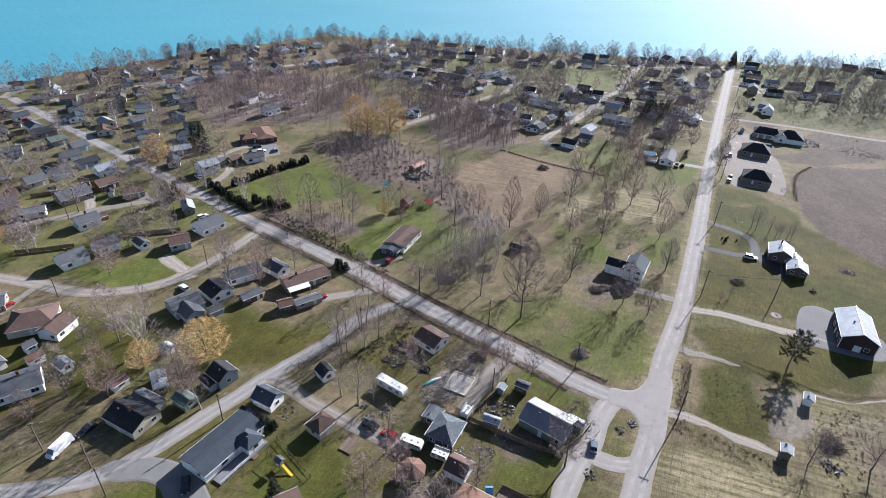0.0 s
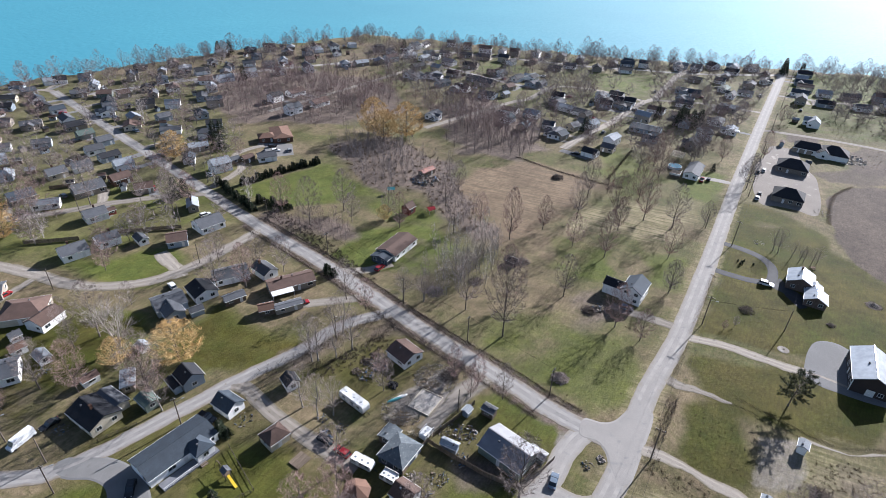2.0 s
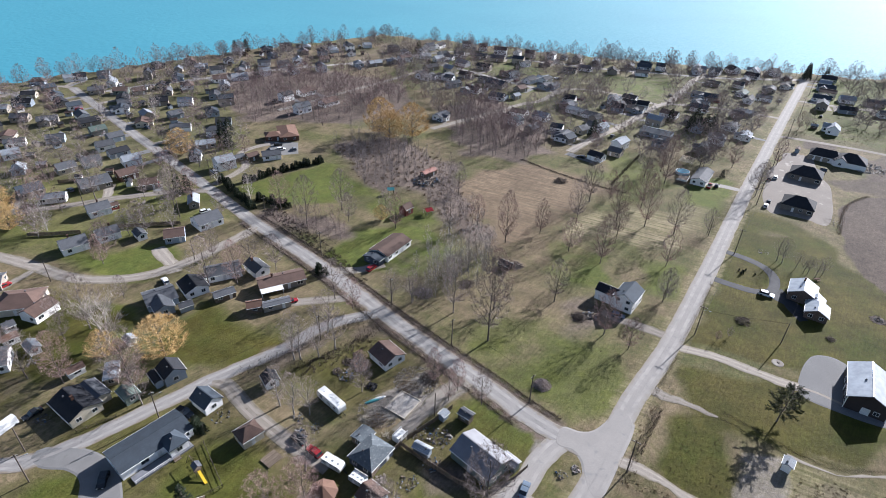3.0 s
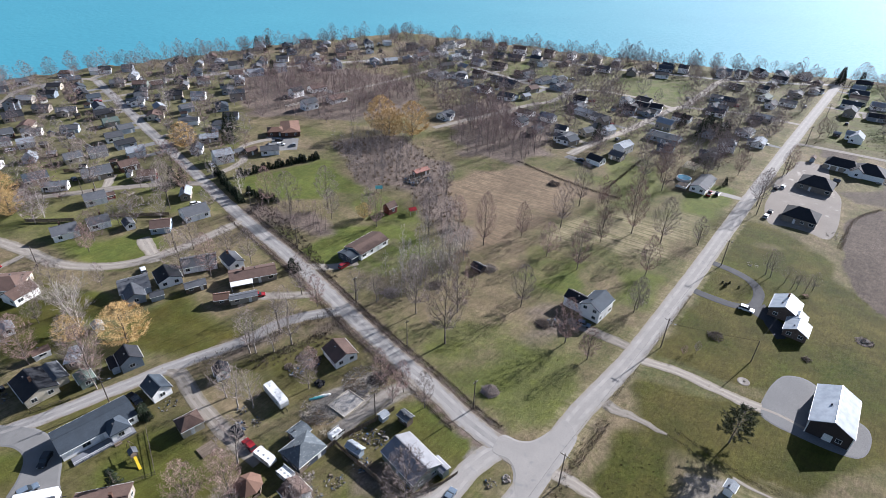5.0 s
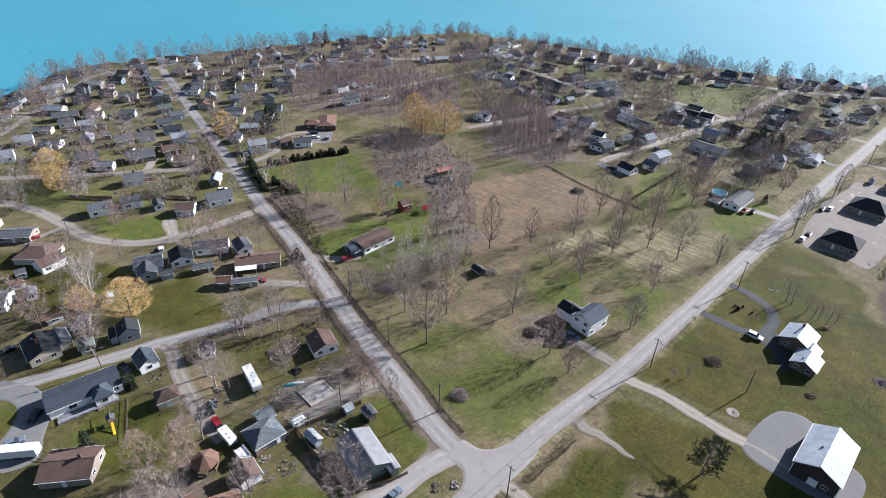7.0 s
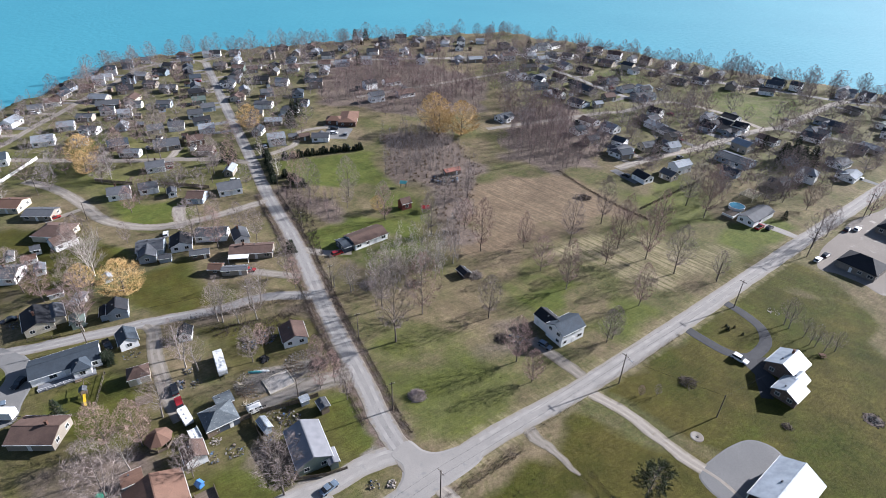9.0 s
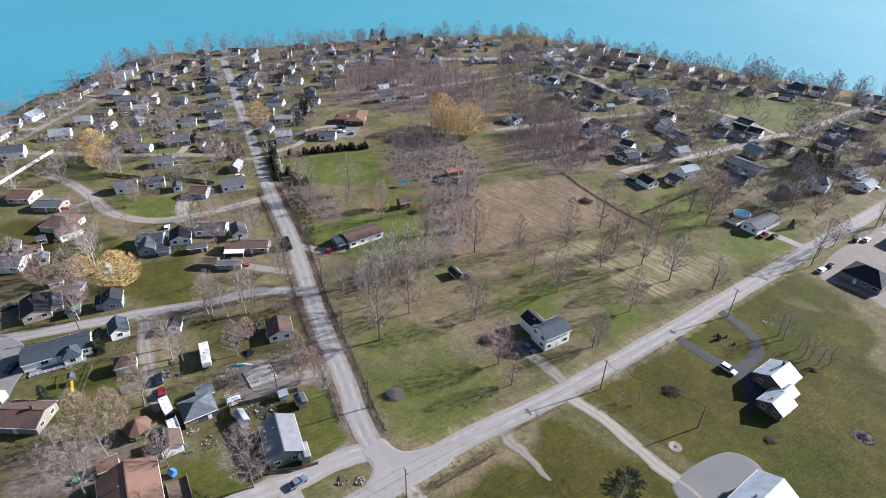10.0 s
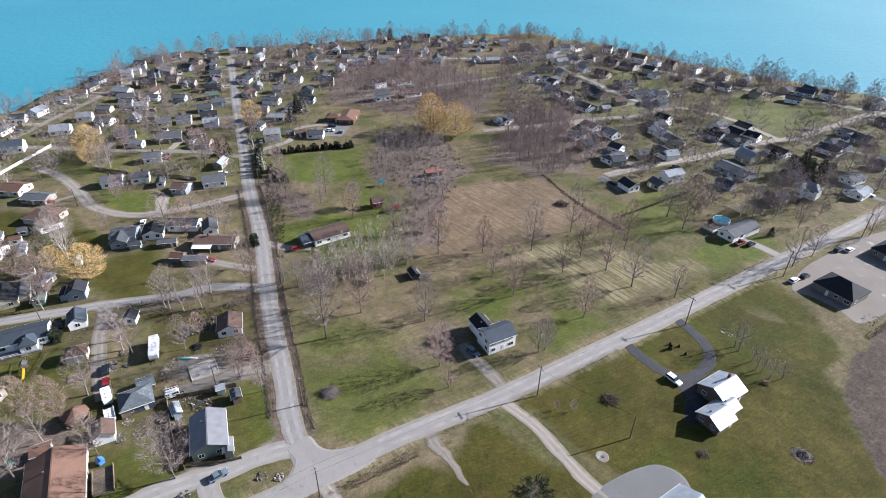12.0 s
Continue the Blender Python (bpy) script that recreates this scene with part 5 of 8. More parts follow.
long_house = house("house", -35.0, 89.4, 60, 17.4, 8.9, 2.7, 1.4, 0, "white", "slate", "long white bungalow with a blue-grey shingle roof", wings=[(-29.6, 90.6, 150, 5.6, 5.0, 2.7, 1.9, 0.9)])
house("garage", -29.0, 104.2, 154, 6.6, 5.6, 2.5, 2.0, 0, "white", "slate", "small white garage with a dark gabled roof")
house("house", -43.3, 111.4, 144, 6.2, 6.2, 3.0, 2.1, 0, "blue", "charcoal", "small pale blue cottage with a dark roof", wings=[(-46.2, 108.6, 144, 5.4, 2.6, 2.3, 0.5, 0)])
house("house", -59.9, 96.2, 155, 10.8, 8.4, 2.6, 1.8, 0, "cream", "charcoal", "pale cottage with a dark sagging shingle roof", wings=[(-58.6, 100.9, 155, 8.6, 5.0, 2.4, 0.9, 0, "cream", "grey")])
house("house", 11.9, 130.1, 142, 8.0, 7.6, 2.5, 1.7, 0, "white", "brown", "small white bungalow with a brown shingle roof")
brown_house = house("house", -32.4, 158.1, 36, 15.6, 7.4, 2.6, 1.3, 0, "tan", "brown", "long tan bungalow with a brown shingle roof")
part("awning", prism([(-6.1, 2.15), (-3.55, 2.5), (-3.55, 2.58), (-6.1, 2.23)], 7.2), TRIM, brown_house, "cream porch awning", at=pose(-4.0, 0, 0))
for u in (-7.4, -0.6):
    part("porch_post", boxes((u - 0.06, -6.0, 0, u + 0.06, -5.88, 2.2)), TRIM, brown_house)
house("house", -1.8, 187.4, 67, 15.0, 9.0, 2.6, 1.5, 0, "white", "brown", "white ranch house with a brown shingle roof", wings=[(-5.6, 178.6, 67, 4.2, 7.4, 2.4, 1.0, 0, "navy", "slate")])
house("house", -66.1, 141.1, 46, 9.5, 9.0, 2.6, 1.7, 0, "blue", "grey", "blue-grey bungalow with a cross-gabled grey roof", wings=[(-62.8, 137.2, 138, 7.6, 6.2, 2.6, 1.6, 0)])
house("house", -59.1, 148.8, 140, 8.6, 8.0, 2.6, 1.7, 0, "white", "charcoal", "white bungalow with a dark half-shaded roof")
house("house", -54.2, 159.2, 36, 12.0, 7.6, 2.6, 1.5, 0, "white", "grey")
house("house", -43.8, 163.5, 146, 8.4, 6.0, 2.6, 1.5, 0, "white", "grey")
house("shed", -47.4, 147.2, 45, 7.0, 4.0, 2.2, 1.0, 0, "wood", "grey", "long weathered shed with a grey roof")
house("shed", -35.0, 143.4, 30, 5.0, 4.4, 2.3, 1.2, 0, "wood", "terracotta")
house("shed", -56.0, 139.1, 46, 4.4, 3.4, 2.0, 1.0, 0, "blue", "grey")
house("mobile_home", -28.7, 146.0, 36, 9.0, 3.4, 2.3, 0.4, 0, "tan", "grey", "old grey mobile home beside a bungalow")
house("house", -106.4, 130.0, 25, 12.5, 11.0, 2.7, 2.1, 0.7, "cream", "brown", "cream house with a broad hipped brown roof", wings=[(-97.6, 127.4, 82, 8.6, 7.0, 2.7, 1.9, 0, "white", "brown")])
house("house", -93.9, 104.4, 36, 11.5, 9.0, 2.8, 1.7, 0, "white", "grey", "white house with a grey roof and side deck")
house("shed", -95.9, 114.4, 60, 4.4, 3.2, 2.2, 1.2, 0, "white", "terracotta", "little cream shed with a red door")
house("shed", -100.5, 119.0, 60, 3.4, 3.0, 2.2, 1.2, 0, "white", "grey")
house("shed", -87.3, 112.8, 150, 5.2, 3.6, 2.1, 1.0, 0, "white", "pale")
house("shed", -104.5, 112.0, 150, 4.2, 3.2, 2.1, 1.0, 0, "white", "grey")
house("shed", -69.2, 107.2, 60, 4.6, 3.2, 2.1, 1.0, 0, "white", "brown", "small white shed with a brown roof")
house("shed", -62.8, 121.2, 150, 3.6, 3.0, 2.0, 0.8, 0, "white", "pale", "small white garden shed under a willow")
house("mobile_home", -58.8, 108.2, 122, 7.4, 3.6, 2.4, 0.3, 0, "tan", "pale", "old pale trailer with a patched metal roof")
house("shed", -49.8, 102.3, 150, 5.4, 4.2, 2.3, 0.8, 0, "green", "sage", "low green shed beside the lane")
house("house", 26.0, 72.0, 152, 17.0, 12.6, 2.8, 2.5, 0, "tan", "terracotta", "tan house with a broad red-brown shingle roof", wings=[(30.5, 67.0, 62, 8, 6.0, 2.6, 2.0, 0, "white", "grey")])
house("house", -17.5, 71.8, 30, 11.5, 9.0, 2.6, 1.6, 0, "tan", "brown", "low tan bungalow with a brown roof")
house("shed", 20.2, 86.0, 152, 5.6, 5.4, 2.4, 1.7, 0, "white", "brown", "white gabled shed with a brown roof")
house("house", 17.0, 96.5, 65, 8.4, 7.4, 2.5, 1.9, 1, "navy", "worn", "dark blue house with a weathered hipped grey roof", wings=[(13.6, 101.2, 65, 4.6, 4.2, 2.3, 0.5, 0, "wood", "worn")])
house("shed", -16.4, 114.4, 134, 4.4, 4.2, 2.3, 1.6, 0, "white", "charcoal", "white shed with a steep dark roof")
house("playhouse", -13.6, 96.4, 56, 5.8, 5.2, 2.6, 1.9, 0.9, "cream", "brown", "cream garden cabin with a hipped brown roof")
gazebo = thing("gazebo", 9.6, 84.6, 20, "octagonal wooden gazebo with a red-brown roof", "gazebo")
cone = bmesh.new()
bmesh.ops.create_cone(cone, cap_ends=True, segments=8, radius1=3.3, radius2=0.15, depth=1.9, matrix=Matrix.Translation((0, 0, 3.35)))
part("roof", cone, ROOFS["terracotta"], gazebo)
for i in range(8):
    a = radians(22.5 + 45 * i)
    part("post", shared(("gazebo_post", 1), lambda: boxes((-0.07, -0.07, 0, 0.07, 0.07, 2.5)), WALLS["wood"]), None, gazebo, at=pose(2.8 * math.cos(a), 2.8 * math.sin(a), 0))
    b = radians(45 * i)
    if i != 5:
        part("railing", shared(("railing", 1), lambda: boxes((-0.04, -1.0, 0.15, 0.04, 1.0, 0.95)), WALLS["wood"]), None, gazebo, at=pose(2.59 * math.cos(b), 2.59 * math.sin(b), 0, 0, 0, 45 * i))
house("shed", 13.4, 74.4, 62, 4.6, 4.0, 2.2, 0.5, 0, "blue", "terracotta", "lean-to shed with a brown roof and blue sides")
house("shed", 37.2, 112.6, 152, 3.8, 2.8, 2.4, 0.5, 0, "wood", "grey", "dark garden shed with a grey roof")
house("shed", 31.6, 111.8, 60, 2.6, 2.2, 2.0, 0.5, 0, "blue", "pale", "small blue-grey shelter by the fence")
house("shed", 28.4, 100.5, 160, 4.6, 2.5, 2.0, 0.7, 0, "blue", "pale", "pale blue garden shed on a lawn")
house("shed", 114.4, 113.2, 60, 3.2, 2.6, 2.3, 0.5, 0, "white", "pale", "small white hut on rough grass")
house("shed", 99.6, 95.4, 62, 3.2, 2.8, 2.3, 0.5, 0, "wood", "pale", "small hut with a pale metal roof")
house("shed", 41.6, 185.4, 150, 5.0, 3.6, 1.8, 1.0, 0, "barn", "charcoal", "dark derelict shed among bare trees")


# ---- vehicles ----
car(-72.3, 86.9, 256, "white", "long white delivery van parked on grass", 6.2, 2.0, 2.5, "van")
car(-69.4, 92.4, 246, "black", "dark car parked beside a cottage", 4.6, 1.8, 1.45, "sedan")
car(131.9, 187.4, -21, "white", "white sport utility car on the dark drive", 4.8, 1.9, 1.7)
car(79.7, 164.4, -14, "silver", "blue-grey car beside the white farmhouse", 4.5, 1.8, 1.5)
car(53.0, 94.9, 75, "silver", "blue-grey sedan on the pale drive", 4.6, 1.8, 1.45, "sedan")
car(3.2, 95.4, 152, "red", "dark red car on the gravel drive", 4.5, 1.8, 1.45)
car(-1.8, 98.0, 152, "black", "black car on the gravel drive", 4.6, 1.8, 1.5)
car(-39.8, 79.0, -70, "black", "black hatchback on the concrete drive", 4.5, 1.8, 1.5)
car(-33.0, 100.2, -20, "black", "black pickup truck beside the garage", 5.3, 1.95, 1.8, "pickup")
car(-37.0, 71.6, 60, "silver", "blue hatchback parked on concrete", 4.4, 1.75, 1.45)
car(-5.3, 173.6, 66, "red", "red car in front of the ranch house", 4.5, 1.8, 1.5)
car(-25.4, 149.4, 36, "red", "red car beside the tan bungalow", 4.4, 1.8, 1.45, "sedan")
car(132.7, 276.6, 65, "red", "red pickup truck beside a white bungalow", 5.3, 1.9, 1.8, "pickup")
car(136.4, 278.0, 65, "black", "black car beside a white bungalow", 4.6, 1.8, 1.5)
car(153.6, 261.0, 65, "white", "white car at a new house", 4.6, 1.8, 1.5)
car(156.4, 266.0, 65, "black", "black car at a new house", 4.6, 1.8, 1.5)
car(168.6, 296.0, 65, "white", "white car in the gravel yard", 4.6, 1.8, 1.5)
car(165.0, 293.4, 65, "black", "dark car in the gravel yard", 4.6, 1.8, 1.5)
car(-70.9, 151.0, 140, "white", "white car behind a bungalow", 4.5, 1.8, 1.5)
car(-82.0, 270.5, 30, "white", "white car in a parking yard", 4.5, 1.8, 1.5)
car(-86.0, 276.0, 30, "black", "black car in a parking yard", 4.5, 1.8, 1.5)
car(-75.5, 272.5, 120, "grey", "grey car in a parking yard", 4.5, 1.8, 1.5)
car(-63.0, 256.5, 60, "black", "black car beside the green field", 4.5, 1.8, 1.5)
car(-100.6, 236.4, 144, "white", "white car beside the street", 4.5, 1.8, 1.5)
car(-84.0, 199.4, 54, "white", "white car in a driveway", 4.5, 1.8, 1.5)
for i, (x, y) in enumerate(((-205, 222), (-150, 204), (-186, 262), (-166, 282), (-230, 232), (60, 336), (92, 336), (118, 384), (140, 432), (76, 404), (216, 440), (190, 455), (232, 410), (-12, 420), (30, 440), (60, 455), (100, 395), (86, 372), (210, 458), (170, 425))):
    car(x, y, 65 + 90 * (i % 2), ("white", "grey", "black", "silver", "red")[i % 5], ("white", "grey", "black", "blue-grey", "red")[i % 5] + " car parked beside a house", 4.5, 1.8, 1.5)
camper(2.2, 110.6, -33, 9.2, "white travel trailer with roof vents on grass")
camper(8.9, 92.8, -21, 5.8, "white travel trailer beside the dark blue house", 2.2, 2.3)
camper(15.8, 89.9, -22, 4.0, "small white camper under a pale cover", 2.3, 2.0)
camper(22.2, 103.4, 63, 3.6, "small white camper by the fence", 2.0, 2.0)
box_trailer(-32.6, 70.0, 30, 8.6, 2.5, 2.8, "long white cargo trailer on concrete")


# ---- yards ----
slab = thing("foundation_slab", 20.4, 114.2, -24, "bare concrete foundation slab with a low white kerb", "slab")
part("slab", boxes((-3.1, -3.6, -0.1, 3.1, 3.6, 0.14)), PALE_STONE, slab)
for a in ((-3.2, -3.7, 3.2, -3.5), (-3.2, 3.5, 3.2, 3.7), (-3.2, -3.5, -3.0, 3.5), (3.0, -3.5, 3.2, 3.5)):
    part("kerb", boxes((a[0], a[1], 0.0, a[2], a[3], 0.28)), WALLS["cream"], slab)
deck = thing("deck", -5.9, 91.8, -28, "small weathered wooden platform on the lawn", "deck")
for i in range(14):
    part("plank", shared(("plank", 1), lambda: boxes((-0.11, -2.0, 0.2, 0.11, 2.0, 0.28)), WALLS["wood"]), None, deck, at=pose(-1.6 + i * 0.245, 0, 0))
for sx in (-1.4, 1.4):
    part("joist", boxes((sx - 0.06, -1.9, 0, sx + 0.06, 1.9, 0.2)), WALLS["wood"], deck)
swing = thing("swing_set", -20.6, 85.2, -35, "wooden play tower with a bright yellow slide", "playset")
for sx in (-0.7, 0.7):
    for sy in (-0.7, 0.7):
        part("post", boxes((sx - 0.06, sy - 0.06, 0, sx + 0.06, sy + 0.06, 2.6)), WALLS["wood"], swing)
part("platform", boxes((-0.8, -0.8, 1.25, 0.8, 0.8, 1.35)), WALLS["wood"], swing)
part("roof", prism([(-1.0, 2.5), (0, 3.2), (1.0, 2.5), (1.0, 2.42), (0, 3.1), (-1.0, 2.42)], 2.0), ROOFS["grey"], swing)
slide = prism([(0.8, 1.32), (3.4, 0.1), (4.0, 0.1), (4.0, 0.2), (3.45, 0.2), (0.8, 1.45)], 0.6, "y")
part("slide", slide, YELLOW, swing, "bright yellow slide")
part("swing_beam", tube(bmesh.new(), (-0.7, 0, 2.2), (-4.2, 0, 2.2), 0.07, 0.07, 6), WALLS["wood"], swing)
for s in (-0.9, 0.9):
    part("swing_leg", tube(bmesh.new(), (-4.2, 0, 2.2), (-4.4, s, 0), 0.06, 0.06, 6), WALLS["wood"], swing)
for u in (-1.8, -3.1):
    part("swing_seat", boxes((u - 0.2, -0.1, 0.5, u + 0.2, 0.1, 0.55), (u - 0.2, -0.01, 0.5, u - 0.18, 0.01, 2.2), (u + 0.18, -0.01, 0.5, u + 0.2, 0.01, 2.2)), TYRE, swing)
pool = thing("pool", 122.9, 291.0, 0, "round above-ground pool with blue water", "pool")
ring = tube(bmesh.new(), (0, 0, 0), (0, 0, 1.2), 3.4, 3.4, 32)
part("pool_wall", ring, TRIM, pool)
part("pool_water", tube(bmesh.new(), (0, 0, 1.19), (0, 0, 1.24), 3.15, 3.15, 32), POOL, pool)
house_deck = thing("deck", 121.4, 282.0, 67, "wooden deck with railings beside a pool", "deck")
part("platform", boxes((-3.6, -2.4, 0, 3.6, 2.4, 0.9)), WALLS["wood"], house_deck)
for a in ((-3.6, -2.4, 3.6, -2.3), (-3.6, -2.3, -3.5, 2.4)):
    part("railing", boxes((a[0], a[1], 0.9, a[2], a[3], 1.85)), TRIM, house_deck)
stack = thing("lumber_rack", 127.4, 305.0, 67, "open timber pergola frame of pale beams", "pergola")
for i in range(9):
    part("beam", shared(("beam", 1), lambda: boxes((-0.09, -3.4, 2.1, 0.09, 3.4, 2.3)), WALLS["cream"]), None, stack, at=pose(-4.4 + i * 1.1, 0, 0))
for sx in (-4.2, 0, 4.2):
    for sy in (-3, 3):
        part("post", shared(("rack_post", 1), lambda: boxes((-0.08, -0.08, 0, 0.08, 0.08, 2.1)), WALLS["cream"]), None, stack, at=pose(sx, sy, 0))
deck_long = thing("deck", -30.3, 85.6, 60, "long grey deck along a white bungalow", "deck")
part("platform", boxes((-6.2, -1.3, 0, 7.6, 1.3, 0.4)), ROOFS["silver"], deck_long)
part("railing", boxes((-6.2, -1.36, 1.2, 2.0, -1.28, 1.28), (-6.2, -1.34, 0.7, 2.0, -1.3, 0.74)), TRIM, deck_long)
for u in (-6.1, -4.1, -2.1, -0.1, 1.9):
    part("railing_post", boxes((u - 0.05, -1.37, 0.4, u + 0.05, -1.27, 1.25)), TRIM, deck_long)
part("steps", boxes((2.4, -2.2, 0, 4.0, -1.3, 0.2), (2.4, -1.75, 0.2, 4.0, -1.3, 0.38)), WALLS["wood"], deck_long)
for i, (x, y) in enumerate(((12.3, 113.8), (13.4, 114.8))):
    boat = thing("canoe", x, y, 35, "upturned pale canoe on rough grass" if i else "teal canoe on rough grass", "boat")
    hull = bmesh.new()
    bmesh.ops.create_uvsphere(hull, u_segments=16, v_segments=8, radius=1, matrix=Matrix.Translation((0, 0, 0.05)) @ Matrix.Diagonal((2.3, 0.45, 0.5, 1)))
    bmesh.ops.bisect_plane(hull, geom=hull.verts[:] + hull.edges[:] + hull.faces[:], plane_co=(0, 0, 0.02), plane_no=(0, 0, -1), clear_outer=True)
    part("hull", hull, TRIM if i else TEAL, boat)
    part("keel", boxes((-2.1, -0.03, 0.5, 2.1, 0.03, 0.56)), TRIM if i else TEAL, boat)
for x, y, s, label in ((124.7, 151.9, 1.7, "round pale stone well cover in the lawn"), (164.9, 180.6, 2.3, "blackened fire pit ringed with stones"),):
    ring = thing("fire_pit" if s > 2 else "well_cover", x, y, 0, label, "fire pit" if s > 2 else "well")
    if s > 2:
        part("ash_bed", tube(bmesh.new(), (0, 0, -0.05), (0, 0, 0.05), 1.7, 1.5, 14), TYRE, ring)
        part("ash_rim", tube(bmesh.new(), (0, 0, -0.05), (0, 0, 0.03), 2.7, 2.2, 17), BRUSHWOOD, ring)
        continue
    else:
        part("cover", tube(bmesh.new(), (0, 0, -0.05), (0, 0, 0.08), 1.8, 1.5, 28), YARD, ring)
        part("hatch", tube(bmesh.new(), (0.2, 0.1, 0.1), (0.2, 0.1, 0.24), 0.35, 0.33, 16), POLE, ring)
        continue
    for i in range(22):
        a = 6.2832 * i / 22
        part("stone", shared(("stone", 1), lambda: box(bmesh.new(), -0.24, -0.18, -0.05, 0.24, 0.18, 0.2, 0.06), RUBBLE), None, ring, at=pose((s + 0.3 * math.sin(i * 4.7)) * math.cos(a), (s + 0.3 * math.sin(i * 4.7)) * math.sin(a), 0, 0, 0, 57 * i))
rocks("rubble_heap", 164.9, 180.6, 2.9, 0.1, 160, BRUSHWOOD, "grey ash and stones round a fire pit", "stones", 38, 0.16)
rocks("scrap_heap", 164.9, 180.6, 1.5, 0.2, 40, TYRE, "charred wood in the fire pit", "ash heap", 5, 0.22)
pile("brush_pile", 56.2, 128.6, 2.3, 1.4, 900, NEAR_TWIG, "grey heap of cut branches on the grass", "brush pile", 3, 1.0, 0.035)
pile("brush_pile", 67.4, 161.4, 2.3, 1.0, 420, BRUSHWOOD, "dark heap of cut branches under trees", "brush pile", 4, 1.5, 0.06)
rocks("scrap_heap", 71.0, 163.4, 2.6, 0.6, 90, SCRAP, "jumble of scrap and timber beside the farmhouse", "scrap", 48, 0.35)
pile("brush_pile", 119.9, 170.4, 2.2, 1.3, 260, BRUSHWOOD, "brown heap of dead garden stalks", "brush pile", 5, 1.4, 0.05)
pile("brush_pile", 113.5, 99.2, 2.6, 1.6, 260, BRUSHWOOD, "dark heap of branches on rough grass", "brush pile", 6, 2.0, 0.07)
pile("brush_pile", 144.8, 166.8, 1.1, 0.8, 120, BRUSHWOOD, "small clump of dead stalks on the lawn", "brush pile", 8, 1.0, 0.05)
pile("brush_pile", 45.2, 187.0, 2.6, 1.0, 200, BARK, "charred beams and boards beside a derelict shed", "brush pile", 35, 1.8, 0.1)
pile("brush_pile", 29.3, 171.5, 2.4, 1.1, 240, BRUSHWOOD, "heap of cut brush under bare trees", "brush pile", 36, 1.8, 0.05)
pile("brush_pile", 15.8, 163.4, 3.0, 0.8, 240, TWIG, "pale fallen branches under bare trees", "brush pile", 37, 2.4, 0.05)
pile("brush_pile", 62, 266, 2.6, 1.6, 260, BRUSHWOOD, "dark heap of branches on the tan field", "brush pile", 9, 1.8, 0.08)
rocks("rubble_heap", 22.0, 123.0, 6.2, 0.3, 1100, RUBBLE, "sprawling heap of broken masonry and earth", "rubble", 1, 0.14, 0.5)
pile("timber_heap", 25.4, 124.6, 2.6, 0.9, 300, BRUSHWOOD, "dark brushwood heaped over the rubble", "timber", 11, 1.3, 0.05)
pile("timber_heap", 20.4, 120.4, 2.8, 0.3, 160, STRAW, "splintered boards strewn over the rubble", "timber", 12, 1.1, 0.06)
rocks("rubble_heap", 15.0, 111.0, 5.8, 0.2, 1100, RUBBLE, "low heap of broken masonry beside the slab", "rubble", 2, 0.13, 0.5)
pile("timber_heap", 15.2, 107.6, 2.8, 0.35, 120, STRAW, "broken planks lying among rubble", "timber", 13, 1.2, 0.06)
pile("timber_heap", 12.4, 107.6, 0.9, 0.6, 60, WALLS["cream"], "small stack of pale laths", "timber", 14, 1.0, 0.05)
pile("timber_heap", 18.6, 103.6, 0.9, 0.5, 24, WALLS["cream"], "pale lattice panels leaning in a heap", "timber", 15, 1.2, 0.05)
rocks("scrap_heap", 4.6, 125.8, 3.0, 0.5, 110, SCRAP, "dark heap of tarpaulin and junk beside a bungalow", "scrap", 46, 0.3)
rocks("scrap_heap", 31.8, 105.6, 3.0, 0.3, 90, SCRAP, "clutter of boards and tubs behind a bungalow", "scrap", 47, 0.28)
rocks("firewood_row", -0.4, 122.4, 1.4, 0.6, 70, BRUSHWOOD, "low row of split firewood", "firewood", 23, 0.25)
rocks("firewood_row", 3.4, 129.4, 1.4, 0.7, 70, BRUSHWOOD, "low row of split firewood beside a bungalow", "firewood", 24, 0.25)
rocks("scrap_heap", 10.8, 118.8, 1.3, 0.9, 50, TYRE, "black tarpaulin bundle on the grass", "scrap", 25, 0.4)
rocks("scrap_heap", 1.2, 102.6, 1.5, 0.4, 36, SCRAP, "dark jumble of scrap by the drive", "scrap", 26, 0.22)
rocks("scrap_heap", -2.2, 99.8, 1.9, 0.5, 70, SCRAP, "dark heap of junk on the lawn by a drive", "scrap", 51, 0.3)
rocks("scrap_heap", 2.4, 121.4, 2.4, 0.4, 60, SCRAP, "stacked firewood and tubs near a brown bungalow", "scrap", 52, 0.3)
rocks("scrap_heap", 31.3, 97.6, 2.2, 0.4, 60, SCRAP, "jumble of boards along a fence", "scrap", 53, 0.26)
rocks("scrap_heap", 20.6, 91.6, 1.4, 0.3, 50, RUBBLE, "boards and stones along a house wall", "scrap", 27, 0.22)
rocks("scrap_heap", 43.4, 94.8, 1.2, 0.4, 24, SCRAP, "pots and boxes beside a green bungalow", "scrap", 28, 0.2)
side_deck = thing("deck", 32.4, 79.0, -27, "grey board deck beside a broad brown roof", "deck")
for i in range(22):
    part("plank", shared(("side_plank", 1), lambda: boxes((-0.16, -2.2, 0.25, 0.16, 2.2, 0.33)), WALLS["wood"]), None, side_deck, at=pose(-3.7 + i * 0.345, 0, 0))
for s in (-2.2, 2.2):
    part("railing", boxes((-3.8, s - 0.05, 0.33, 3.8, s + 0.05, 1.2)), WALLS["wood"], side_deck)
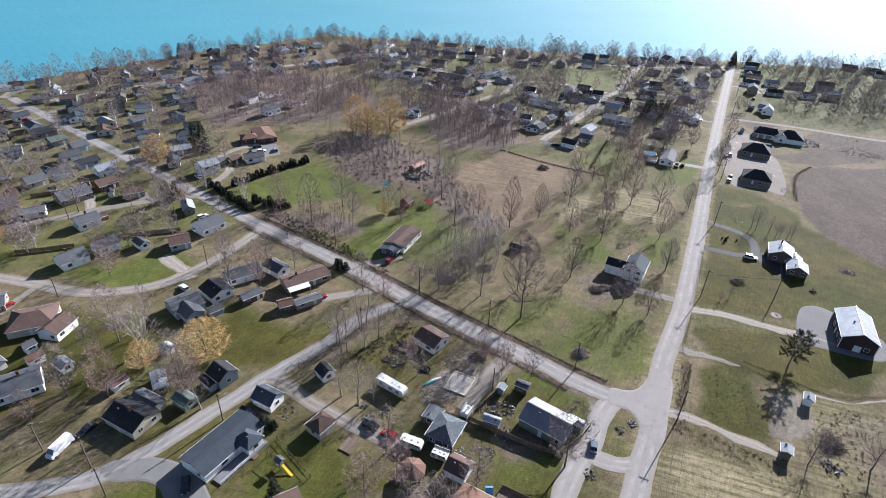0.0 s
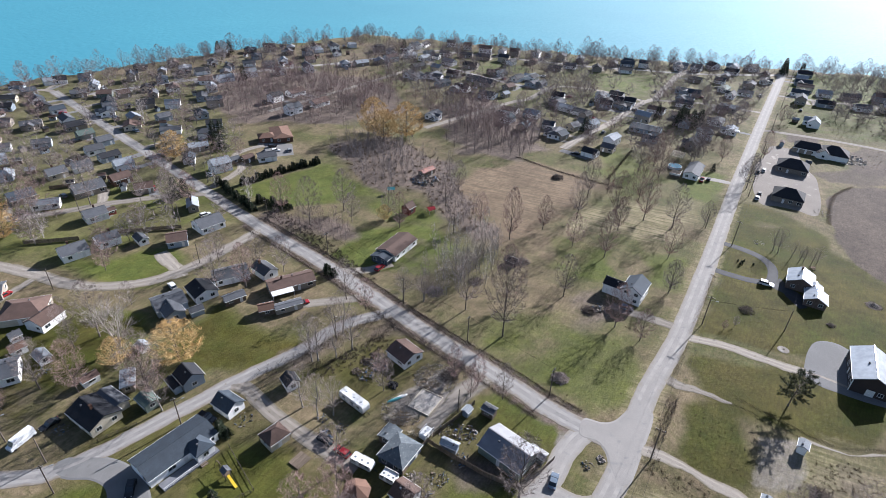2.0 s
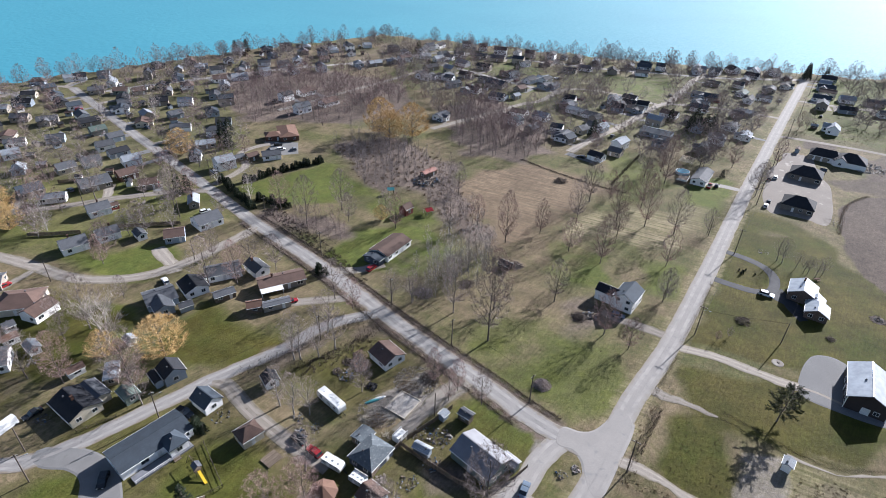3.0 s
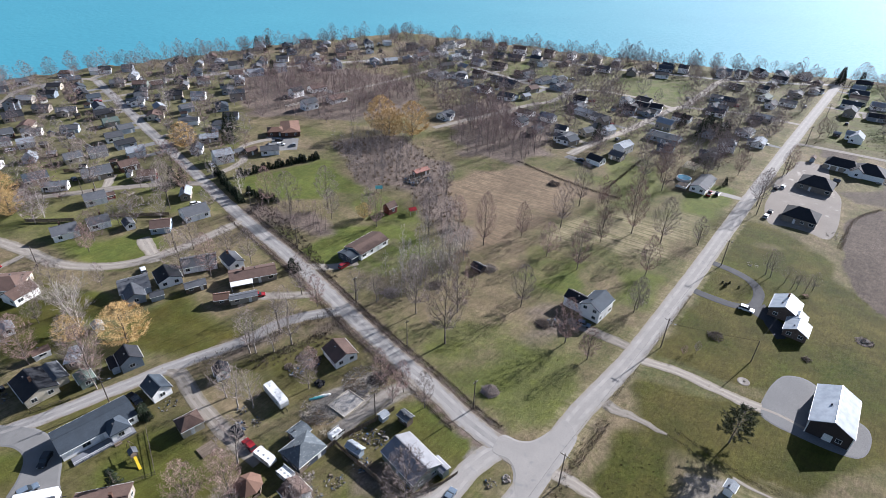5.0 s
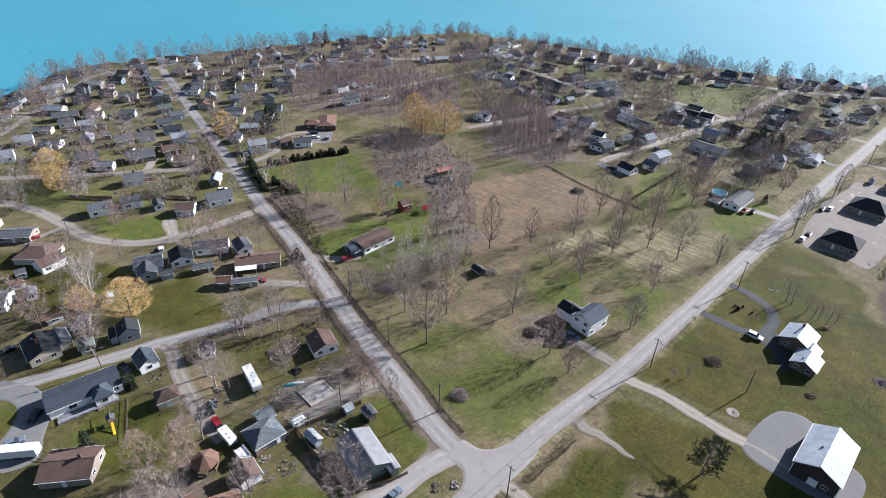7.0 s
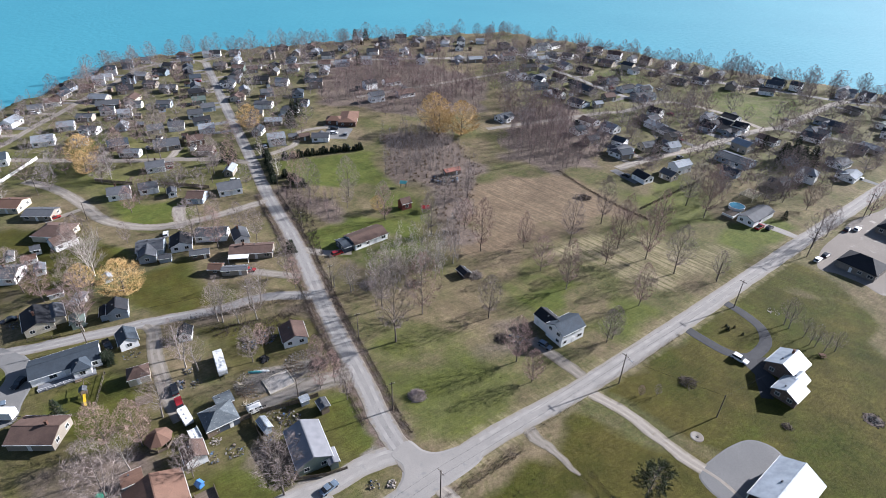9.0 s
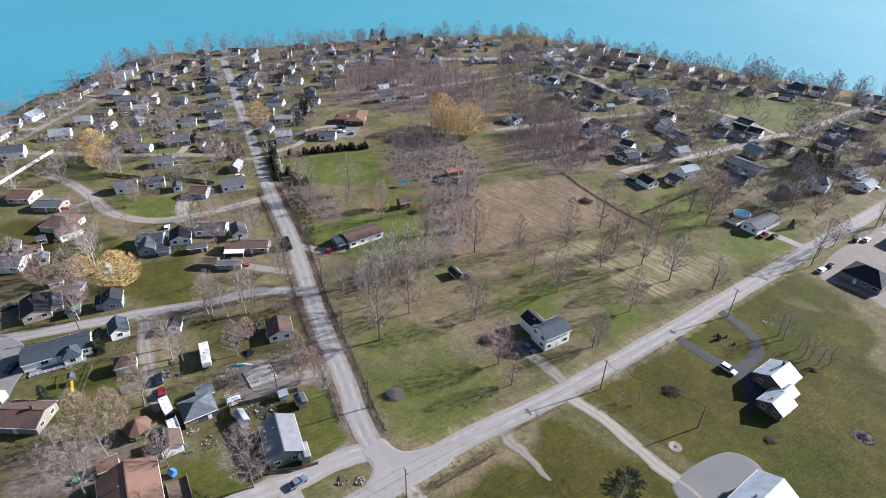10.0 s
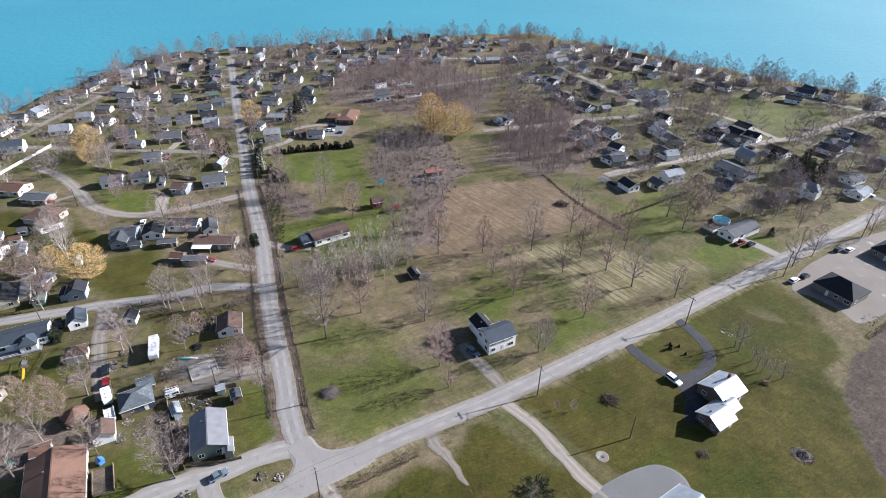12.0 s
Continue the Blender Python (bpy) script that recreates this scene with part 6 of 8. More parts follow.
for u in (-3.7, 0, 3.7):
    for s in (-2.1, 2.1):
        part("post", boxes((u - 0.06, s - 0.06, 0, u + 0.06, s + 0.06, 1.25)), WALLS["wood"], side_deck)
rocks("firewood_row", 1.2, 126.4, 1.6, 0.7, 90, BRUSHWOOD, "untidy stack of split firewood", "firewood", 3, 0.25)
rocks("scrap_heap", 26.8, 92.0, 2.4, 0.35, 54, SCRAP, "jumble of pale scrap on the lawn", "scrap", 4, 0.22)
rocks("scrap_heap", 27.4, 105.6, 2.6, 0.35, 66, SCRAP, "jumble of blue and grey scrap by a fence", "scrap", 6, 0.22)
rocks("scrap_heap", 23.6, 87.8, 2.0, 0.35, 42, SCRAP, "jumble of boards beside a white shed", "scrap", 8, 0.22)
rocks("scrap_heap", -4.6, 104.6, 1.5, 0.35, 30, SCRAP, "stones piled round tree trunks", "stones", 9, 0.22)
rocks("scrap_heap", -24.0, 101.4, 2.4, 0.35, 48, SCRAP, "loose boards beside the garage", "scrap", 10, 0.22)
rocks("scrap_heap", 51.0, 87.2, 1.8, 0.35, 36, SCRAP, "jumble of white boxes beside the drive", "scrap", 12, 0.22)
pile("brush_pile", 111.4, 97.4, 1.6, 0.8, 120, BRUSHWOOD, "ring of dark branches round scrap", "brush pile", 31, 1.2, 0.06)
rocks("scrap_heap", 109.6, 92.4, 2.4, 0.3, 60, SCRAP, "low scatter of scrap on rough grass", "scrap", 32, 0.3)
rocks("scrap_heap", -0.5, 250.6, 6.5, 0.9, 130, SCRAP, "long jumble of scrap machinery under saplings", "scrap", 45, 0.55)
rocks("boulder_row", 64.6, 103.0, 1.0, 0.2, 30, RUBBLE, "kerb stones along a grass island", "stones", 34, 0.3)
rocks("scrap_heap", 61.2, 100.6, 1.6, 0.35, 24, SCRAP, "logs and stones on a grass island", "stones", 13, 0.22)
rocks("scrap_heap", -84.0, 109.0, 2.0, 0.35, 36, SCRAP, "jumble of scrap in a shady yard", "scrap", 14, 0.22)
rocks("scrap_heap", -66.0, 91.4, 2.0, 0.35, 36, SCRAP, "boards and bins beside a cottage", "scrap", 15, 0.22)
rocks("rubble_heap", 140.0, 218.0, 2.0, 0.04, 30, PALE_STONE, "flat pale stones in the lawn", "stones", 16, 0.22, 0.25)
rocks("rubble_heap", 152.0, 214.5, 5.0, 0.03, 60, RUBBLE, "scatter of pale rubble under young trees", "stones", 17, 0.2, 0.3)
rocks("rubble_heap", 178.0, 251.0, 4.0, 0.05, 90, YARD, "low tan spoil beside the ploughed field", "rubble", 18, 0.22, 0.3)
rocks("rubble_heap", 222.0, 322.0, 9.0, 0.5, 260, PALE_STONE, "pale spoil heaps at a building site", "rubble", 19, 0.45, 0.3)
rocks("boulder_row", 246.0, 306.0, 12.0, 0.1, 160, PALE_STONE, "pale stones strewn on bare soil", "stones", 20, 0.4, 0.3)
fence([(18.6, 91.4), (21.4, 99.0), (22.8, 101.4), (28.2, 98.4), (37.6, 93.9), (45.0, 91.6)], 1.7, "grey weathered board fence between yards")
fence([(24.0, 103.4), (29.8, 110.6), (33.2, 115.4)], 1.6, "grey weathered board fence beside the slab yard")
fence([(-55.2, 89.8), (-52.0, 92.8), (-49.0, 95.9)], 1.0, "low dark post fence beside the lane", False)
fence([(-33.7, 69.9), (-24.5, 72.2), (-13.2, 82.7), (-23.6, 92.8)], 1.2, "thin wire garden fence with slim posts", False, POLE)
fence([(-166.5, 134.6), (-175.5, 151.0), (-184.5, 168)], 1.5, "white board fence beside a lawn", True, TRIM)
fence([(-160.4, 209.2), (-148.6, 215.5), (-141.1, 219.0)], 1.7, "dark weathered board fence behind houses")
fence([(-137.6, 166.7), (-128.9, 169.5), (-120.4, 173.1)], 1.6, "dark weathered board fence across back gardens")
fence([(-109.8, 179.7), (-100.1, 183.6), (-88.0, 187.9)], 1.6, "dark board fence between back gardens")
fence([(44.6, 92.6), (50.4, 97.4), (53.4, 101.2)], 1.1, "low grey board fence along the drive")
tub = thing("water_barrel", 27.0, 81.2, 0, "small blue plastic playhouse on a lawn", "playhouse")
part("body", box(bmesh.new(), -0.8, -0.7, 0, 0.8, 0.7, 1.2, 0.1), TARP, tub)
part("roof", prism([(-0.9, 1.15), (0, 1.7), (0.9, 1.15)], 1.7), TARP, tub)
tent = thing("canopy", 10.4, 68.6, 30, "green plastic play tunnel in a yard", "playhouse")
part("body", box(bmesh.new(), -1.2, -0.9, 0, 1.2, 0.9, 1.0, 0.3), HYDRO, tent)
play = thing("playset", -13.8, 234.0, 20, "teal-roofed wooden play frame", "playset")
for sx in (-1.2, 1.2):
    for sy in (-0.9, 0.9):
        part("post", boxes((sx - 0.07, sy - 0.07, 0, sx + 0.07, sy + 0.07, 2.5)), WALLS["wood"], play)
part("canopy", prism([(-1.3, 2.3), (0, 3.2), (1.3, 2.3), (1.3, 2.22), (0, 3.1), (-1.3, 2.22)], 3.2), TEAL, play)
red_tent = thing("canopy", 6.4, 219.0, 40, "red garden canopy on slim posts", "canopy")
for sx in (-1.4, 1.4):
    for sy in (-1.4, 1.4):
        part("post", boxes((sx - 0.05, sy - 0.05, 0, sx + 0.05, sy + 0.05, 2.2)), TRIM, red_tent)
part("cloth", prism([(-1.7, 2.1), (0, 2.9), (1.7, 2.1), (1.7, 2.05), (0, 2.82), (-1.7, 2.05)], 3.4), PAINTS["red"], red_tent)
picnic = thing("picnic_table", 153.6, 201.6, 30, "brown wooden picnic table under young trees", "table")
part("tabletop", boxes((-0.9, -0.4, 0.7, 0.9, 0.4, 0.76)), WALLS["brick"], picnic)
for s in (-0.75, 0.75):
    part("bench", boxes((-0.9, s - 0.13, 0.42, 0.9, s + 0.13, 0.47)), WALLS["brick"], picnic)
for s in (-0.65, 0.65):
    part("leg_frame", boxes((s - 0.04, -0.8, 0.3, s + 0.04, 0.8, 0.4), (s - 0.04, -0.3, 0, s + 0.04, -0.22, 0.7), (s - 0.04, 0.22, 0, s + 0.04, 0.3, 0.7)), WALLS["brick"], picnic)


# ---- poles and wires ----
LINE_MAIN = [(40, 24), (76.5, 104.6), (102.9, 160.4), (128.2, 214.0), (150, 262), (172, 311), (196, 362), (220, 412), (244, 464), (262, 503)]
for i, (x, y) in enumerate(LINE_MAIN):
    utility_pole(x, y, -25, 11.2, 2.3, i in (2, 5))
LINE_CROSS = [(53.0, 121.5), (29.2, 139.4), (6.7, 155.2), (-25.8, 178.4), (-57.2, 199.4), (-98, 229), (-140, 258), (-182, 288), (-224, 319)]
for x, y in LINE_CROSS:
    utility_pole(x, y, 54, 10.2, 1.6)
LINE_LANE = [(-9.5, 134.0), (-38.4, 97.6), (-55.7, 75.8), (-76.2, 86.4)]
for x, y in LINE_LANE:
    utility_pole(x, y, 40, 9.4, 1.2, True)
for x, y in ((128.4, 161.2), (29.2, 112.2), (-62.8, 82.6), (-107.8, 143.2), (-69.0, 165.9), (-91.3, 192.8), (-134.0, 192.3), (121.4, 226.8), (-146, 146)):
    utility_pole(x, y, 0, 8.2, 0)
for off in (-1.0, 1.0):
    wire([(x + off * 0.9, y - off * 0.42, 10.9) for x, y in LINE_MAIN])
wire([(x, y, 10.0) for x, y in LINE_CROSS])
wire([(x, y, 9.2) for x, y in LINE_LANE])
wire([(102.9, 160.4, 9.6), (128.4, 161.2, 8.0), (139.0, 180.6, 4.6)])


# ---- the farther houses ----
house('house', -288.2, 280.4, 50, 8.0, 7.0, 4.4, 1.8, 0, 'white', 'slate')
house('house', -278.0, 270.0, 51, 8.0, 7.0, 2.8, 1.8, 0, 'white', 'pale')
house('house', -294.2, 298.0, 52, 8.0, 7.0, 4.2, 1.8, 0, 'blue', 'grey')
house('house', -294.5, 314.0, 53, 7.5, 6.5, 2.8, 1.7, 0, 'white', 'grey')
house('house', -274.2, 261.7, 54, 8.0, 7.0, 4.0, 1.8, 0, 'white', 'pale')
house('house', -265.4, 247.8, 55, 8.6, 7.5, 2.8, 2.0, 0, 'tan', 'brown')
house('house', -242.3, 258.4, 56, 10.3, 9.0, 2.8, 2.3, 0, 'tan', 'charcoal')
house('house', -256.7, 219.8, 57, 8.6, 7.5, 2.8, 2.0, 0, 'white', 'brown')
house('house', -253.4, 207.7, 58, 8.0, 7.0, 2.8, 1.8, 0, 'tan', 'grey')
house('house', -224.9, 234.3, 50, 13.2, 7.5, 2.8, 2.0, 0, 'brick', 'grey')
house('house', -215.3, 227.2, 51, 8.0, 7.0, 2.8, 1.8, 0, 'white', 'grey')
house('house', -202.8, 229.6, 52, 8.0, 7.0, 2.8, 1.8, 0, 'white', 'pale')
house('house', -211.2, 199.7, 53, 8.6, 7.5, 2.8, 2.0, 0, 'white', 'pale')
house('house', -200.6, 181.1, 54, 10.3, 9.0, 2.8, 2.3, 0, 'white', 'pale')
house('house', -238.2, 175.2, 55, 8.6, 7.5, 2.8, 2.0, 0, 'white', 'slate')
house('house', -184.4, 190.2, 56, 8.0, 7.0, 2.8, 1.8, 0, 'white', 'grey')
house('house', -163.8, 197.5, 57, 9.9, 8.5, 2.8, 2.2, 0, 'tan', 'slate')
house('house', -166.4, 221.6, 58, 8.6, 7.5, 2.8, 2.0, 0, 'cream', 'grey')
house('house', -160.5, 230.7, 50, 8.6, 7.5, 2.8, 2.0, 0, 'white', 'grey')
house('house', -167.6, 250.0, 51, 8.6, 7.5, 2.8, 2.0, 0, 'white', 'grey')
house('house', -143.8, 236.9, 52, 8.6, 7.5, 2.8, 2.0, 0, 'white', 'pale')
house('house', -142.5, 209.9, 53, 12.6, 9.5, 2.8, 2.5, 0, 'tan', 'grey')
house('house', -226.2, 300.8, 54, 8.0, 7.0, 2.8, 1.8, 0, 'white', 'slate')
house('house', -199.0, 278.6, 55, 10.7, 7.5, 2.8, 2.0, 0, 'tan', 'charcoal')
house('house', -185.6, 268.3, 56, 8.3, 7.0, 2.8, 1.8, 0, 'green', 'sage')
house('house', -170.7, 262.0, 57, 8.0, 7.0, 2.8, 1.8, 0, 'blue', 'grey')
house('house', -267.4, 328.6, 58, 8.5, 7.0, 2.8, 1.8, 0, 'tan', 'slate')
house('house', -271.0, 352.0, 50, 8.0, 7.0, 2.8, 1.8, 0, 'white', 'pale')
house('house', -98.6, 243.1, 51, 9.2, 8.0, 4.4, 2.1, 0, 'white', 'pale')
house('house', -124.8, 189.2, 52, 8.6, 7.5, 2.8, 2.0, 0, 'white', 'grey')
house('house', -114.9, 163.1, 53, 9.2, 8.0, 2.8, 2.1, 0, 'white', 'grey')
house('house', -108.4, 172.7, 54, 8.0, 7.0, 2.8, 1.8, 0, 'white', 'grey')
house('house', -78.0, 190.6, 55, 10.3, 9.0, 2.8, 2.3, 0, 'white', 'grey')
house('house', -194.3, 154.8, 56, 10.3, 9.0, 3.6, 2.3, 0, 'white', 'slate')
house('house', -135.5, 221.9, 57, 8.6, 7.5, 2.8, 2.0, 0, 'brick', 'brown')
house('house', -161.4, 302.3, 58, 8.0, 7.0, 2.8, 1.8, 0, 'blue', 'grey')
house('house', -132.1, 257.2, 50, 7.5, 6.5, 2.8, 1.7, 0, 'tan', 'slate')
house('house', -209.2, 337.8, 51, 8.0, 7.0, 2.8, 1.8, 0, 'tan', 'brown')
house('house', -212.8, 242.9, 36, 9.8, 5.2, 2.6, 1.4, 0, 'white', 'grey', wings=[(-212.8, 239.9, 120, 3.1, 4.1, 2.6, 1.0, 0)])
house('house', -120.2, 215.6, 34, 7.8, 7.4, 2.7, 1.7, 0, 'tan', 'brown')
house('house', -149.7, 194.0, 30, 10.5, 5.0, 2.6, 1.4, 0, 'white', 'pale')
house('shed', -121.4, 193.7, 54, 4.0, 3.0, 2.0, 1.0, 0, 'red', 'brown')
house('house', -202.0, 313.5, 36, 7.8, 8.0, 2.7, 1.7, 0, 'blue', 'grey')
house('house', -235.9, 332.5, 36, 9.3, 8.0, 2.7, 1.7, 0, 'tan', 'grey')
house('house', -220.4, 335.7, 26, 9.1, 7.8, 2.7, 1.7, 0, 'green', 'brown')
house('shed', -96.9, 175.5, 144, 6.0, 4.0, 2.2, 1.2, 0, 'white', 'grey')
house('house', -83.7, 177.7, 30, 7.4, 8.0, 2.7, 1.7, 0, 'blue', 'brown')
house('house', -91.9, 204.6, 121, 8.7, 4.7, 2.6, 1.4, 0, 'tan', 'pale')
house('house', -82.0, 259.1, 33, 9.3, 6.3, 2.7, 1.7, 0, 'white', 'grey', wings=[(-83.7, 261.7, 120, 3.8, 3.9, 2.7, 1.3, 0)])
house('house', -87.1, 291.1, 120, 19.0, 10.5, 2.7, 1.5, 0.7, 'brick', 'terracotta', wings=[(-92.6, 284.6, 30, 9.0, 8.0, 2.7, 1.4, 0.7)])
house('shed', -95.9, 252.7, 54, 5.0, 4.0, 2.2, 1.2, 0, 'wood', 'grey')
house('shed', -90.6, 255.7, 54, 6.0, 5.0, 2.4, 1.2, 0, 'wood', 'brown')
house('shed', -2.8, 217.5, 60, 5.0, 4.5, 3.0, 1.8, 0, 'red', 'brown')
house('shed', -1.2, 257.6, 55, 8.5, 4.2, 2.4, 0.9, 0, 'wood', 'rust', 'open shed with a faded red metal roof')
house('house', 80.6, 298.5, 148, 8.3, 6.8, 2.7, 1.7, 0, 'white', 'charcoal')
house('house', 91.1, 307.5, 152, 7.4, 6.3, 2.7, 1.7, 0, 'tan', 'grey')
house('house', 64.0, 325.3, 69, 12.7, 8.0, 2.7, 1.7, 0.5, 'white', 'grey', wings=[(59.6, 325.4, 155, 4.8, 5.3, 2.7, 1.3, 0)])
house('house', 50.3, 357.1, 149, 9.7, 7.6, 2.7, 1.7, 0, 'blue', 'grey')
house('house', 82.6, 346.8, 150, 9.5, 8.5, 2.7, 1.7, 0, 'white', 'grey')
house('house', 68.2, 384.0, 64, 9.1, 8.1, 2.7, 1.7, 0, 'tan', 'grey', wings=[(64.0, 384.6, 155, 4.8, 3.8, 2.7, 1.3, 0)])
house('house', 101.0, 392.9, 61, 9.6, 7.3, 2.7, 1.7, 0, 'blue', 'charcoal', wings=[(98.0, 395.1, 155, 4.4, 4.0, 2.7, 1.3, 0)])
house('house', 109.8, 412.5, 154, 9.6, 8.5, 2.7, 1.7, 0, 'white', 'charcoal', wings=[(110.1, 417.0, 65, 5.1, 4.0, 2.7, 1.3, 0)])
house('house', 99.0, 407.0, 151, 8.6, 6.5, 2.7, 1.7, 0, 'white', 'pale')
house('house', -22.3, 432.3, 70, 11.9, 8.3, 2.6, 1.4, 0, 'white', 'grey', wings=[(-26.4, 433.3, 155, 5.0, 5.0, 2.6, 1.0, 0)])
house('house', -1.5, 403.2, 64, 10.3, 8.0, 2.6, 1.4, 0, 'blue', 'pale')
house('house', 8.3, 431.4, 157, 11.3, 8.3, 2.6, 1.4, 0, 'tan', 'charcoal')
house('house', 23.1, 454.0, 58, 10.8, 8.0, 2.6, 1.4, 0, 'tan', 'brown', wings=[(18.8, 454.2, 155, 4.8, 4.5, 2.6, 1.0, 0)])
house('house', 39.9, 440.8, 64, 12.2, 8.4, 2.6, 1.4, 0, 'white', 'charcoal')
house('house', 50.8, 445.2, 67, 12.2, 8.5, 2.6, 1.4, 0, 'white', 'pale', wings=[(47.7, 448.6, 155, 5.1, 5.1, 2.6, 1.0, 0)])
house('house', 70.2, 478.6, 160, 11.3, 7.6, 2.6, 1.4, 0, 'tan', 'charcoal', wings=[(70.2, 482.8, 65, 4.6, 4.7, 2.6, 1.0, 0)])
house('house', -34.8, 427.2, 68, 12.3, 7.4, 2.6, 1.4, 0, 'white', 'grey', wings=[(-30.5, 427.6, 155, 4.4, 5.2, 2.6, 1.0, 0)])
house('house', 20.8, 392.4, 156, 12.2, 8.4, 2.6, 1.4, 0, 'blue', 'charcoal')
house('house', 52.5, 427.4, 58, 10.2, 8.2, 2.6, 1.4, 0, 'blue', 'grey', wings=[(48.3, 428.1, 155, 4.9, 4.3, 2.6, 1.0, 0)])
house('house', 82.1, 367.6, 150, 11.3, 7.3, 2.6, 1.4, 0, 'white', 'grey')
house('house', 36.5, 361.4, 159, 10.4, 8.5, 2.6, 1.4, 0, 'white', 'brown')
house('house', -9.8, 341.7, 69, 10.3, 7.5, 2.6, 1.4, 0, 'white', 'grey', wings=[(-7.0, 338.8, 155, 4.5, 4.3, 2.6, 1.0, 0)])
house('house', 72.4, 375.0, 148, 12.2, 8.3, 2.6, 1.4, 0, 'white', 'pale')
house('house', 111.0, 389.7, 157, 11.5, 8.4, 2.6, 1.4, 0, 'blue', 'charcoal', wings=[(110.4, 385.4, 65, 5.0, 4.8, 2.6, 1.0, 0)])
house('house', 130.6, 284.6, 65, 17.0, 7.7, 2.6, 1.5, 0, 'white', 'grey')
house('house', 117.7, 344.5, 155, 17.6, 11.0, 2.7, 1.4, 0, 'blue', 'slate')
house('house', 117.0, 327.0, 159, 8.7, 5.7, 2.6, 1.4, 0, 'blue', 'slate', wings=[(117.0, 330.1, 65, 3.4, 3.6, 2.6, 1.0, 0)])
house('house', 192.5, 448.2, 58, 10.2, 7.3, 2.6, 1.4, 0, 'white', 'sage')
house('house', 181.8, 400.6, 150, 11.7, 7.9, 2.6, 1.4, 0, 'tan', 'pale')
house('house', 165.4, 368.0, 61, 10.3, 7.7, 2.6, 1.4, 0, 'white', 'grey', wings=[(161.6, 369.1, 155, 4.6, 4.3, 2.6, 1.0, 0)])
house('house', 205.2, 440.1, 158, 10.9, 7.4, 2.6, 1.4, 0, 'white', 'grey')
house('house', 217.5, 466.0, 67, 11.0, 7.3, 2.6, 1.4, 0, 'tan', 'grey', wings=[(214.1, 467.4, 155, 4.4, 4.6, 2.6, 1.0, 0)])
house('house', 160.9, 436.0, 157, 11.3, 8.1, 2.6, 1.4, 0, 'blue', 'grey', wings=[(161.2, 431.4, 65, 4.8, 4.8, 2.6, 1.0, 0)])
house('house', 156.6, 414.1, 154, 11.8, 7.6, 2.6, 1.4, 0, 'blue', 'slate')
house('house', 177.7, 470.7, 151, 10.2, 7.5, 2.6, 1.4, 0, 'tan', 'charcoal', wings=[(178.1, 474.7, 65, 4.5, 4.3, 2.6, 1.0, 0)])
house('house', 169.1, 352.8, 68, 10.4, 7.2, 2.6, 1.4, 0, 'white', 'pale', wings=[(165.1, 352.8, 155, 4.3, 4.4, 2.6, 1.0, 0)])
house('house', 145.1, 374.2, 155, 12.2, 8.2, 2.6, 1.4, 0, 'tan', 'brown')
house('house', 232.4, 480.3, 68, 11.0, 7.3, 2.6, 1.4, 0, 'white', 'charcoal', wings=[(236.4, 480.1, 155, 4.4, 4.6, 2.6, 1.0, 0)])
house('house', 132.7, 511.4, 142, 9.5, 7.1, 3.2, 2.6, 0, 'tan', 'slate', wings=[(134.8, 514.3, 50, 4.3, 4.0, 3.2, 2.0, 0)])
house('house', 174.5, 513.8, 75, 9.3, 9.2, 3.2, 2.6, 0, 'white', 'pale', wings=[(178.7, 511.1, 170, 5.5, 3.9, 3.2, 2.0, 0)])
house('house', 187.7, 507.8, 149, 8.6, 9.0, 3.2, 2.6, 0, 'white', 'grey', wings=[(184.8, 504.2, 65, 5.4, 3.6, 3.2, 2.0, 0)])
house('house', 203.6, 518.4, 114, 9.1, 8.8, 3.2, 2.6, 0, 'white', 'charcoal')
house('house', 220.5, 517.5, 61, 10.0, 8.0, 3.2, 2.6, 0, 'white', 'pale', wings=[(217.6, 520.7, 155, 4.8, 4.2, 3.2, 2.0, 0)])
house('house', 236.2, 519.8, 29, 7.9, 9.5, 3.2, 2.6, 0, 'white', 'charcoal')
house('house', 167.3, 262.3, 155, 13.4, 11.6, 3.0, 3.1, 0.8, 'stone', 'charcoal')
house('house', 183.8, 300.0, 155, 14.8, 12.4, 3.0, 3.3, 0.8, 'stone', 'charcoal')
NEWER = house('house', 214.2, 324.6, 155, 15.5, 13.0, 3.0, 3.4, 0.9, 'white', 'charcoal', 'new white bungalow with a dark roof and three-bay garage', wings=[(203.6, 329.9, 155, 14.5, 10.0, 3.0, 2.7, 0.5), (208.6, 322.4, 65, 6.0, 6.0, 3.0, 2.2, 0)])
for i in range(3):
    part('garage_door', boxes((-1.3, -0.08, 0, 1.3, 0.08, 2.3)), WALLS['tan'], NEWER, at=NEWER.matrix_basis.inverted() @ pose(201.2 - 4.68 * 0.4226 + (i - 1) * 3.6 * -0.906, 331.0 - 4.68 * 0.906 + (i - 1) * 3.6 * 0.4226, 0, 0, 0, 155))
house('house', 226.2, 377.4, 66, 9.3, 7.5, 3.2, 2.6, 0, 'white', 'pale', wings=[(223.5, 380.6, 155, 4.5, 3.9, 3.2, 2.0, 0)])
house('house', 261.4, 480.7, 162, 12.3, 7.7, 2.8, 2.0, 0, 'blue', 'slate', wings=[(258.1, 478.0, 65, 4.6, 5.2, 2.8, 1.5, 0)])
house('house', 275.0, 511.4, 161, 11.1, 8.0, 2.8, 2.0, 0, 'green', 'charcoal')
house('house', 246.5, 449.2, 155, 11.7, 7.4, 2.8, 2.0, 0, 'white', 'slate', wings=[(249.6, 451.8, 65, 4.4, 4.9, 2.8, 1.5, 0)])
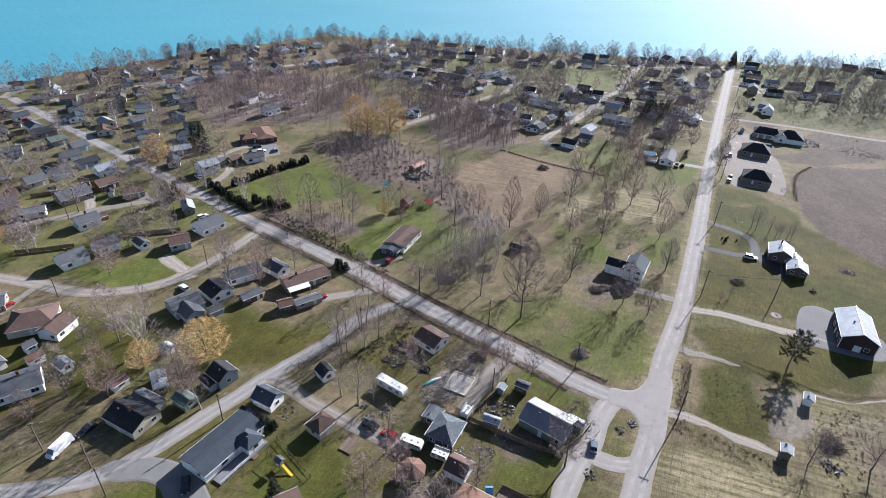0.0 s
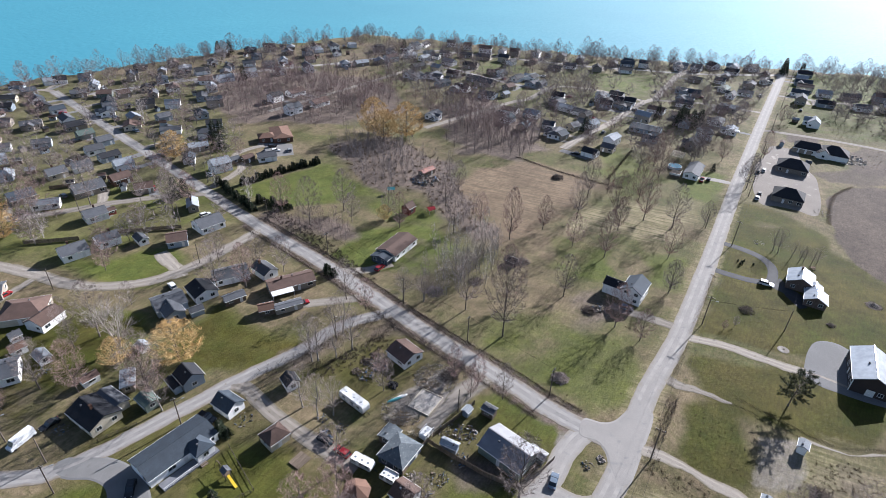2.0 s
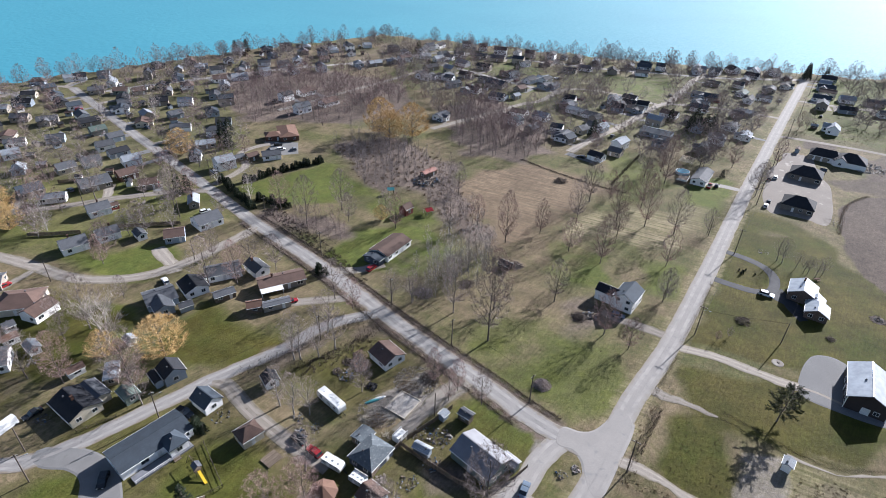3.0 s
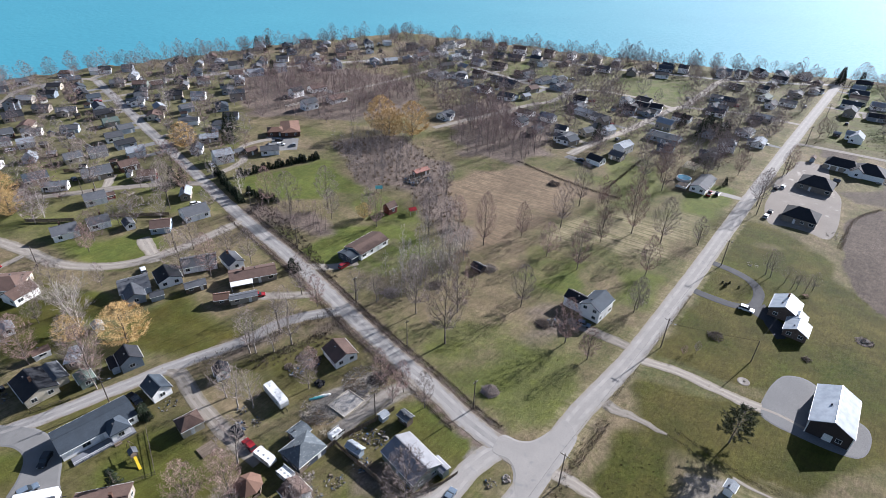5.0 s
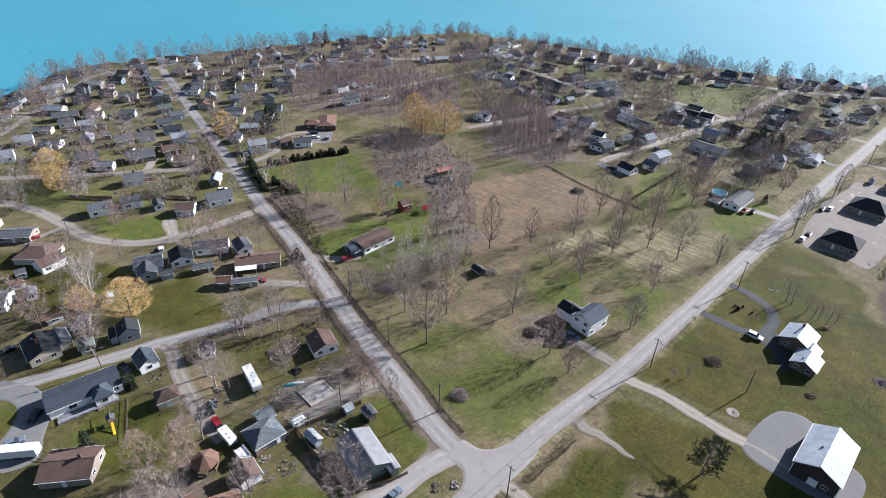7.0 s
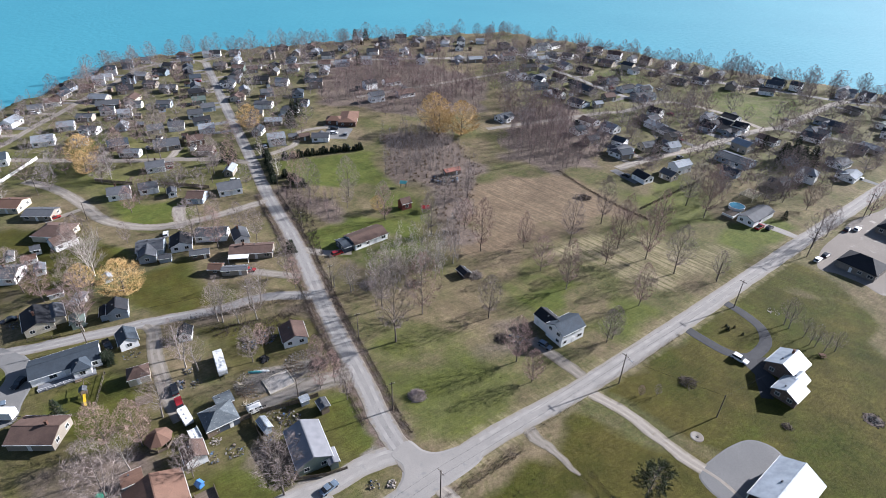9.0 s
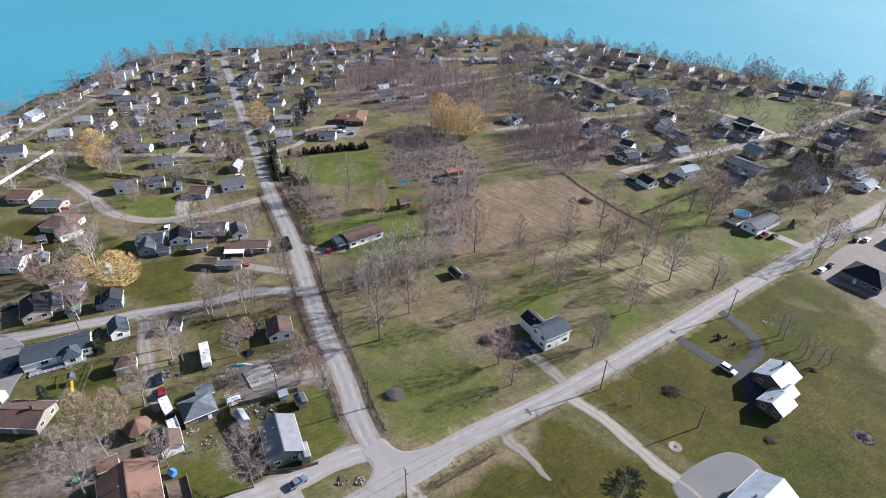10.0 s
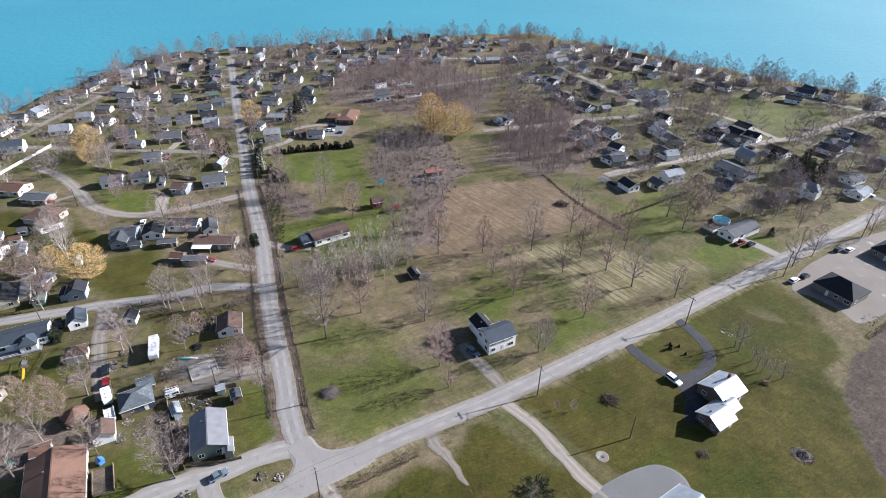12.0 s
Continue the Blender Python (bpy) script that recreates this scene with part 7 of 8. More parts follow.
house('house', 365.1, 519.7, 150, 12.0, 7.4, 2.8, 2.0, 0, 'cream', 'slate')
house('house', 379.5, 509.8, 156, 11.3, 8.5, 2.8, 2.0, 0, 'blue', 'slate')
house('house', 381.1, 498.1, 156, 11.9, 8.1, 2.8, 2.0, 0, 'white', 'charcoal')
house('house', -209.2, 321.9, 122, 9.8, 7.5, 2.6, 1.4, 0, 'blue', 'charcoal')
house('house', -197.2, 304.1, 125, 9.4, 8.1, 2.6, 1.4, 0, 'white', 'slate', wings=[(-201.3, 303.1, 30, 4.8, 4.0, 2.6, 1.0, 0)])
house('house', -204.5, 374.5, 122, 9.5, 8.0, 2.6, 1.4, 0, 'blue', 'slate')
house('house', -146.6, 284.0, 26, 10.9, 6.9, 2.6, 1.4, 0, 'white', 'grey', wings=[(-149.4, 286.4, 120, 4.1, 4.6, 2.6, 1.0, 0)])
house('house', -121.0, 265.1, 35, 9.9, 7.0, 2.6, 1.4, 0, 'tan', 'pale')
house('house', -159.5, 343.8, 117, 11.2, 7.1, 2.6, 1.4, 0, 'blue', 'grey')
house('house', -237.6, 400.0, 126, 10.2, 7.7, 2.6, 1.4, 0, 'tan', 'charcoal', wings=[(-233.7, 401.0, 30, 4.6, 4.3, 2.6, 1.0, 0)])
house('house', -171.9, 401.9, 118, 9.4, 7.4, 2.6, 1.4, 0, 'tan', 'grey')
house('house', -171.5, 286.1, 121, 9.4, 7.2, 2.6, 1.4, 0, 'cream', 'brown', wings=[(-167.8, 286.9, 30, 4.3, 4.0, 2.6, 1.0, 0)])
house('house', -142.9, 134.1, 30, 9.8, 10.0, 2.6, 1.6, 0, 'cream', 'terracotta')
house('house', -125.7, 135.9, 30, 11.6, 8.0, 2.4, 1.2, 0, 'tan', 'grey')
house('house', -223.6, 249.8, 121, 10.0, 7.6, 2.6, 1.4, 0, 'cream', 'brown')
house('house', -195.5, 203.0, 27, 9.8, 6.9, 2.6, 1.4, 0, 'white', 'grey', wings=[(-193.9, 199.9, 120, 4.1, 4.1, 2.6, 1.0, 0)])
house('house', -226.1, 162.0, 120, 11.0, 8.0, 2.6, 1.4, 0, 'white', 'grey')
house('house', -215.9, 214.0, 34, 8.9, 6.5, 2.6, 1.4, 0, 'tan', 'grey')
house('house', -144.3, 445.9, 116, 8.3, 6.3, 2.8, 1.9, 0, 'white', 'pale', wings=[(-146.5, 443.5, 32, 3.8, 3.5, 2.8, 1.4, 0)])
house('house', -198.0, 252.8, 33, 8.8, 6.1, 2.6, 1.6, 0, 'blue', 'grey', wings=[(-198.1, 256.2, 117, 3.7, 3.7, 2.6, 1.2, 0)])
house('house', -258.4, 298.2, 22, 10.6, 6.6, 2.7, 1.8, 0, 'blue', 'charcoal', wings=[(-258.5, 301.9, 117, 4.0, 4.5, 2.7, 1.4, 0)])
house('house', -112.6, 481.5, 114, 8.9, 5.5, 2.7, 2.0, 0, 'white', 'charcoal', wings=[(-109.6, 481.7, 28, 3.3, 3.7, 2.7, 1.5, 0)])
house('house', -237.3, 349.7, 119, 10.5, 6.4, 2.8, 2.3, 0, 'white', 'pale')
house('house', -151.5, 475.1, 121, 10.0, 7.3, 2.7, 1.7, 0, 'tan', 'grey', wings=[(-153.8, 471.6, 27, 4.4, 4.2, 2.7, 1.3, 0)])
house('house', -186.6, 358.4, 125, 9.4, 6.7, 2.7, 2.0, 0.8, 'white', 'brown', wings=[(-189.8, 357.3, 28, 4.0, 4.0, 2.7, 1.5, 0)])
house('house', -163.0, 363.5, 121, 10.0, 6.9, 2.8, 2.2, 0, 'white', 'pale')
house('house', -184.3, 471.8, 121, 10.1, 7.5, 2.7, 2.3, 0.8, 'tan', 'slate', wings=[(-181.0, 473.7, 31, 4.5, 4.3, 2.7, 1.7, 0)])
house('house', -117.4, 249.3, 115, 7.4, 5.9, 2.7, 1.6, 0, 'white', 'slate')
house('house', -183.7, 321.2, 32, 10.5, 6.1, 2.8, 2.3, 0, 'tan', 'charcoal', wings=[(-183.2, 324.9, 117, 3.7, 4.4, 2.8, 1.7, 0)])
house('house', -225.8, 372.8, 119, 9.9, 5.8, 4.6, 2.1, 0, 'tan', 'slate', wings=[(-224.3, 375.9, 31, 3.5, 4.2, 4.6, 1.6, 0)])
house('house', -143.8, 312.2, 128, 9.5, 7.6, 2.8, 2.0, 0.8, 'blue', 'slate')
house('house', -95.4, 448.9, 118, 8.5, 7.5, 2.6, 2.1, 0.8, 'blue', 'pale')
house('house', -259.2, 273.0, 121, 7.6, 6.2, 4.6, 1.6, 0, 'blue', 'charcoal', wings=[(-256.4, 274.3, 31, 3.7, 3.2, 4.6, 1.2, 0)])
house('house', -255.2, 365.5, 26, 7.8, 6.5, 2.7, 2.3, 0, 'blue', 'grey', wings=[(-257.2, 368.1, 116, 3.9, 3.3, 2.7, 1.7, 0)])
house('house', -205.8, 405.7, 119, 11.0, 7.4, 2.7, 1.5, 0.8, 'blue', 'pale', wings=[(-203.2, 408.5, 31, 4.4, 4.6, 2.7, 1.1, 0)])
house('house', -267.5, 313.2, 23, 8.6, 6.6, 2.6, 1.6, 0, 'cream', 'charcoal')
house('house', -191.5, 342.3, 118, 8.5, 5.8, 2.7, 1.8, 0, 'tan', 'grey')
house('house', -171.0, 453.8, 122, 10.1, 6.6, 2.7, 1.5, 0.8, 'blue', 'slate', wings=[(-168.4, 455.9, 32, 4.0, 4.3, 2.7, 1.1, 0)])
house('house', -129.3, 487.8, 28, 7.6, 6.3, 2.7, 1.6, 0.8, 'white', 'pale')
house('house', -174.7, 378.3, 33, 9.5, 6.9, 2.7, 2.1, 0, 'white', 'brown', wings=[(-176.8, 381.1, 120, 4.2, 4.0, 2.7, 1.6, 0)])
house('house', -136.7, 500.3, 121, 8.9, 6.7, 2.7, 1.8, 0, 'white', 'brown', wings=[(-134.4, 503.2, 26, 4.0, 3.7, 2.7, 1.4, 0)])
house('house', -276.8, 242.4, 119, 9.7, 7.0, 2.7, 2.3, 0, 'blue', 'charcoal', wings=[(-280.1, 241.0, 31, 4.2, 4.1, 2.7, 1.7, 0)])
house('house', -284.2, 339.2, 25, 9.1, 5.7, 2.7, 2.0, 0.8, 'blue', 'brown')
house('house', -201.8, 458.6, 24, 9.3, 7.0, 2.7, 2.2, 0.8, 'tan', 'pale')
house('house', -185.6, 215.5, 125, 7.6, 5.7, 2.7, 2.4, 0.8, 'blue', 'pale')
house('house', -266.6, 356.0, 39, 8.6, 6.3, 2.7, 2.2, 0, 'white', 'charcoal')
house('house', -81.2, 505.7, 30, 10.7, 5.9, 4.6, 1.4, 0.8, 'tan', 'charcoal', wings=[(-81.7, 502.0, 120, 3.6, 4.5, 4.6, 1.0, 0)])
house('house', -165.9, 430.2, 24, 9.8, 6.0, 2.7, 1.9, 0, 'white', 'grey')
house('house', -219.3, 416.9, 123, 8.8, 6.7, 2.7, 1.6, 0, 'tan', 'brown', wings=[(-223.0, 416.8, 27, 4.0, 3.7, 2.7, 1.2, 0)])
house('house', -215.9, 394.1, 115, 6.9, 6.2, 2.7, 1.7, 0, 'tan', 'pale')
house('house', -138.8, 269.0, 37, 9.1, 6.9, 2.7, 1.8, 0, 'cream', 'grey')
house('house', -118.4, 497.7, 121, 7.0, 7.5, 4.6, 2.3, 0.8, 'white', 'grey')
house('house', -70.7, 463.6, 120, 8.1, 7.3, 2.7, 2.3, 0, 'tan', 'pale', wings=[(-73.7, 461.5, 31, 4.4, 3.4, 2.7, 1.7, 0)])
house('house', -68.3, 497.2, 126, 9.4, 7.1, 2.8, 2.0, 0, 'white', 'pale')
house('house', -124.9, 511.1, 123, 9.3, 6.4, 2.6, 2.2, 0.8, 'blue', 'slate')
house('house', -129.1, 298.8, 26, 8.8, 6.9, 2.6, 1.6, 0, 'blue', 'charcoal')
house('house', -222.1, 275.5, 38, 10.7, 7.3, 2.7, 1.8, 0, 'tan', 'grey', wings=[(-220.4, 272.3, 122, 4.4, 4.5, 2.7, 1.4, 0)])
house('house', -169.5, 479.4, 32, 10.4, 6.3, 4.6, 2.3, 0, 'cream', 'charcoal', wings=[(-172.7, 481.2, 120, 3.8, 4.4, 4.6, 1.7, 0)])
house('house', -176.6, 416.8, 109, 10.3, 5.8, 2.7, 1.7, 0, 'blue', 'charcoal', wings=[(-174.2, 418.4, 26, 3.5, 4.3, 2.7, 1.3, 0)])
house('house', -107.9, 515.0, 33, 7.4, 7.3, 2.8, 1.4, 0, 'white', 'pale')
house('house', -168.6, 325.0, 23, 9.0, 6.2, 2.7, 2.3, 0, 'white', 'pale')
house('house', -145.6, 332.6, 36, 9.7, 6.3, 4.6, 1.9, 0, 'tan', 'slate')
house('house', -125.6, 453.8, 36, 8.2, 7.2, 2.7, 2.0, 0, 'tan', 'brown')
house('house', -125.9, 284.3, 27, 10.5, 6.5, 2.7, 1.8, 0.8, 'white', 'grey')
house('house', -203.3, 353.5, 116, 8.8, 6.8, 2.7, 1.5, 0, 'cream', 'charcoal', wings=[(-200.4, 355.2, 27, 4.1, 3.7, 2.7, 1.1, 0)])
house('house', -133.3, 472.2, 123, 9.7, 6.2, 4.6, 1.9, 0, 'blue', 'charcoal', wings=[(-136.6, 471.7, 27, 3.7, 4.1, 4.6, 1.4, 0)])
house('house', -239.1, 275.2, 22, 9.4, 6.5, 2.7, 1.8, 0, 'tan', 'grey')
house('house', -155.5, 491.8, 112, 7.9, 7.2, 2.7, 1.7, 0.8, 'tan', 'pale')
house('house', -194.1, 428.7, 128, 8.1, 6.1, 2.6, 1.6, 0, 'white', 'grey', wings=[(-196.1, 426.1, 32, 3.7, 3.4, 2.6, 1.2, 0)])
house('house', -150.2, 430.3, 33, 9.2, 7.0, 2.7, 2.4, 0, 'blue', 'grey')
house('house', -198.8, 390.3, 126, 8.4, 7.7, 2.7, 2.1, 0.8, 'cream', 'charcoal', wings=[(-195.1, 391.6, 30, 4.6, 3.5, 2.7, 1.6, 0)])
house('house', 143.8, 359.1, 64, 9.2, 6.6, 2.7, 2.3, 0, 'blue', 'slate', wings=[(140.6, 360.1, 157, 4.0, 3.9, 2.7, 1.7, 0)])
house('house', 149.6, 339.2, 164, 9.3, 7.0, 4.6, 2.3, 0.8, 'white', 'pale', wings=[(146.8, 336.6, 68, 4.2, 3.9, 4.6, 1.7, 0)])
house('house', 139.3, 324.3, 66, 9.1, 6.4, 2.7, 2.3, 0, 'tan', 'slate', wings=[(135.7, 324.2, 152, 3.8, 3.8, 2.7, 1.7, 0)])
house('house', 192.9, 431.6, 62, 10.7, 5.9, 2.7, 1.9, 0, 'white', 'charcoal', wings=[(191.2, 434.8, 153, 3.5, 4.5, 2.7, 1.4, 0)])
house('house', 35.5, 343.9, 61, 8.5, 7.5, 2.7, 1.8, 0, 'white', 'slate')
house('house', 205.1, 486.8, 67, 10.0, 6.7, 2.7, 1.6, 0, 'tan', 'slate')
house('house', 196.1, 470.6, 148, 7.9, 6.2, 2.7, 2.1, 0, 'white', 'slate')
house('house', 214.5, 502.8, 150, 10.7, 6.1, 2.8, 2.1, 0, 'white', 'charcoal')
house('house', 45.6, 332.7, 61, 8.4, 7.1, 2.7, 2.0, 0, 'cream', 'slate')
house('house', 240.3, 501.9, 56, 7.5, 7.1, 2.7, 1.9, 0.8, 'cream', 'charcoal')
house('house', -21.7, 541.9, 187, 8.2, 6.5, 4.2, 1.8, 0, 'white', 'charcoal')
house('house', -5.9, 534.3, 187, 7.8, 7.0, 4.4, 2.0, 0, 'white', 'brown')
house('house', 10.7, 525.2, 177, 11.6, 7.5, 4.4, 2.1, 0, 'white', 'brown')
house('house', 25.8, 521.3, 73, 7.2, 6.5, 4.2, 1.8, 0, 'white', 'grey')
house('house', 34.4, 488.2, 59, 7.6, 6.5, 2.8, 1.8, 0, 'white', 'charcoal')
house('house', 53.0, 495.9, 69, 6.6, 6.0, 2.6, 1.7, 0, 'tan', 'brown')
house('house', 55.8, 521.8, 75, 10.3, 6.5, 4.4, 1.8, 0, 'white', 'charcoal')
house('house', 66.1, 522.6, 73, 6.6, 6.0, 2.8, 1.7, 0, 'blue', 'charcoal')
house('house', -45.2, 533.5, 73, 12.5, 7.0, 2.8, 2.0, 0, 'white', 'charcoal')
house('house', -56.4, 509.8, 73, 7.4, 6.5, 2.8, 1.8, 0, 'white', 'slate')
house('house', -37.3, 483.6, 50, 9.7, 7.0, 2.8, 2.0, 0, 'white', 'pale')
house('house', -28.7, 491.5, 164, 6.7, 6.0, 2.8, 1.7, 0, 'white', 'grey')
house('house', -38.0, 453.8, 50, 12.4, 7.0, 2.8, 2.0, 0, 'tan', 'charcoal')
house('house', -41.1, 430.5, 74, 9.6, 6.5, 2.8, 1.8, 0, 'white', 'charcoal')
house('house', 2.3, 468.7, 164, 11.8, 7.5, 2.8, 2.1, 0, 'tan', 'charcoal')
house('house', -8.2, 439.5, 164, 10.1, 7.0, 2.8, 2.0, 0, 'tan', 'brown')
house('house', -18.8, 427.7, 164, 7.2, 6.5, 2.7, 1.8, 0, 'white', 'grey')
house('house', -13.3, 412.5, 50, 11.4, 6.5, 2.7, 1.8, 0, 'blue', 'slate')
house('house', 16.9, 421.6, 153, 14.1, 8.5, 2.8, 2.4, 0, 'tan', 'slate')
house('house', 2.0, 402.4, 158, 11.4, 6.8, 2.7, 1.9, 0, 'white', 'charcoal')
house('house', 19.9, 390.5, 164, 10.7, 7.6, 2.7, 2.1, 0, 'white', 'slate')
house('house', 32.2, 395.3, 50, 6.1, 5.5, 2.6, 1.5, 0, 'cream', 'pale')
house('house', 34.4, 414.0, 50, 8.1, 7.0, 2.7, 2.0, 0, 'tan', 'brown')
house('house', 27.1, 451.3, 50, 9.1, 6.6, 2.7, 1.8, 0, 'white', 'slate')
house('house', 39.9, 437.8, 54, 8.1, 6.6, 2.8, 1.8, 0, 'white', 'charcoal')
house('house', 51.7, 443.4, 53, 8.1, 6.6, 2.8, 1.8, 0, 'white', 'charcoal')
house('house', 57.5, 428.2, 62, 9.6, 6.6, 2.7, 1.8, 0, 'blue', 'slate')
house('house', 68.2, 393.8, 163, 8.4, 7.6, 4.4, 2.1, 0, 'white', 'charcoal')
house('house', 51.3, 355.8, 154, 7.9, 7.2, 3.0, 2.0, 0, 'white', 'pale')
house('house', 60.1, 338.4, 164, 7.3, 6.6, 2.7, 1.8, 0, 'white', 'slate')
house('house', 66.2, 322.1, 50, 7.7, 7.0, 2.7, 2.0, 0, 'tan', 'slate')
house('house', 74.3, 338.6, 50, 7.7, 7.0, 2.7, 2.0, 0, 'cream', 'grey')
house('house', 86.1, 345.4, 50, 7.7, 7.0, 2.7, 2.0, 0, 'white', 'pale')
house('house', 83.8, 361.4, 50, 7.3, 6.6, 2.7, 1.8, 0, 'tan', 'charcoal')
house('house', 99.5, 387.6, 164, 8.1, 7.4, 2.9, 2.1, 0, 'blue', 'charcoal')
house('house', 107.7, 397.9, 151, 9.7, 7.6, 2.9, 2.1, 0, 'tan', 'charcoal')
house('house', 116.5, 398.1, 164, 7.9, 7.2, 2.9, 2.0, 0, 'white', 'charcoal')
house('house', 97.5, 401.5, 64, 7.8, 6.4, 4.2, 1.8, 0, 'white', 'grey')
house('house', 153.3, 401.8, 160, 11.2, 7.6, 2.8, 2.1, 0, 'white', 'slate')
house('house', 154.3, 414.1, 50, 7.6, 6.4, 2.8, 1.8, 0, 'blue', 'slate')
house('house', 166.6, 429.3, 164, 9.1, 7.4, 2.8, 2.1, 0, 'tan', 'slate')
house('house', 119.5, 506.0, 73, 8.6, 7.0, 2.8, 2.0, 0, 'tan', 'charcoal')
house('house', 131.0, 507.0, 172, 11.3, 7.4, 2.8, 2.1, 0, 'blue', 'slate')
house('house', 144.5, 507.5, 164, 7.9, 7.2, 4.2, 2.0, 0, 'white', 'slate')
house('house', 173.3, 505.5, 64, 9.2, 6.6, 2.8, 1.8, 0, 'white', 'charcoal')
house('house', 175.5, 394.3, 164, 7.3, 6.6, 2.8, 1.8, 0, 'tan', 'slate')


# ---- more cottages lining the far streets ----
FIELDS = [[(91, 450), (98, 480), (122, 478), (146, 484), (150, 460), (135, 431), (124, 419), (110, 427)], [(6, 466), (17, 493), (47, 484), (48, 467), (18, 457)], [(-130, 450), (-103, 508), (-83, 498), (-108, 444)], [(33, 408), (50, 416), (46, 384), (38, 384)]]


def line_street(line, seed, setback=12.5, gap=17.0, most=14):
    """Cottages on both sides of a street, wherever a plot is still free."""
    rng = random.Random(seed)
    pts = smooth_line(line, 2.0)
    left, built = [gap * 0.5, gap], 0
    for a, b in zip(pts, pts[1:]):
        d = (b - a).normalized()
        for side in (0, 1):
            left[side] -= (b - a).length
            if left[side] > 0 or built >= most:
                continue
            q = a + Vector((-d.y, d.x, 0)) * (setback + rng.uniform(-1, 2.5)) * (1 if side else -1)
            L, W = rng.uniform(8.5, 12.5), rng.uniform(6.6, 8.0)
            near = [math.hypot(q.x - u, q.y - v) - r for u, v, r in LOTS]
            roads = min(math.hypot(q.x - u.x, q.y - u.y) for row in LINES for u in row)
            here = np.array([q.x]), np.array([q.y])
            if min(near) < L * 0.55 + 1.0 or roads < 8.5 or inside_by(*here, LAND)[0] < 12 or any(inside_by(*here, field)[0] > -6 for field in FIELDS):
                continue
            turn = math.degrees(math.atan2(d.y, d.x)) + rng.choice((0, 90, 0)) + rng.uniform(-3, 3)
            house("house", round(q.x, 1), round(q.y, 1), turn, L, W, rng.choice((2.7, 2.7, 2.8, 4.2)), rng.uniform(1.6, 2.2), 0, rng.choice(("white", "white", "white", "cream", "blue", "tan")), rng.choice(("charcoal", "slate", "grey", "pale", "pale", "brown")))
            left[side], built = gap * rng.uniform(0.9, 1.3), built + 1


line_street([(-240, 330), (-200, 372), (-150, 420), (-96, 462), (-37.7, 518)], 3, most=13)
line_street([(-37.7, 518), (0, 515.4), (20, 512.4), (60, 505), (100, 498), (134, 498), (167, 496)], 4, most=10)
line_street([(-214, 161), (-230, 192), (-254, 239), (-276, 283), (-286, 302)], 5, most=6)
line_street([(-105, 228), (-171, 275), (-258, 338)], 6, 14.0, most=6)
line_street([(-36.5, 473.8), (18.7, 439.9), (57, 420)], 7, most=6)
line_street([(67, 306), (100, 358), (124.7, 401.3)], 8, 14.0, most=8)
line_street([(-110, 330), (-60, 420), (-30, 480)], 9, most=4)
line_street([(222, 430), (259, 514)], 10, 15.0, 15.0, most=8)
line_street([(235, 444), (262, 437), (320, 430)], 11, 13.0, most=6)


# ---- drives, sheds and cars of the farther houses ----
rng = random.Random(41)
far_lots = [q for q in LOTS if (q[1] > 290 or q[0] < -118) and q[2] > 4]
streets = [(q.x, q.y) for line in LINES for q in line]
grid = np.array(streets)
makes = (("white", "white car parked on a drive"), ("grey", "grey car parked on a drive"), ("black", "black car parked on a drive"), ("silver", "blue-grey car parked on a drive"), ("red", "red car parked on a drive"))
cars = 0
for i, (x, y, r) in enumerate(far_lots):
    d = np.hypot(grid[:, 0] - x, grid[:, 1] - y)
    k = int(d.argmin())
    if 7 < d[k] < 17:
        to = (Vector((*grid[k], 0)) - Vector((x, y, 0))).normalized()
        side = Vector((-to.y, to.x, 0)) * (r * 0.75 if i % 2 else -r * 0.75)
        a = Vector((x, y, 0)) + side - to * 1.0
        b = Vector((*grid[k], 0)) + side * 0.8
        road("driveway", [(b.x, b.y), ((a.x + b.x) / 2, (a.y + b.y) / 2), (a.x, a.y)], rng.uniform(2.8, 4.6), rng.choice((LANE, APRON, APRON, LANE)), "short drive beside a far house", 0.03, 0.3, kind_name="driveway")
        if rng.random() < 0.55 and cars < 46:
            cars += 1
            q = a.lerp(b, rng.uniform(0.1, 0.5))
            paint, text = rng.choice(makes)
            car(q.x, q.y, math.degrees(math.atan2(to.y, to.x)), paint, text, 4.5, 1.8, 1.5)
    if rng.random() < 0.5:
        ang = rng.uniform(0, 6.28)
        u, v = x + math.cos(ang) * (r + 4.5), y + math.sin(ang) * (r + 4.5)
        if np.hypot(grid[:, 0] - u, grid[:, 1] - v).min() > 6 and min(math.hypot(u - a_, v - b_) - c_ for a_, b_, c_ in LOTS) > 2.5:
            house("shed", u, v, rng.choice((30, 120, 65, 155)), rng.uniform(2.8, 4.6), rng.uniform(2.4, 3.2), 2.1, 0.9, 0, rng.choice(("white", "wood", "tan", "blue", "wood")), rng.choice(("grey", "charcoal", "pale", "brown")))


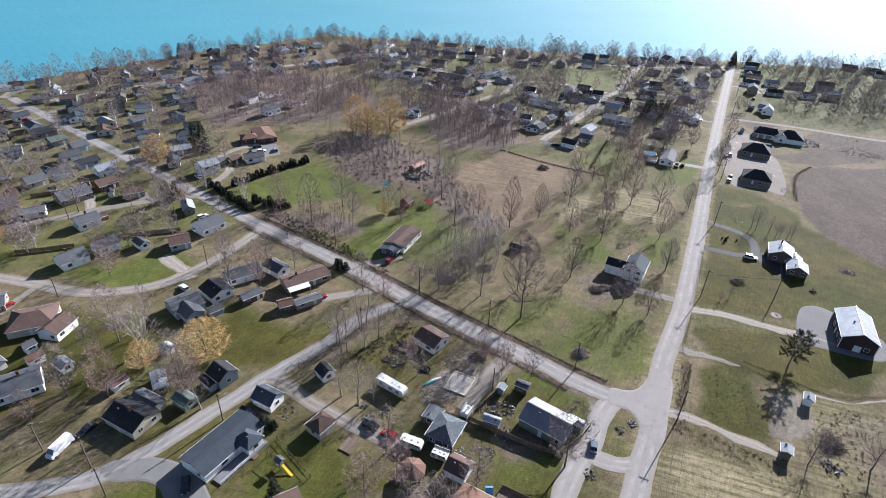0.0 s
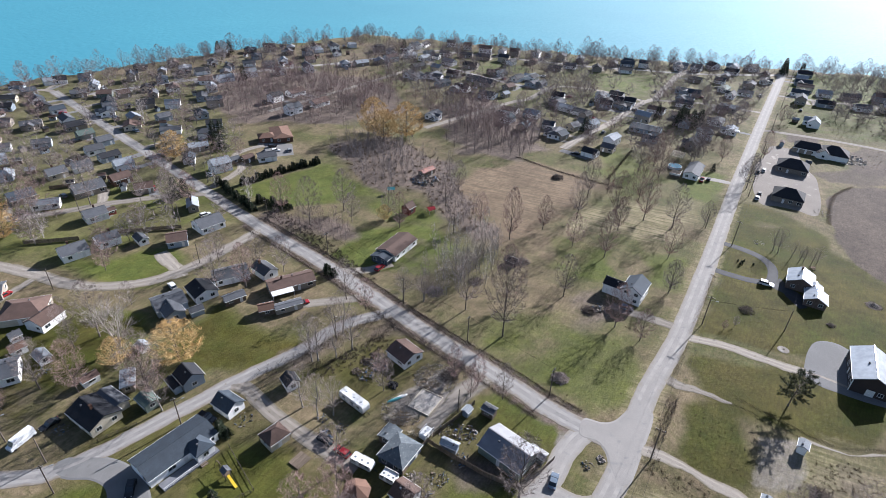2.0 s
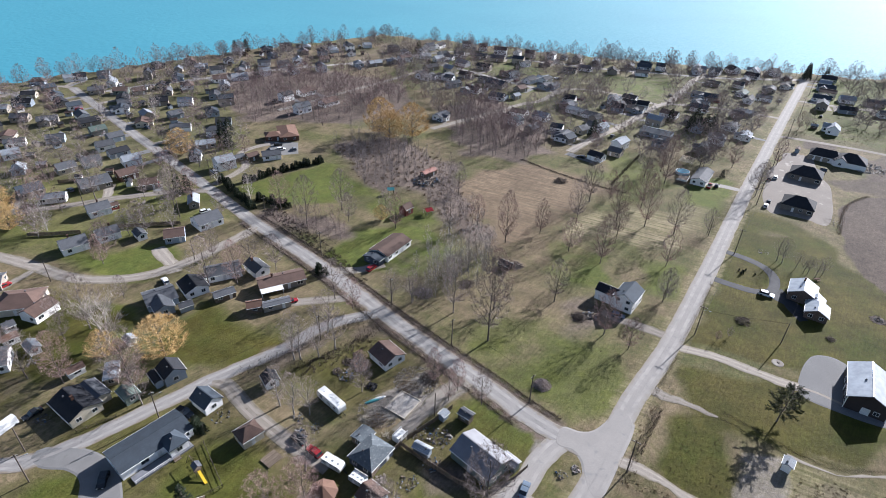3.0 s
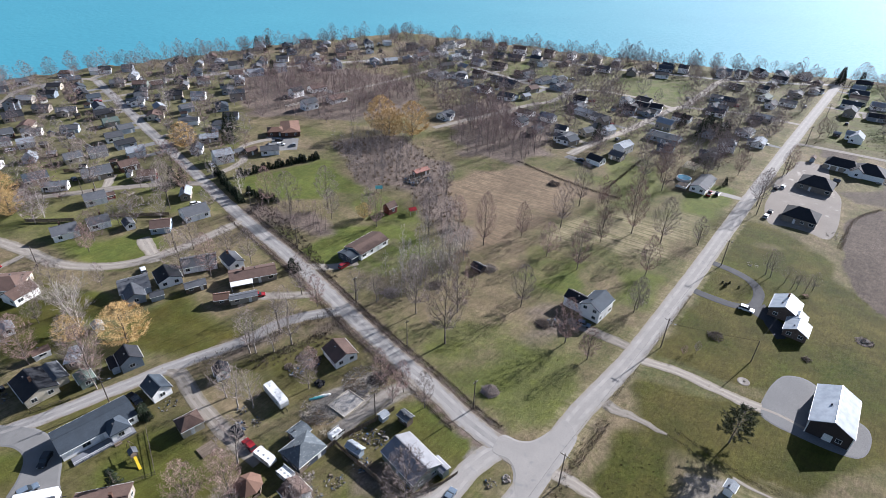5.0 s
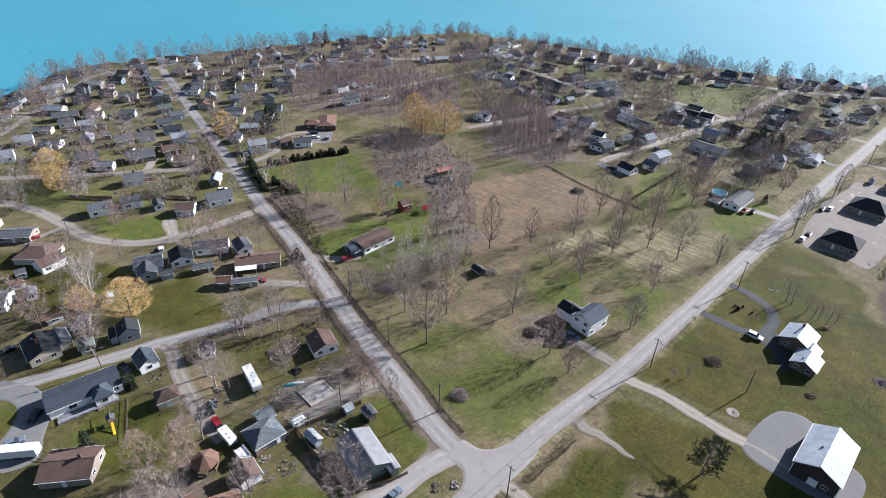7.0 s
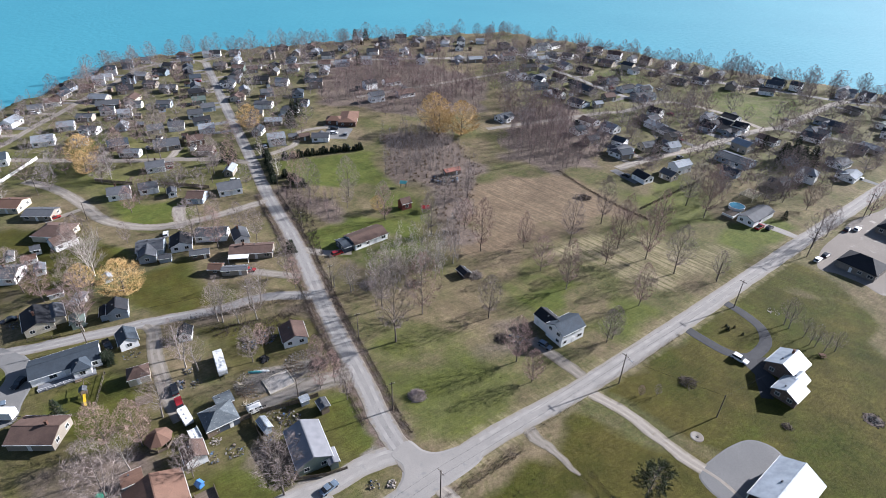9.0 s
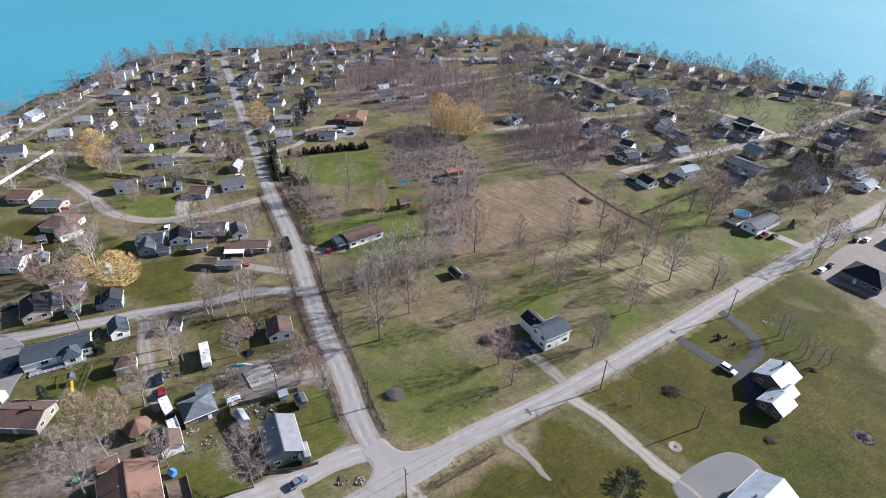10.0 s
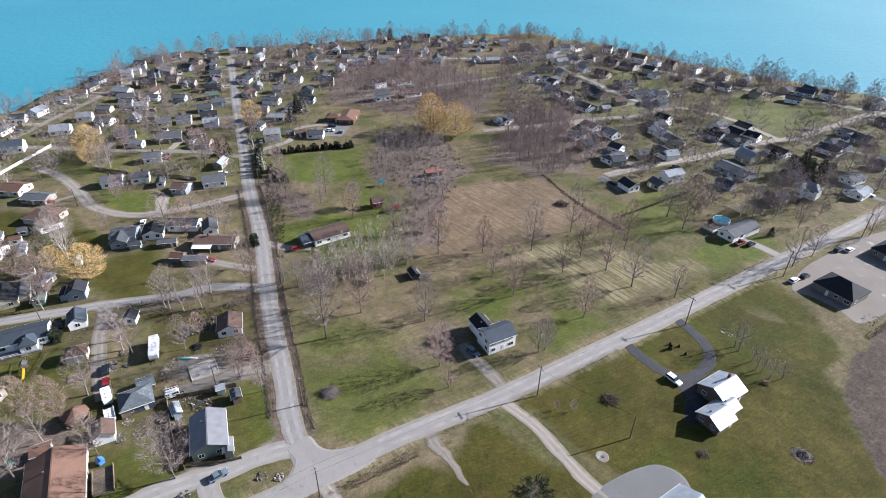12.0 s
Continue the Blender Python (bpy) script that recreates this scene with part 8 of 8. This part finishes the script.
# ---- trees that stand apart ----
for kind, x, y, size, turn in (
    ("red0", 74.6, 154.3, 1.25, 10), ("red1", 81.4, 148.9, 0.9, 80), ("red2", 64.6, 201.7, 1.1, 30), ("red0", 76.1, 195.7, 0.95, 140), ("grey0", 107.3, 224.4, 1.5, 0), ("red1", 100.1, 198.9, 1.1, 200),
    ("grey1", 59.3, 168.1, 1.25, 50), ("red2", 39.9, 159.3, 1.25, 90), ("grey2", 96.6, 177.8, 0.95, 20), ("grey3", 95.5, 175.6, 0.95, 250), ("red0", 40.3, 202.7, 1.05, 300), ("red1", 53.4, 213.3, 1.0, 120),
    ("red2", 85.2, 231.6, 1.1, 60), ("red0", 96.3, 228.8, 1.1, 10), ("red1", 33.7, 122.0, 0.75, 10),
    ("red1", 32.0, 118.0, 0.75, 30), ("grey2", 40.6, 118.4, 0.8, 80), ("red0", 26.8, 123.4, 0.6, 140), ("grey2", 27.2, 155.2, 1.35, 210), ("grey0", 39.6, 144.0, 1.15, 40), ("red0", 97.0, 246.5, 1.0, 70), ("red2", 111.4, 274.5, 1.3, 30), ("grey1", 74.6, 246.9, 1.0, 10), ("red1", 84.1, 252.4, 0.9, 10), ("grey1", 68.0, 225.0, 1.0, 70), ("red1", 84.0, 218.0, 1.0, 120),
):
    grow(kind, x, y, size * 1.05, turn, 1.22)
for i, (x, y) in enumerate(((143.2, 212.5), (144.6, 211.1), (148.6, 208.6), (150.2, 205.6), (151.8, 205.5), (154.1, 204.2), (157.0, 206.0))):
    grow("tall%d" % (i % 2), x, y, 0.72, 70 * i)
for i, (x, y) in enumerate(((-13.8, 124.3), (-12.2, 124.8), (-7.5, 126.8), (-10.3, 136.0), (-8.6, 137.7), (-2.2, 106.3), (-6.0, 105.4), (3.0, 90.4), (-45.3, 101.0), (-10.7, 107.5), (6.4, 156.8), (13.3, 158.4), (24.0, 171.0), (28.5, 180.0), (31.0, 185.2), (35.0, 189.9), (13.1, 157.4), (9.8, 76.2), (-16.0, 128.0), (-4.0, 131.0))):
    grow("tall%d" % (i % 2), x, y, (1.35 if y < 140 else 1.1) + 0.15 * math.sin(i * 2.1), 50 * i)
for i, (x, y, s) in enumerate(((45.1, 88.9, 1.0), (6.3, 82.1, 0.9), (15.7, 67.5, 1.3), (-98.3, 156.3, 0.95), (-63.2, 168.6, 1.0), (-88.9, 125.0, 0.95), (-78.5, 124.5, 0.95), (-70.0, 103.5, 1.0), (-80.5, 103.0, 1.0), (-84.5, 95.0, 0.8), (-82.0, 118.5, 0.8), (-78.3, 139.8, 0.7), (-52.4, 106.0, 1.0), (-50.2, 104.6, 1.0), (-12.1, 154.2, 0.9), (-4.4, 149.7, 1.0), (-38.0, 166.0, 1.1), (-48.0, 167.5, 1.0), (-56.0, 152.5, 0.9), (-47.0, 155.0, 1.0), (8.6, 116.4, 0.75), (6.4, 122.6, 0.7), (121.1, 228.2, 0.9), (147.1, 336.5, 0.9), (151.8, 270.8, 0.8), (174.3, 313.5, 0.9), (157.0, 283.0, 0.8), (207.4, 378.6, 0.95), (212.5, 380.5, 0.95), (133.0, 300.0, 1.2), (140.0, 312.0, 1.2), (112.0, 290.0, 1.0), (103.0, 282.0, 1.1), (150.0, 305.0, 1.1), (-10.0, 212.0, 1.0), (-24.0, 205.0, 1.0), (-30.0, 214.0, 0.9), (-4.0, 204.0, 0.9), (18.0, 204.0, 1.1), (28.0, 214.0, 1.1), (12.0, 226.0, 1.1), (16.0, 240.0, 1.2), (-40.0, 200.0, 1.0), (-55.0, 209.0, 1.0), (-98.0, 200.0, 1.1), (-95.0, 208.0, 1.2), (-103.0, 206.0, 1.1), (-116.0, 206.0, 1.0), (-134.0, 199.0, 1.1), (-152.0, 190.0, 0.9), (-172.0, 214.0, 1.2), (109.1, 158.8, 0.3), (113.0, 161.0, 0.32), (104.2, 93.0, 0.9), (118.5, 92.0, 0.8), (-0.2, 77.5, 0.9), (24.0, 82.0, 0.8))):
    grow(("grey0", "red0", "grey1", "red1", "grey2", "grey3")[i % 6], x, y, s * 1.05, 47 * i)
grow("birch", -69.5, 120.5, 1.1, 20)
grow("willow0", -50.2, 118.7, 1.3, 0)
grow("willow1", -66.4, 114.6, 0.85, 90)
grow("willow0", -126.5, 252.2, 1.0, 40)
grow("willow1", -148.0, 169.8, 1.25, 0)
grow("willow0", -158.0, 176.0, 1.1, 70)
grow("willow1", -31.5, 300.0, 1.75, 30)
grow("willow0", -20.0, 305.0, 1.4, 130)
grow("willow0", -39.0, 307.0, 1.45, 230)
grow("willow1", -11.4, 209.6, 0.75, 230)
grow("pine", 116.9, 128.0, 1.15, 0)
for x, y, s in ((-109.1, 267.1, 1.1), (-115.7, 271.9, 0.9), (-104.1, 212.5, 1.1), (-19.5, 77.5, 0.75), (-102.0, 216.0, 0.9), (262.0, 520.0, 1.3), (259.0, 512.0, 1.2), (264.0, 525.0, 1.3), (278.0, 524.0, 1.0), (130.0, 372.0, 1.0), (-155.0, 395.0, 1.2), (-60.0, 512.0, 1.2), (139.3, 358.4, 1.3), (143.4, 358.8, 1.3), (147.5, 359.1, 1.3), (152.2, 359.9, 1.3), (144.6, 370.4, 1.3), (141.7, 290.4, 0.5), (-205.8, 460.4, 1.2), (-199.7, 468.0, 1.2), (28.6, 460.0, 1.2), (80.5, 332.7, 1.2), (-121.0, 281.6, 1.2), (-117.5, 283.0, 1.2)):
    grow("spruce", x, y, s, x * 3)
for x, y in ((127.4, 200.2), (129.3, 202.6), (131.9, 200.3), (126.9, 202.1)):
    grow("cedar", x, y, 0.55, x * 40)
for line in ([(-93, 229.5), (-80.6, 218.3), (-66.2, 206.7)], [(-68.3, 215.3), (-61.3, 213.0), (-52.6, 211.4)], [(-82, 229.4), (-75.9, 237), (-66.7, 248.8), (-55.4, 260.4)], [(-20.0, 166.0), (-23.5, 169.0)], [(-28.2, 97.0), (-25.0, 95.5)]):
    for i, q in enumerate(smooth_line(line, 1.7)):
        grow("cedar", q.x + 0.5 * math.sin(i * 5.1), q.y + 0.5 * math.cos(i * 3.3), 1.9 + 0.5 * math.sin(i * 1.9), i * 61)


# ---- woods, shore trees and garden trees ----
def scatter(polygon, spacing, seed, keep=lambda x, y: True, feather=0.0):
    rng = random.Random(seed)
    pts = np.array(polygon)
    (x0, y0), (x1, y1) = pts.min(0), pts.max(0)
    gx, gy = np.meshgrid(np.arange(x0, x1, spacing), np.arange(y0, y1, spacing))
    u = gx.ravel() + np.array([rng.uniform(-.5, .5) for _ in range(gx.size)]) * spacing
    v = gy.ravel() + np.array([rng.uniform(-.5, .5) for _ in range(gx.size)]) * spacing
    good = inside_by(u, v, polygon) + feather * np.array([rng.uniform(-1, 0.3) for _ in range(gx.size)]) > 0
    return [(a, b) for a, b in zip(u[good], v[good]) if keep(a, b)]


ROADS = np.array([(q.x, q.y) for p in (MAIN, CROSS, [(-57, 194), (-68, 168.5), (-88, 149), (-121, 150.5), (-170, 136)], [(-90, 219), (-143, 191), (-196, 160)], [(67, 306), (100, 358), (130, 410.5), (165, 485)], [(-12, 322), (38, 385), (68, 441)]) for q in smooth_line(p, 4.0)])


def clear(x, y, room=3.0):
    """Whether a place is off the houses and the roads."""
    lots = np.array(LOTS)
    if (np.hypot(lots[:, 0] - x, lots[:, 1] - y) < lots[:, 2] + room).any():
        return False
    return bool((np.hypot(ROADS[:, 0] - x, ROADS[:, 1] - y) > 4.6).all())


def triangles(lists):
    """The places and three-cornered faces of one or more lists, joined."""
    vs, fs, n = [], [], 0
    for verts, faces in lists:
        for f in faces:
            fs.append((f[0] + n, f[1] + n, f[2] + n))
            if len(f) == 4:
                fs.append((f[0] + n, f[2] + n, f[3] + n))
        vs += [tuple(v) for v in verts]
        n += len(verts)
    return np.array(vs), np.array(fs)


def thicket(name, places, seed, sources, mat, label, low=0.6, high=1.1, stem=None):
    """A wood too dense to count: one mesh, its stems of another bark than its twigs."""
    rng = np.random.default_rng(seed)
    arrays = [(*triangles(s), sum(len(f) - 2 for f in s[0][1])) for s in sources]
    vs, fs, n, marks = [], [], 0, []
    for x, y in places:
        v, f, woody = arrays[rng.integers(len(arrays))]
        marks.append(np.arange(len(f)) < woody)
        s, t = rng.uniform(low, high), rng.uniform(0, 6.28)
        c, d = math.cos(t) * s, math.sin(t) * s
        vs.append(np.stack([v[:, 0] * c - v[:, 1] * d + x, v[:, 0] * d + v[:, 1] * c + y, v[:, 2] * s * rng.uniform(0.85, 1.2)], 1))
        fs.append(f + n)
        n += len(v)
    v, f = np.concatenate(vs).astype(np.float32), np.concatenate(fs).astype(np.int32)
    me = bpy.data.meshes.new(name)
    me.vertices.add(len(v))
    me.vertices.foreach_set("co", v.ravel())
    me.loops.add(f.size)
    me.loops.foreach_set("vertex_index", f.ravel())
    me.polygons.add(len(f))
    me.polygons.foreach_set("loop_start", np.arange(0, f.size, 3, dtype=np.int32))
    me.update(calc_edges=True)
    me.materials.append(mat)
    if stem:
        me.materials.append(stem)
        me.polygons.foreach_set("material_index", np.concatenate(marks).astype(np.int32))
    return tagged(new(name, me), label, "woodland", kind="stuff")


SAPLINGS = [hazy_tree(101 + i, 12.5, 2.1, 6, 16, 110, 0.046, 0.1, 0.55) for i in range(4)]
LOW_TREES = [hazy_tree(121 + i, 12, 4.8, 8, 32, 420, 0.05, 0.12, 0.9) for i in range(4)]
THIN = "thicket of slim leafless saplings over leaf litter"
thicket("thicket", scatter([(-60, 284), (-34, 306), (8, 276), (16, 250), (34, 208), (27, 196), (0, 238), (-28, 241)], 3.8, 1, clear, 16.0), 1, SAPLINGS, TWIG, THIN, 0.5, 1.0, STEM)
thicket("thicket", scatter([(-188, 398), (-108, 430), (-44, 405), (-26, 345), (-60, 316), (-126, 307)], 5.2, 2, clear, 34.0), 2, SAPLINGS + LOW_TREES[:1], RED_TWIG, "wood of slim reddish leafless trees over leaf litter", 0.75, 1.3, STEM)
thicket("thicket", scatter([(-20, 360), (14, 392), (56, 360), (57, 303), (43, 286), (13, 288)], 3.8, 3, clear, 22.0), 3, SAPLINGS, RED_TWIG, "wood of slim reddish leafless trees over leaf litter", 0.8, 1.3, STEM)
thicket("thicket", scatter([(10, 180), (12, 198), (31, 199), (38, 190), (31, 166), (20, 161), (12, 166)], 3.8, 4, clear, 8.0), 4, SAPLINGS, PALE_TWIG, THIN, 0.75, 1.35, GREY_BARK)
thicket("thicket", scatter([(-64, 204), (-34, 209), (-17, 195), (-24, 189), (-45, 191)], 3.6, 5, clear), 5, SAPLINGS, RED_TWIG, THIN, 0.35, 0.7, STEM)
rng = random.Random(7)
shore_spots = []
for a, b in zip(SHORE[2:], SHORE[3:23]):
    a, b = Vector((*a, 0)), Vector((*b, 0))
    inward = Vector(((b - a).y, -(b - a).x, 0)).normalized()
    for i in range(int((b - a).length / 6.0)):
        p = a.lerp(b, rng.random()) + inward * rng.uniform(3, 20)
        if clear(p.x, p.y, 0):
            shore_spots.append((p.x, p.y))
for i, (x, y) in enumerate(shore_spots[::3]):
    grow(("far0", "farred1", "far1", "tall1", "farred0")[i % 5], x, y, rng.uniform(0.75, 1.25), rng.uniform(0, 360))
others = [q for i, q in enumerate(shore_spots) if i % 3]
thicket("shore_wood", others[::2], 21, LOW_TREES, TWIG, "leafless trees lining the lake shore", 0.45, 0.95, STEM)
thicket("shore_wood", others[1::2], 22, LOW_TREES, RED_TWIG, "reddish leafless trees lining the lake shore", 0.4, 0.9, STEM)
for i, (x, y) in enumerate([(-252.7, 404.4), (-209.6, 449.3), (-202.8, 456.4), (-195.4, 463.7), (-184.8, 478.2), (-119.9, 532.9), (-109.6, 540.2), (-99.5, 547.5), (200.9, 526.6), (226.1, 526.8), (235.5, 527.6), (-198.3, 453.5), (-170.0, 474.8), (-111.4, 535.7), (-98.9, 556.8), (-52.3, 547.1), (-16.4, 541.2), (57.5, 530.6), (95.3, 521.2), (103.9, 518.9), (-259.3, 192.1), (-281.7, 234.7), (-297.3, 267.6), (281, 525), (300, 523), (322, 525), (346, 522), (368, 524), (184, 524), (205, 525), (222, 526)]):
    grow(("tall0", "far1", "tall1", "farred0")[i % 4], x, y, 1.25 + 0.2 * math.sin(i * 2.7), 67 * i)
TOWN_WEST = [(-262, 180), (-310, 290), (-290, 390), (-190, 490), (-100, 545), (-40, 500), (-80, 440), (-180, 400), (-120, 300), (-70, 215), (-60, 200), (-90, 170), (-150, 130)]
TOWN_EAST = [(60, 310), (0, 330), (-60, 420), (-90, 500), (-60, 545), (180, 525), (255, 520), (192, 386), (150, 300), (90, 296)]
SHORE_EAST = [(240, 400), (262, 372), (310, 362), (360, 400), (420, 470), (430, 525), (330, 535), (282, 520), (266, 460)]


def open_ground(x, y):
    return all(inside_by(np.array([x]), np.array([y]), field)[0] < 0 for field in FIELDS)


west = scatter(TOWN_WEST, 12.0, 11, lambda u, v: clear(u, v, 0.5) and open_ground(u, v) and inside_by(np.array([u]), np.array([v]), LAND)[0] > 7)
east = scatter(TOWN_EAST, 9.8, 12, lambda u, v: clear(u, v, 0.5) and open_ground(u, v))
far_east = scatter(SHORE_EAST, 8.8, 13, lambda u, v: clear(u, v, 0.5))
rng = random.Random(17)
for x, y in [q for q in west if q[1] < 300][::2]:
    grow(rng.choice(("far0", "far1", "farred0", "farred1", "far0", "far1", "poplar", "farred0")), x, y, rng.uniform(0.7, 1.15), rng.uniform(0, 360))
rest = [q for q in west if q[1] < 300][1::2] + [q for q in west if q[1] >= 300]
thicket("garden_trees", rest[::2] + east[::2], 31, LOW_TREES, TWIG, "leafless trees among the far gardens", 0.75, 1.4, STEM)
thicket("garden_trees", rest[1::2] + east[1::2], 32, LOW_TREES, RED_TWIG, "reddish leafless trees among the far gardens", 0.7, 1.3, STEM)
thicket("garden_trees", far_east[::2], 33, LOW_TREES, RED_TWIG, "reddish leafless wood by the main road", 0.6, 1.15, STEM)
thicket("garden_trees", far_east[1::2], 34, LOW_TREES, TWIG, "leafless grey wood by the main road", 0.6, 1.2, STEM)


# ---- rough grass on the verges ----
def tall_grass(lines, seed, mat, label, per=9, width=1.3, high=0.75):
    rng = random.Random(seed)
    out = ([], [])
    for line in lines:
        for q in smooth_line(line, 0.8):
            for _ in range(per * 2):
                p = Vector((q.x + rng.gauss(0, width / 2), q.y + rng.gauss(0, width / 2), 0))
                d = Vector((rng.gauss(0, .35), rng.gauss(0, .35), 1)).normalized()
                blade(out, rng, p, p + d * high * rng.uniform(0.4, 1.2), 0.045)
    ob = new("tall_grass", to_mesh("tall_grass", out, mat))
    return tagged(ob, label, "grass", kind="stuff")


def offset(line, by, first=0, last=None):
    pts = [Vector((*p, 0)) for p in line[first:last]]
    out = []
    for i, p in enumerate(pts):
        d = pts[min(i + 1, len(pts) - 1)] - pts[max(i - 1, 0)]
        side = Vector((-d.y, d.x, 0)).normalized()
        out.append((p.x + side.x * by, p.y + side.y * by))
    return out


tall_grass([offset(CROSS, -3.7, 2, 9), offset(CROSS, 3.7, 3, 9)], 1, STRAW, "dry tan grass along the road edges", 8, 0.5, 0.35)
tall_grass([offset(CROSS, -4.9, 2, 9), offset(CROSS, 4.9, 3, 9)], 8, BRUSHWOOD, "dark reddish-brown growth in the street's ditches", 13, 0.6, 0.75)
tall_grass([[(42, 288), (46, 285.7), (60, 275.7), (76, 266.5), (92, 260)], [(104, 310), (95, 289), (86, 268)]], 9, BRUSHWOOD, "brown brush along a field ditch", 13, 0.9, 0.9)
tall_grass([[(98.2, 155.5), (105.6, 171.0), (113.0, 187.0), (114.6, 191.0)], [(86.6, 131.0), (90.0, 138.0), (95.4, 148.8)], [(78.4, 109.0), (82.4, 117.6), (86.6, 127.0)]], 11, PALE_GRASS, "pale dead grass along the main road's ditch", 16, 1.0, 0.3)
tall_grass([[(80.6, 111.0), (84.0, 118.6), (87.6, 126.2)]], 12, BRUSHWOOD, "dark reddish growth in a roadside ditch", 10, 0.6, 0.5)
tall_grass([[(97.0, 128.6), (104, 125.4), (110, 121.0), (117, 116.6)]], 13, PALE_GRASS, "pale dead grass along a drain", 20, 0.9, 0.16)
tall_grass([[(104, 128.4), (113, 122.6), (119, 118), (126, 115.4), (140, 117)]], 2, PALE_GRASS, "pale dead grass along a fence line", 20, 0.9, 0.18)
tall_grass([[(74.5, 103.5), (83, 100), (91, 95.6), (96, 92.4)], [(75.5, 102), (80.2, 112.5), (85.4, 124.5)], [(104, 92), (112, 100), (120, 108)], [(78, 100), (90, 92)]], 3, BRUSHWOOD, "brown dead brush on rough ground", 9, 1.3, 0.32)
tall_grass([[(176, 240), (190, 268), (206, 284)]], 4, STRAW, "dry grass round the ploughed field", 8, 1.2)
tall_grass([[(-14, 120), (-2, 132), (6, 144)], [(-26, 116), (-12, 132), (2, 148)]], 5, BRUSHWOOD, "brown bracken and brush beside the lane", 10, 2.4, 1.0)


# ---- scrub and tussocks ----
def scrub(polygons, spacing, seed, mat, label, low=0.35, high=1.0, tufts=4, hair=26):
    """Low bushes and tussocks, too many to count, in one mesh."""
    rng = random.Random(seed)
    bushes = []
    for k in range(tufts):
        out = ([], [])
        for _ in range(hair):
            ang, r = rng.uniform(0, 6.283), 0.6 * rng.random() ** 0.5
            a = Vector((r * math.cos(ang), r * math.sin(ang), 0))
            d = Vector((a.x * 0.9 + rng.gauss(0, .25), a.y * 0.9 + rng.gauss(0, .25), 1)).normalized()
            blade(out, rng, a, a + d * rng.uniform(0.5, 1.2), 0.05)
        bushes.append((out,))
    places = [q for i, polygon in enumerate(polygons) for q in scatter(polygon, spacing, seed + i, lambda u, v: clear(u, v, 0.0))]
    ob = thicket("scrub", places, seed, bushes, mat, label, low, high)
    return tagged(ob, label, "scrub", kind="stuff")


scrub([[(200, 365), (262, 345), (330, 325), (345, 350), (262, 372), (240, 400), (216, 402)], [(216, 402), (240, 400), (256, 440), (252, 470), (244, 462)], [(222, 312), (262, 300), (300, 300), (290, 322), (240, 345)]], 3.4, 51, STRAW, "low dry scrub on muddy ground", 0.2, 0.6)
scrub([[(72, 99), (84, 126), (88, 125), (80, 110), (77, 99)], [(76, 104), (92, 97), (100, 91), (98, 88), (86, 95), (74, 101)], [(106, 98), (118, 112), (128, 112), (118, 92), (108, 84)]], 2.0, 55, STRAW, "brown dead brush along ditches and lanes", 0.25, 0.65)
scrub([[(90, 84), (76, 99), (86, 96), (100, 86)], [(118, 111), (150, 110), (156, 84), (112, 78)], [(84, 104), (90, 124), (102, 118), (99, 103)]], 1.9, 59, STRAW, "tussocks of dry pale grass", 0.18, 0.4)
scrub([[(-12, 122), (4, 140), (8, 136), (-8, 118)], [(-62, 206), (-30, 182), (-8, 162), (-4, 166), (-28, 188), (-56, 210)]], 1.35, 63, BRUSHWOOD, "reddish-brown brush along the street's ditch", 0.4, 1.0)
scrub([[(-60, 284), (-34, 306), (8, 276), (16, 250), (34, 208), (27, 196), (0, 238), (-28, 241)]], 3.4, 67, STRAW, "dry undergrowth below leafless saplings", 0.5, 1.3)
scrub([[(36, 126), (52, 150), (70, 176), (88, 150), (74, 120), (62, 116)]], 4.5, 75, STRAW, "small dry tufts in a meadow", 0.15, 0.35)
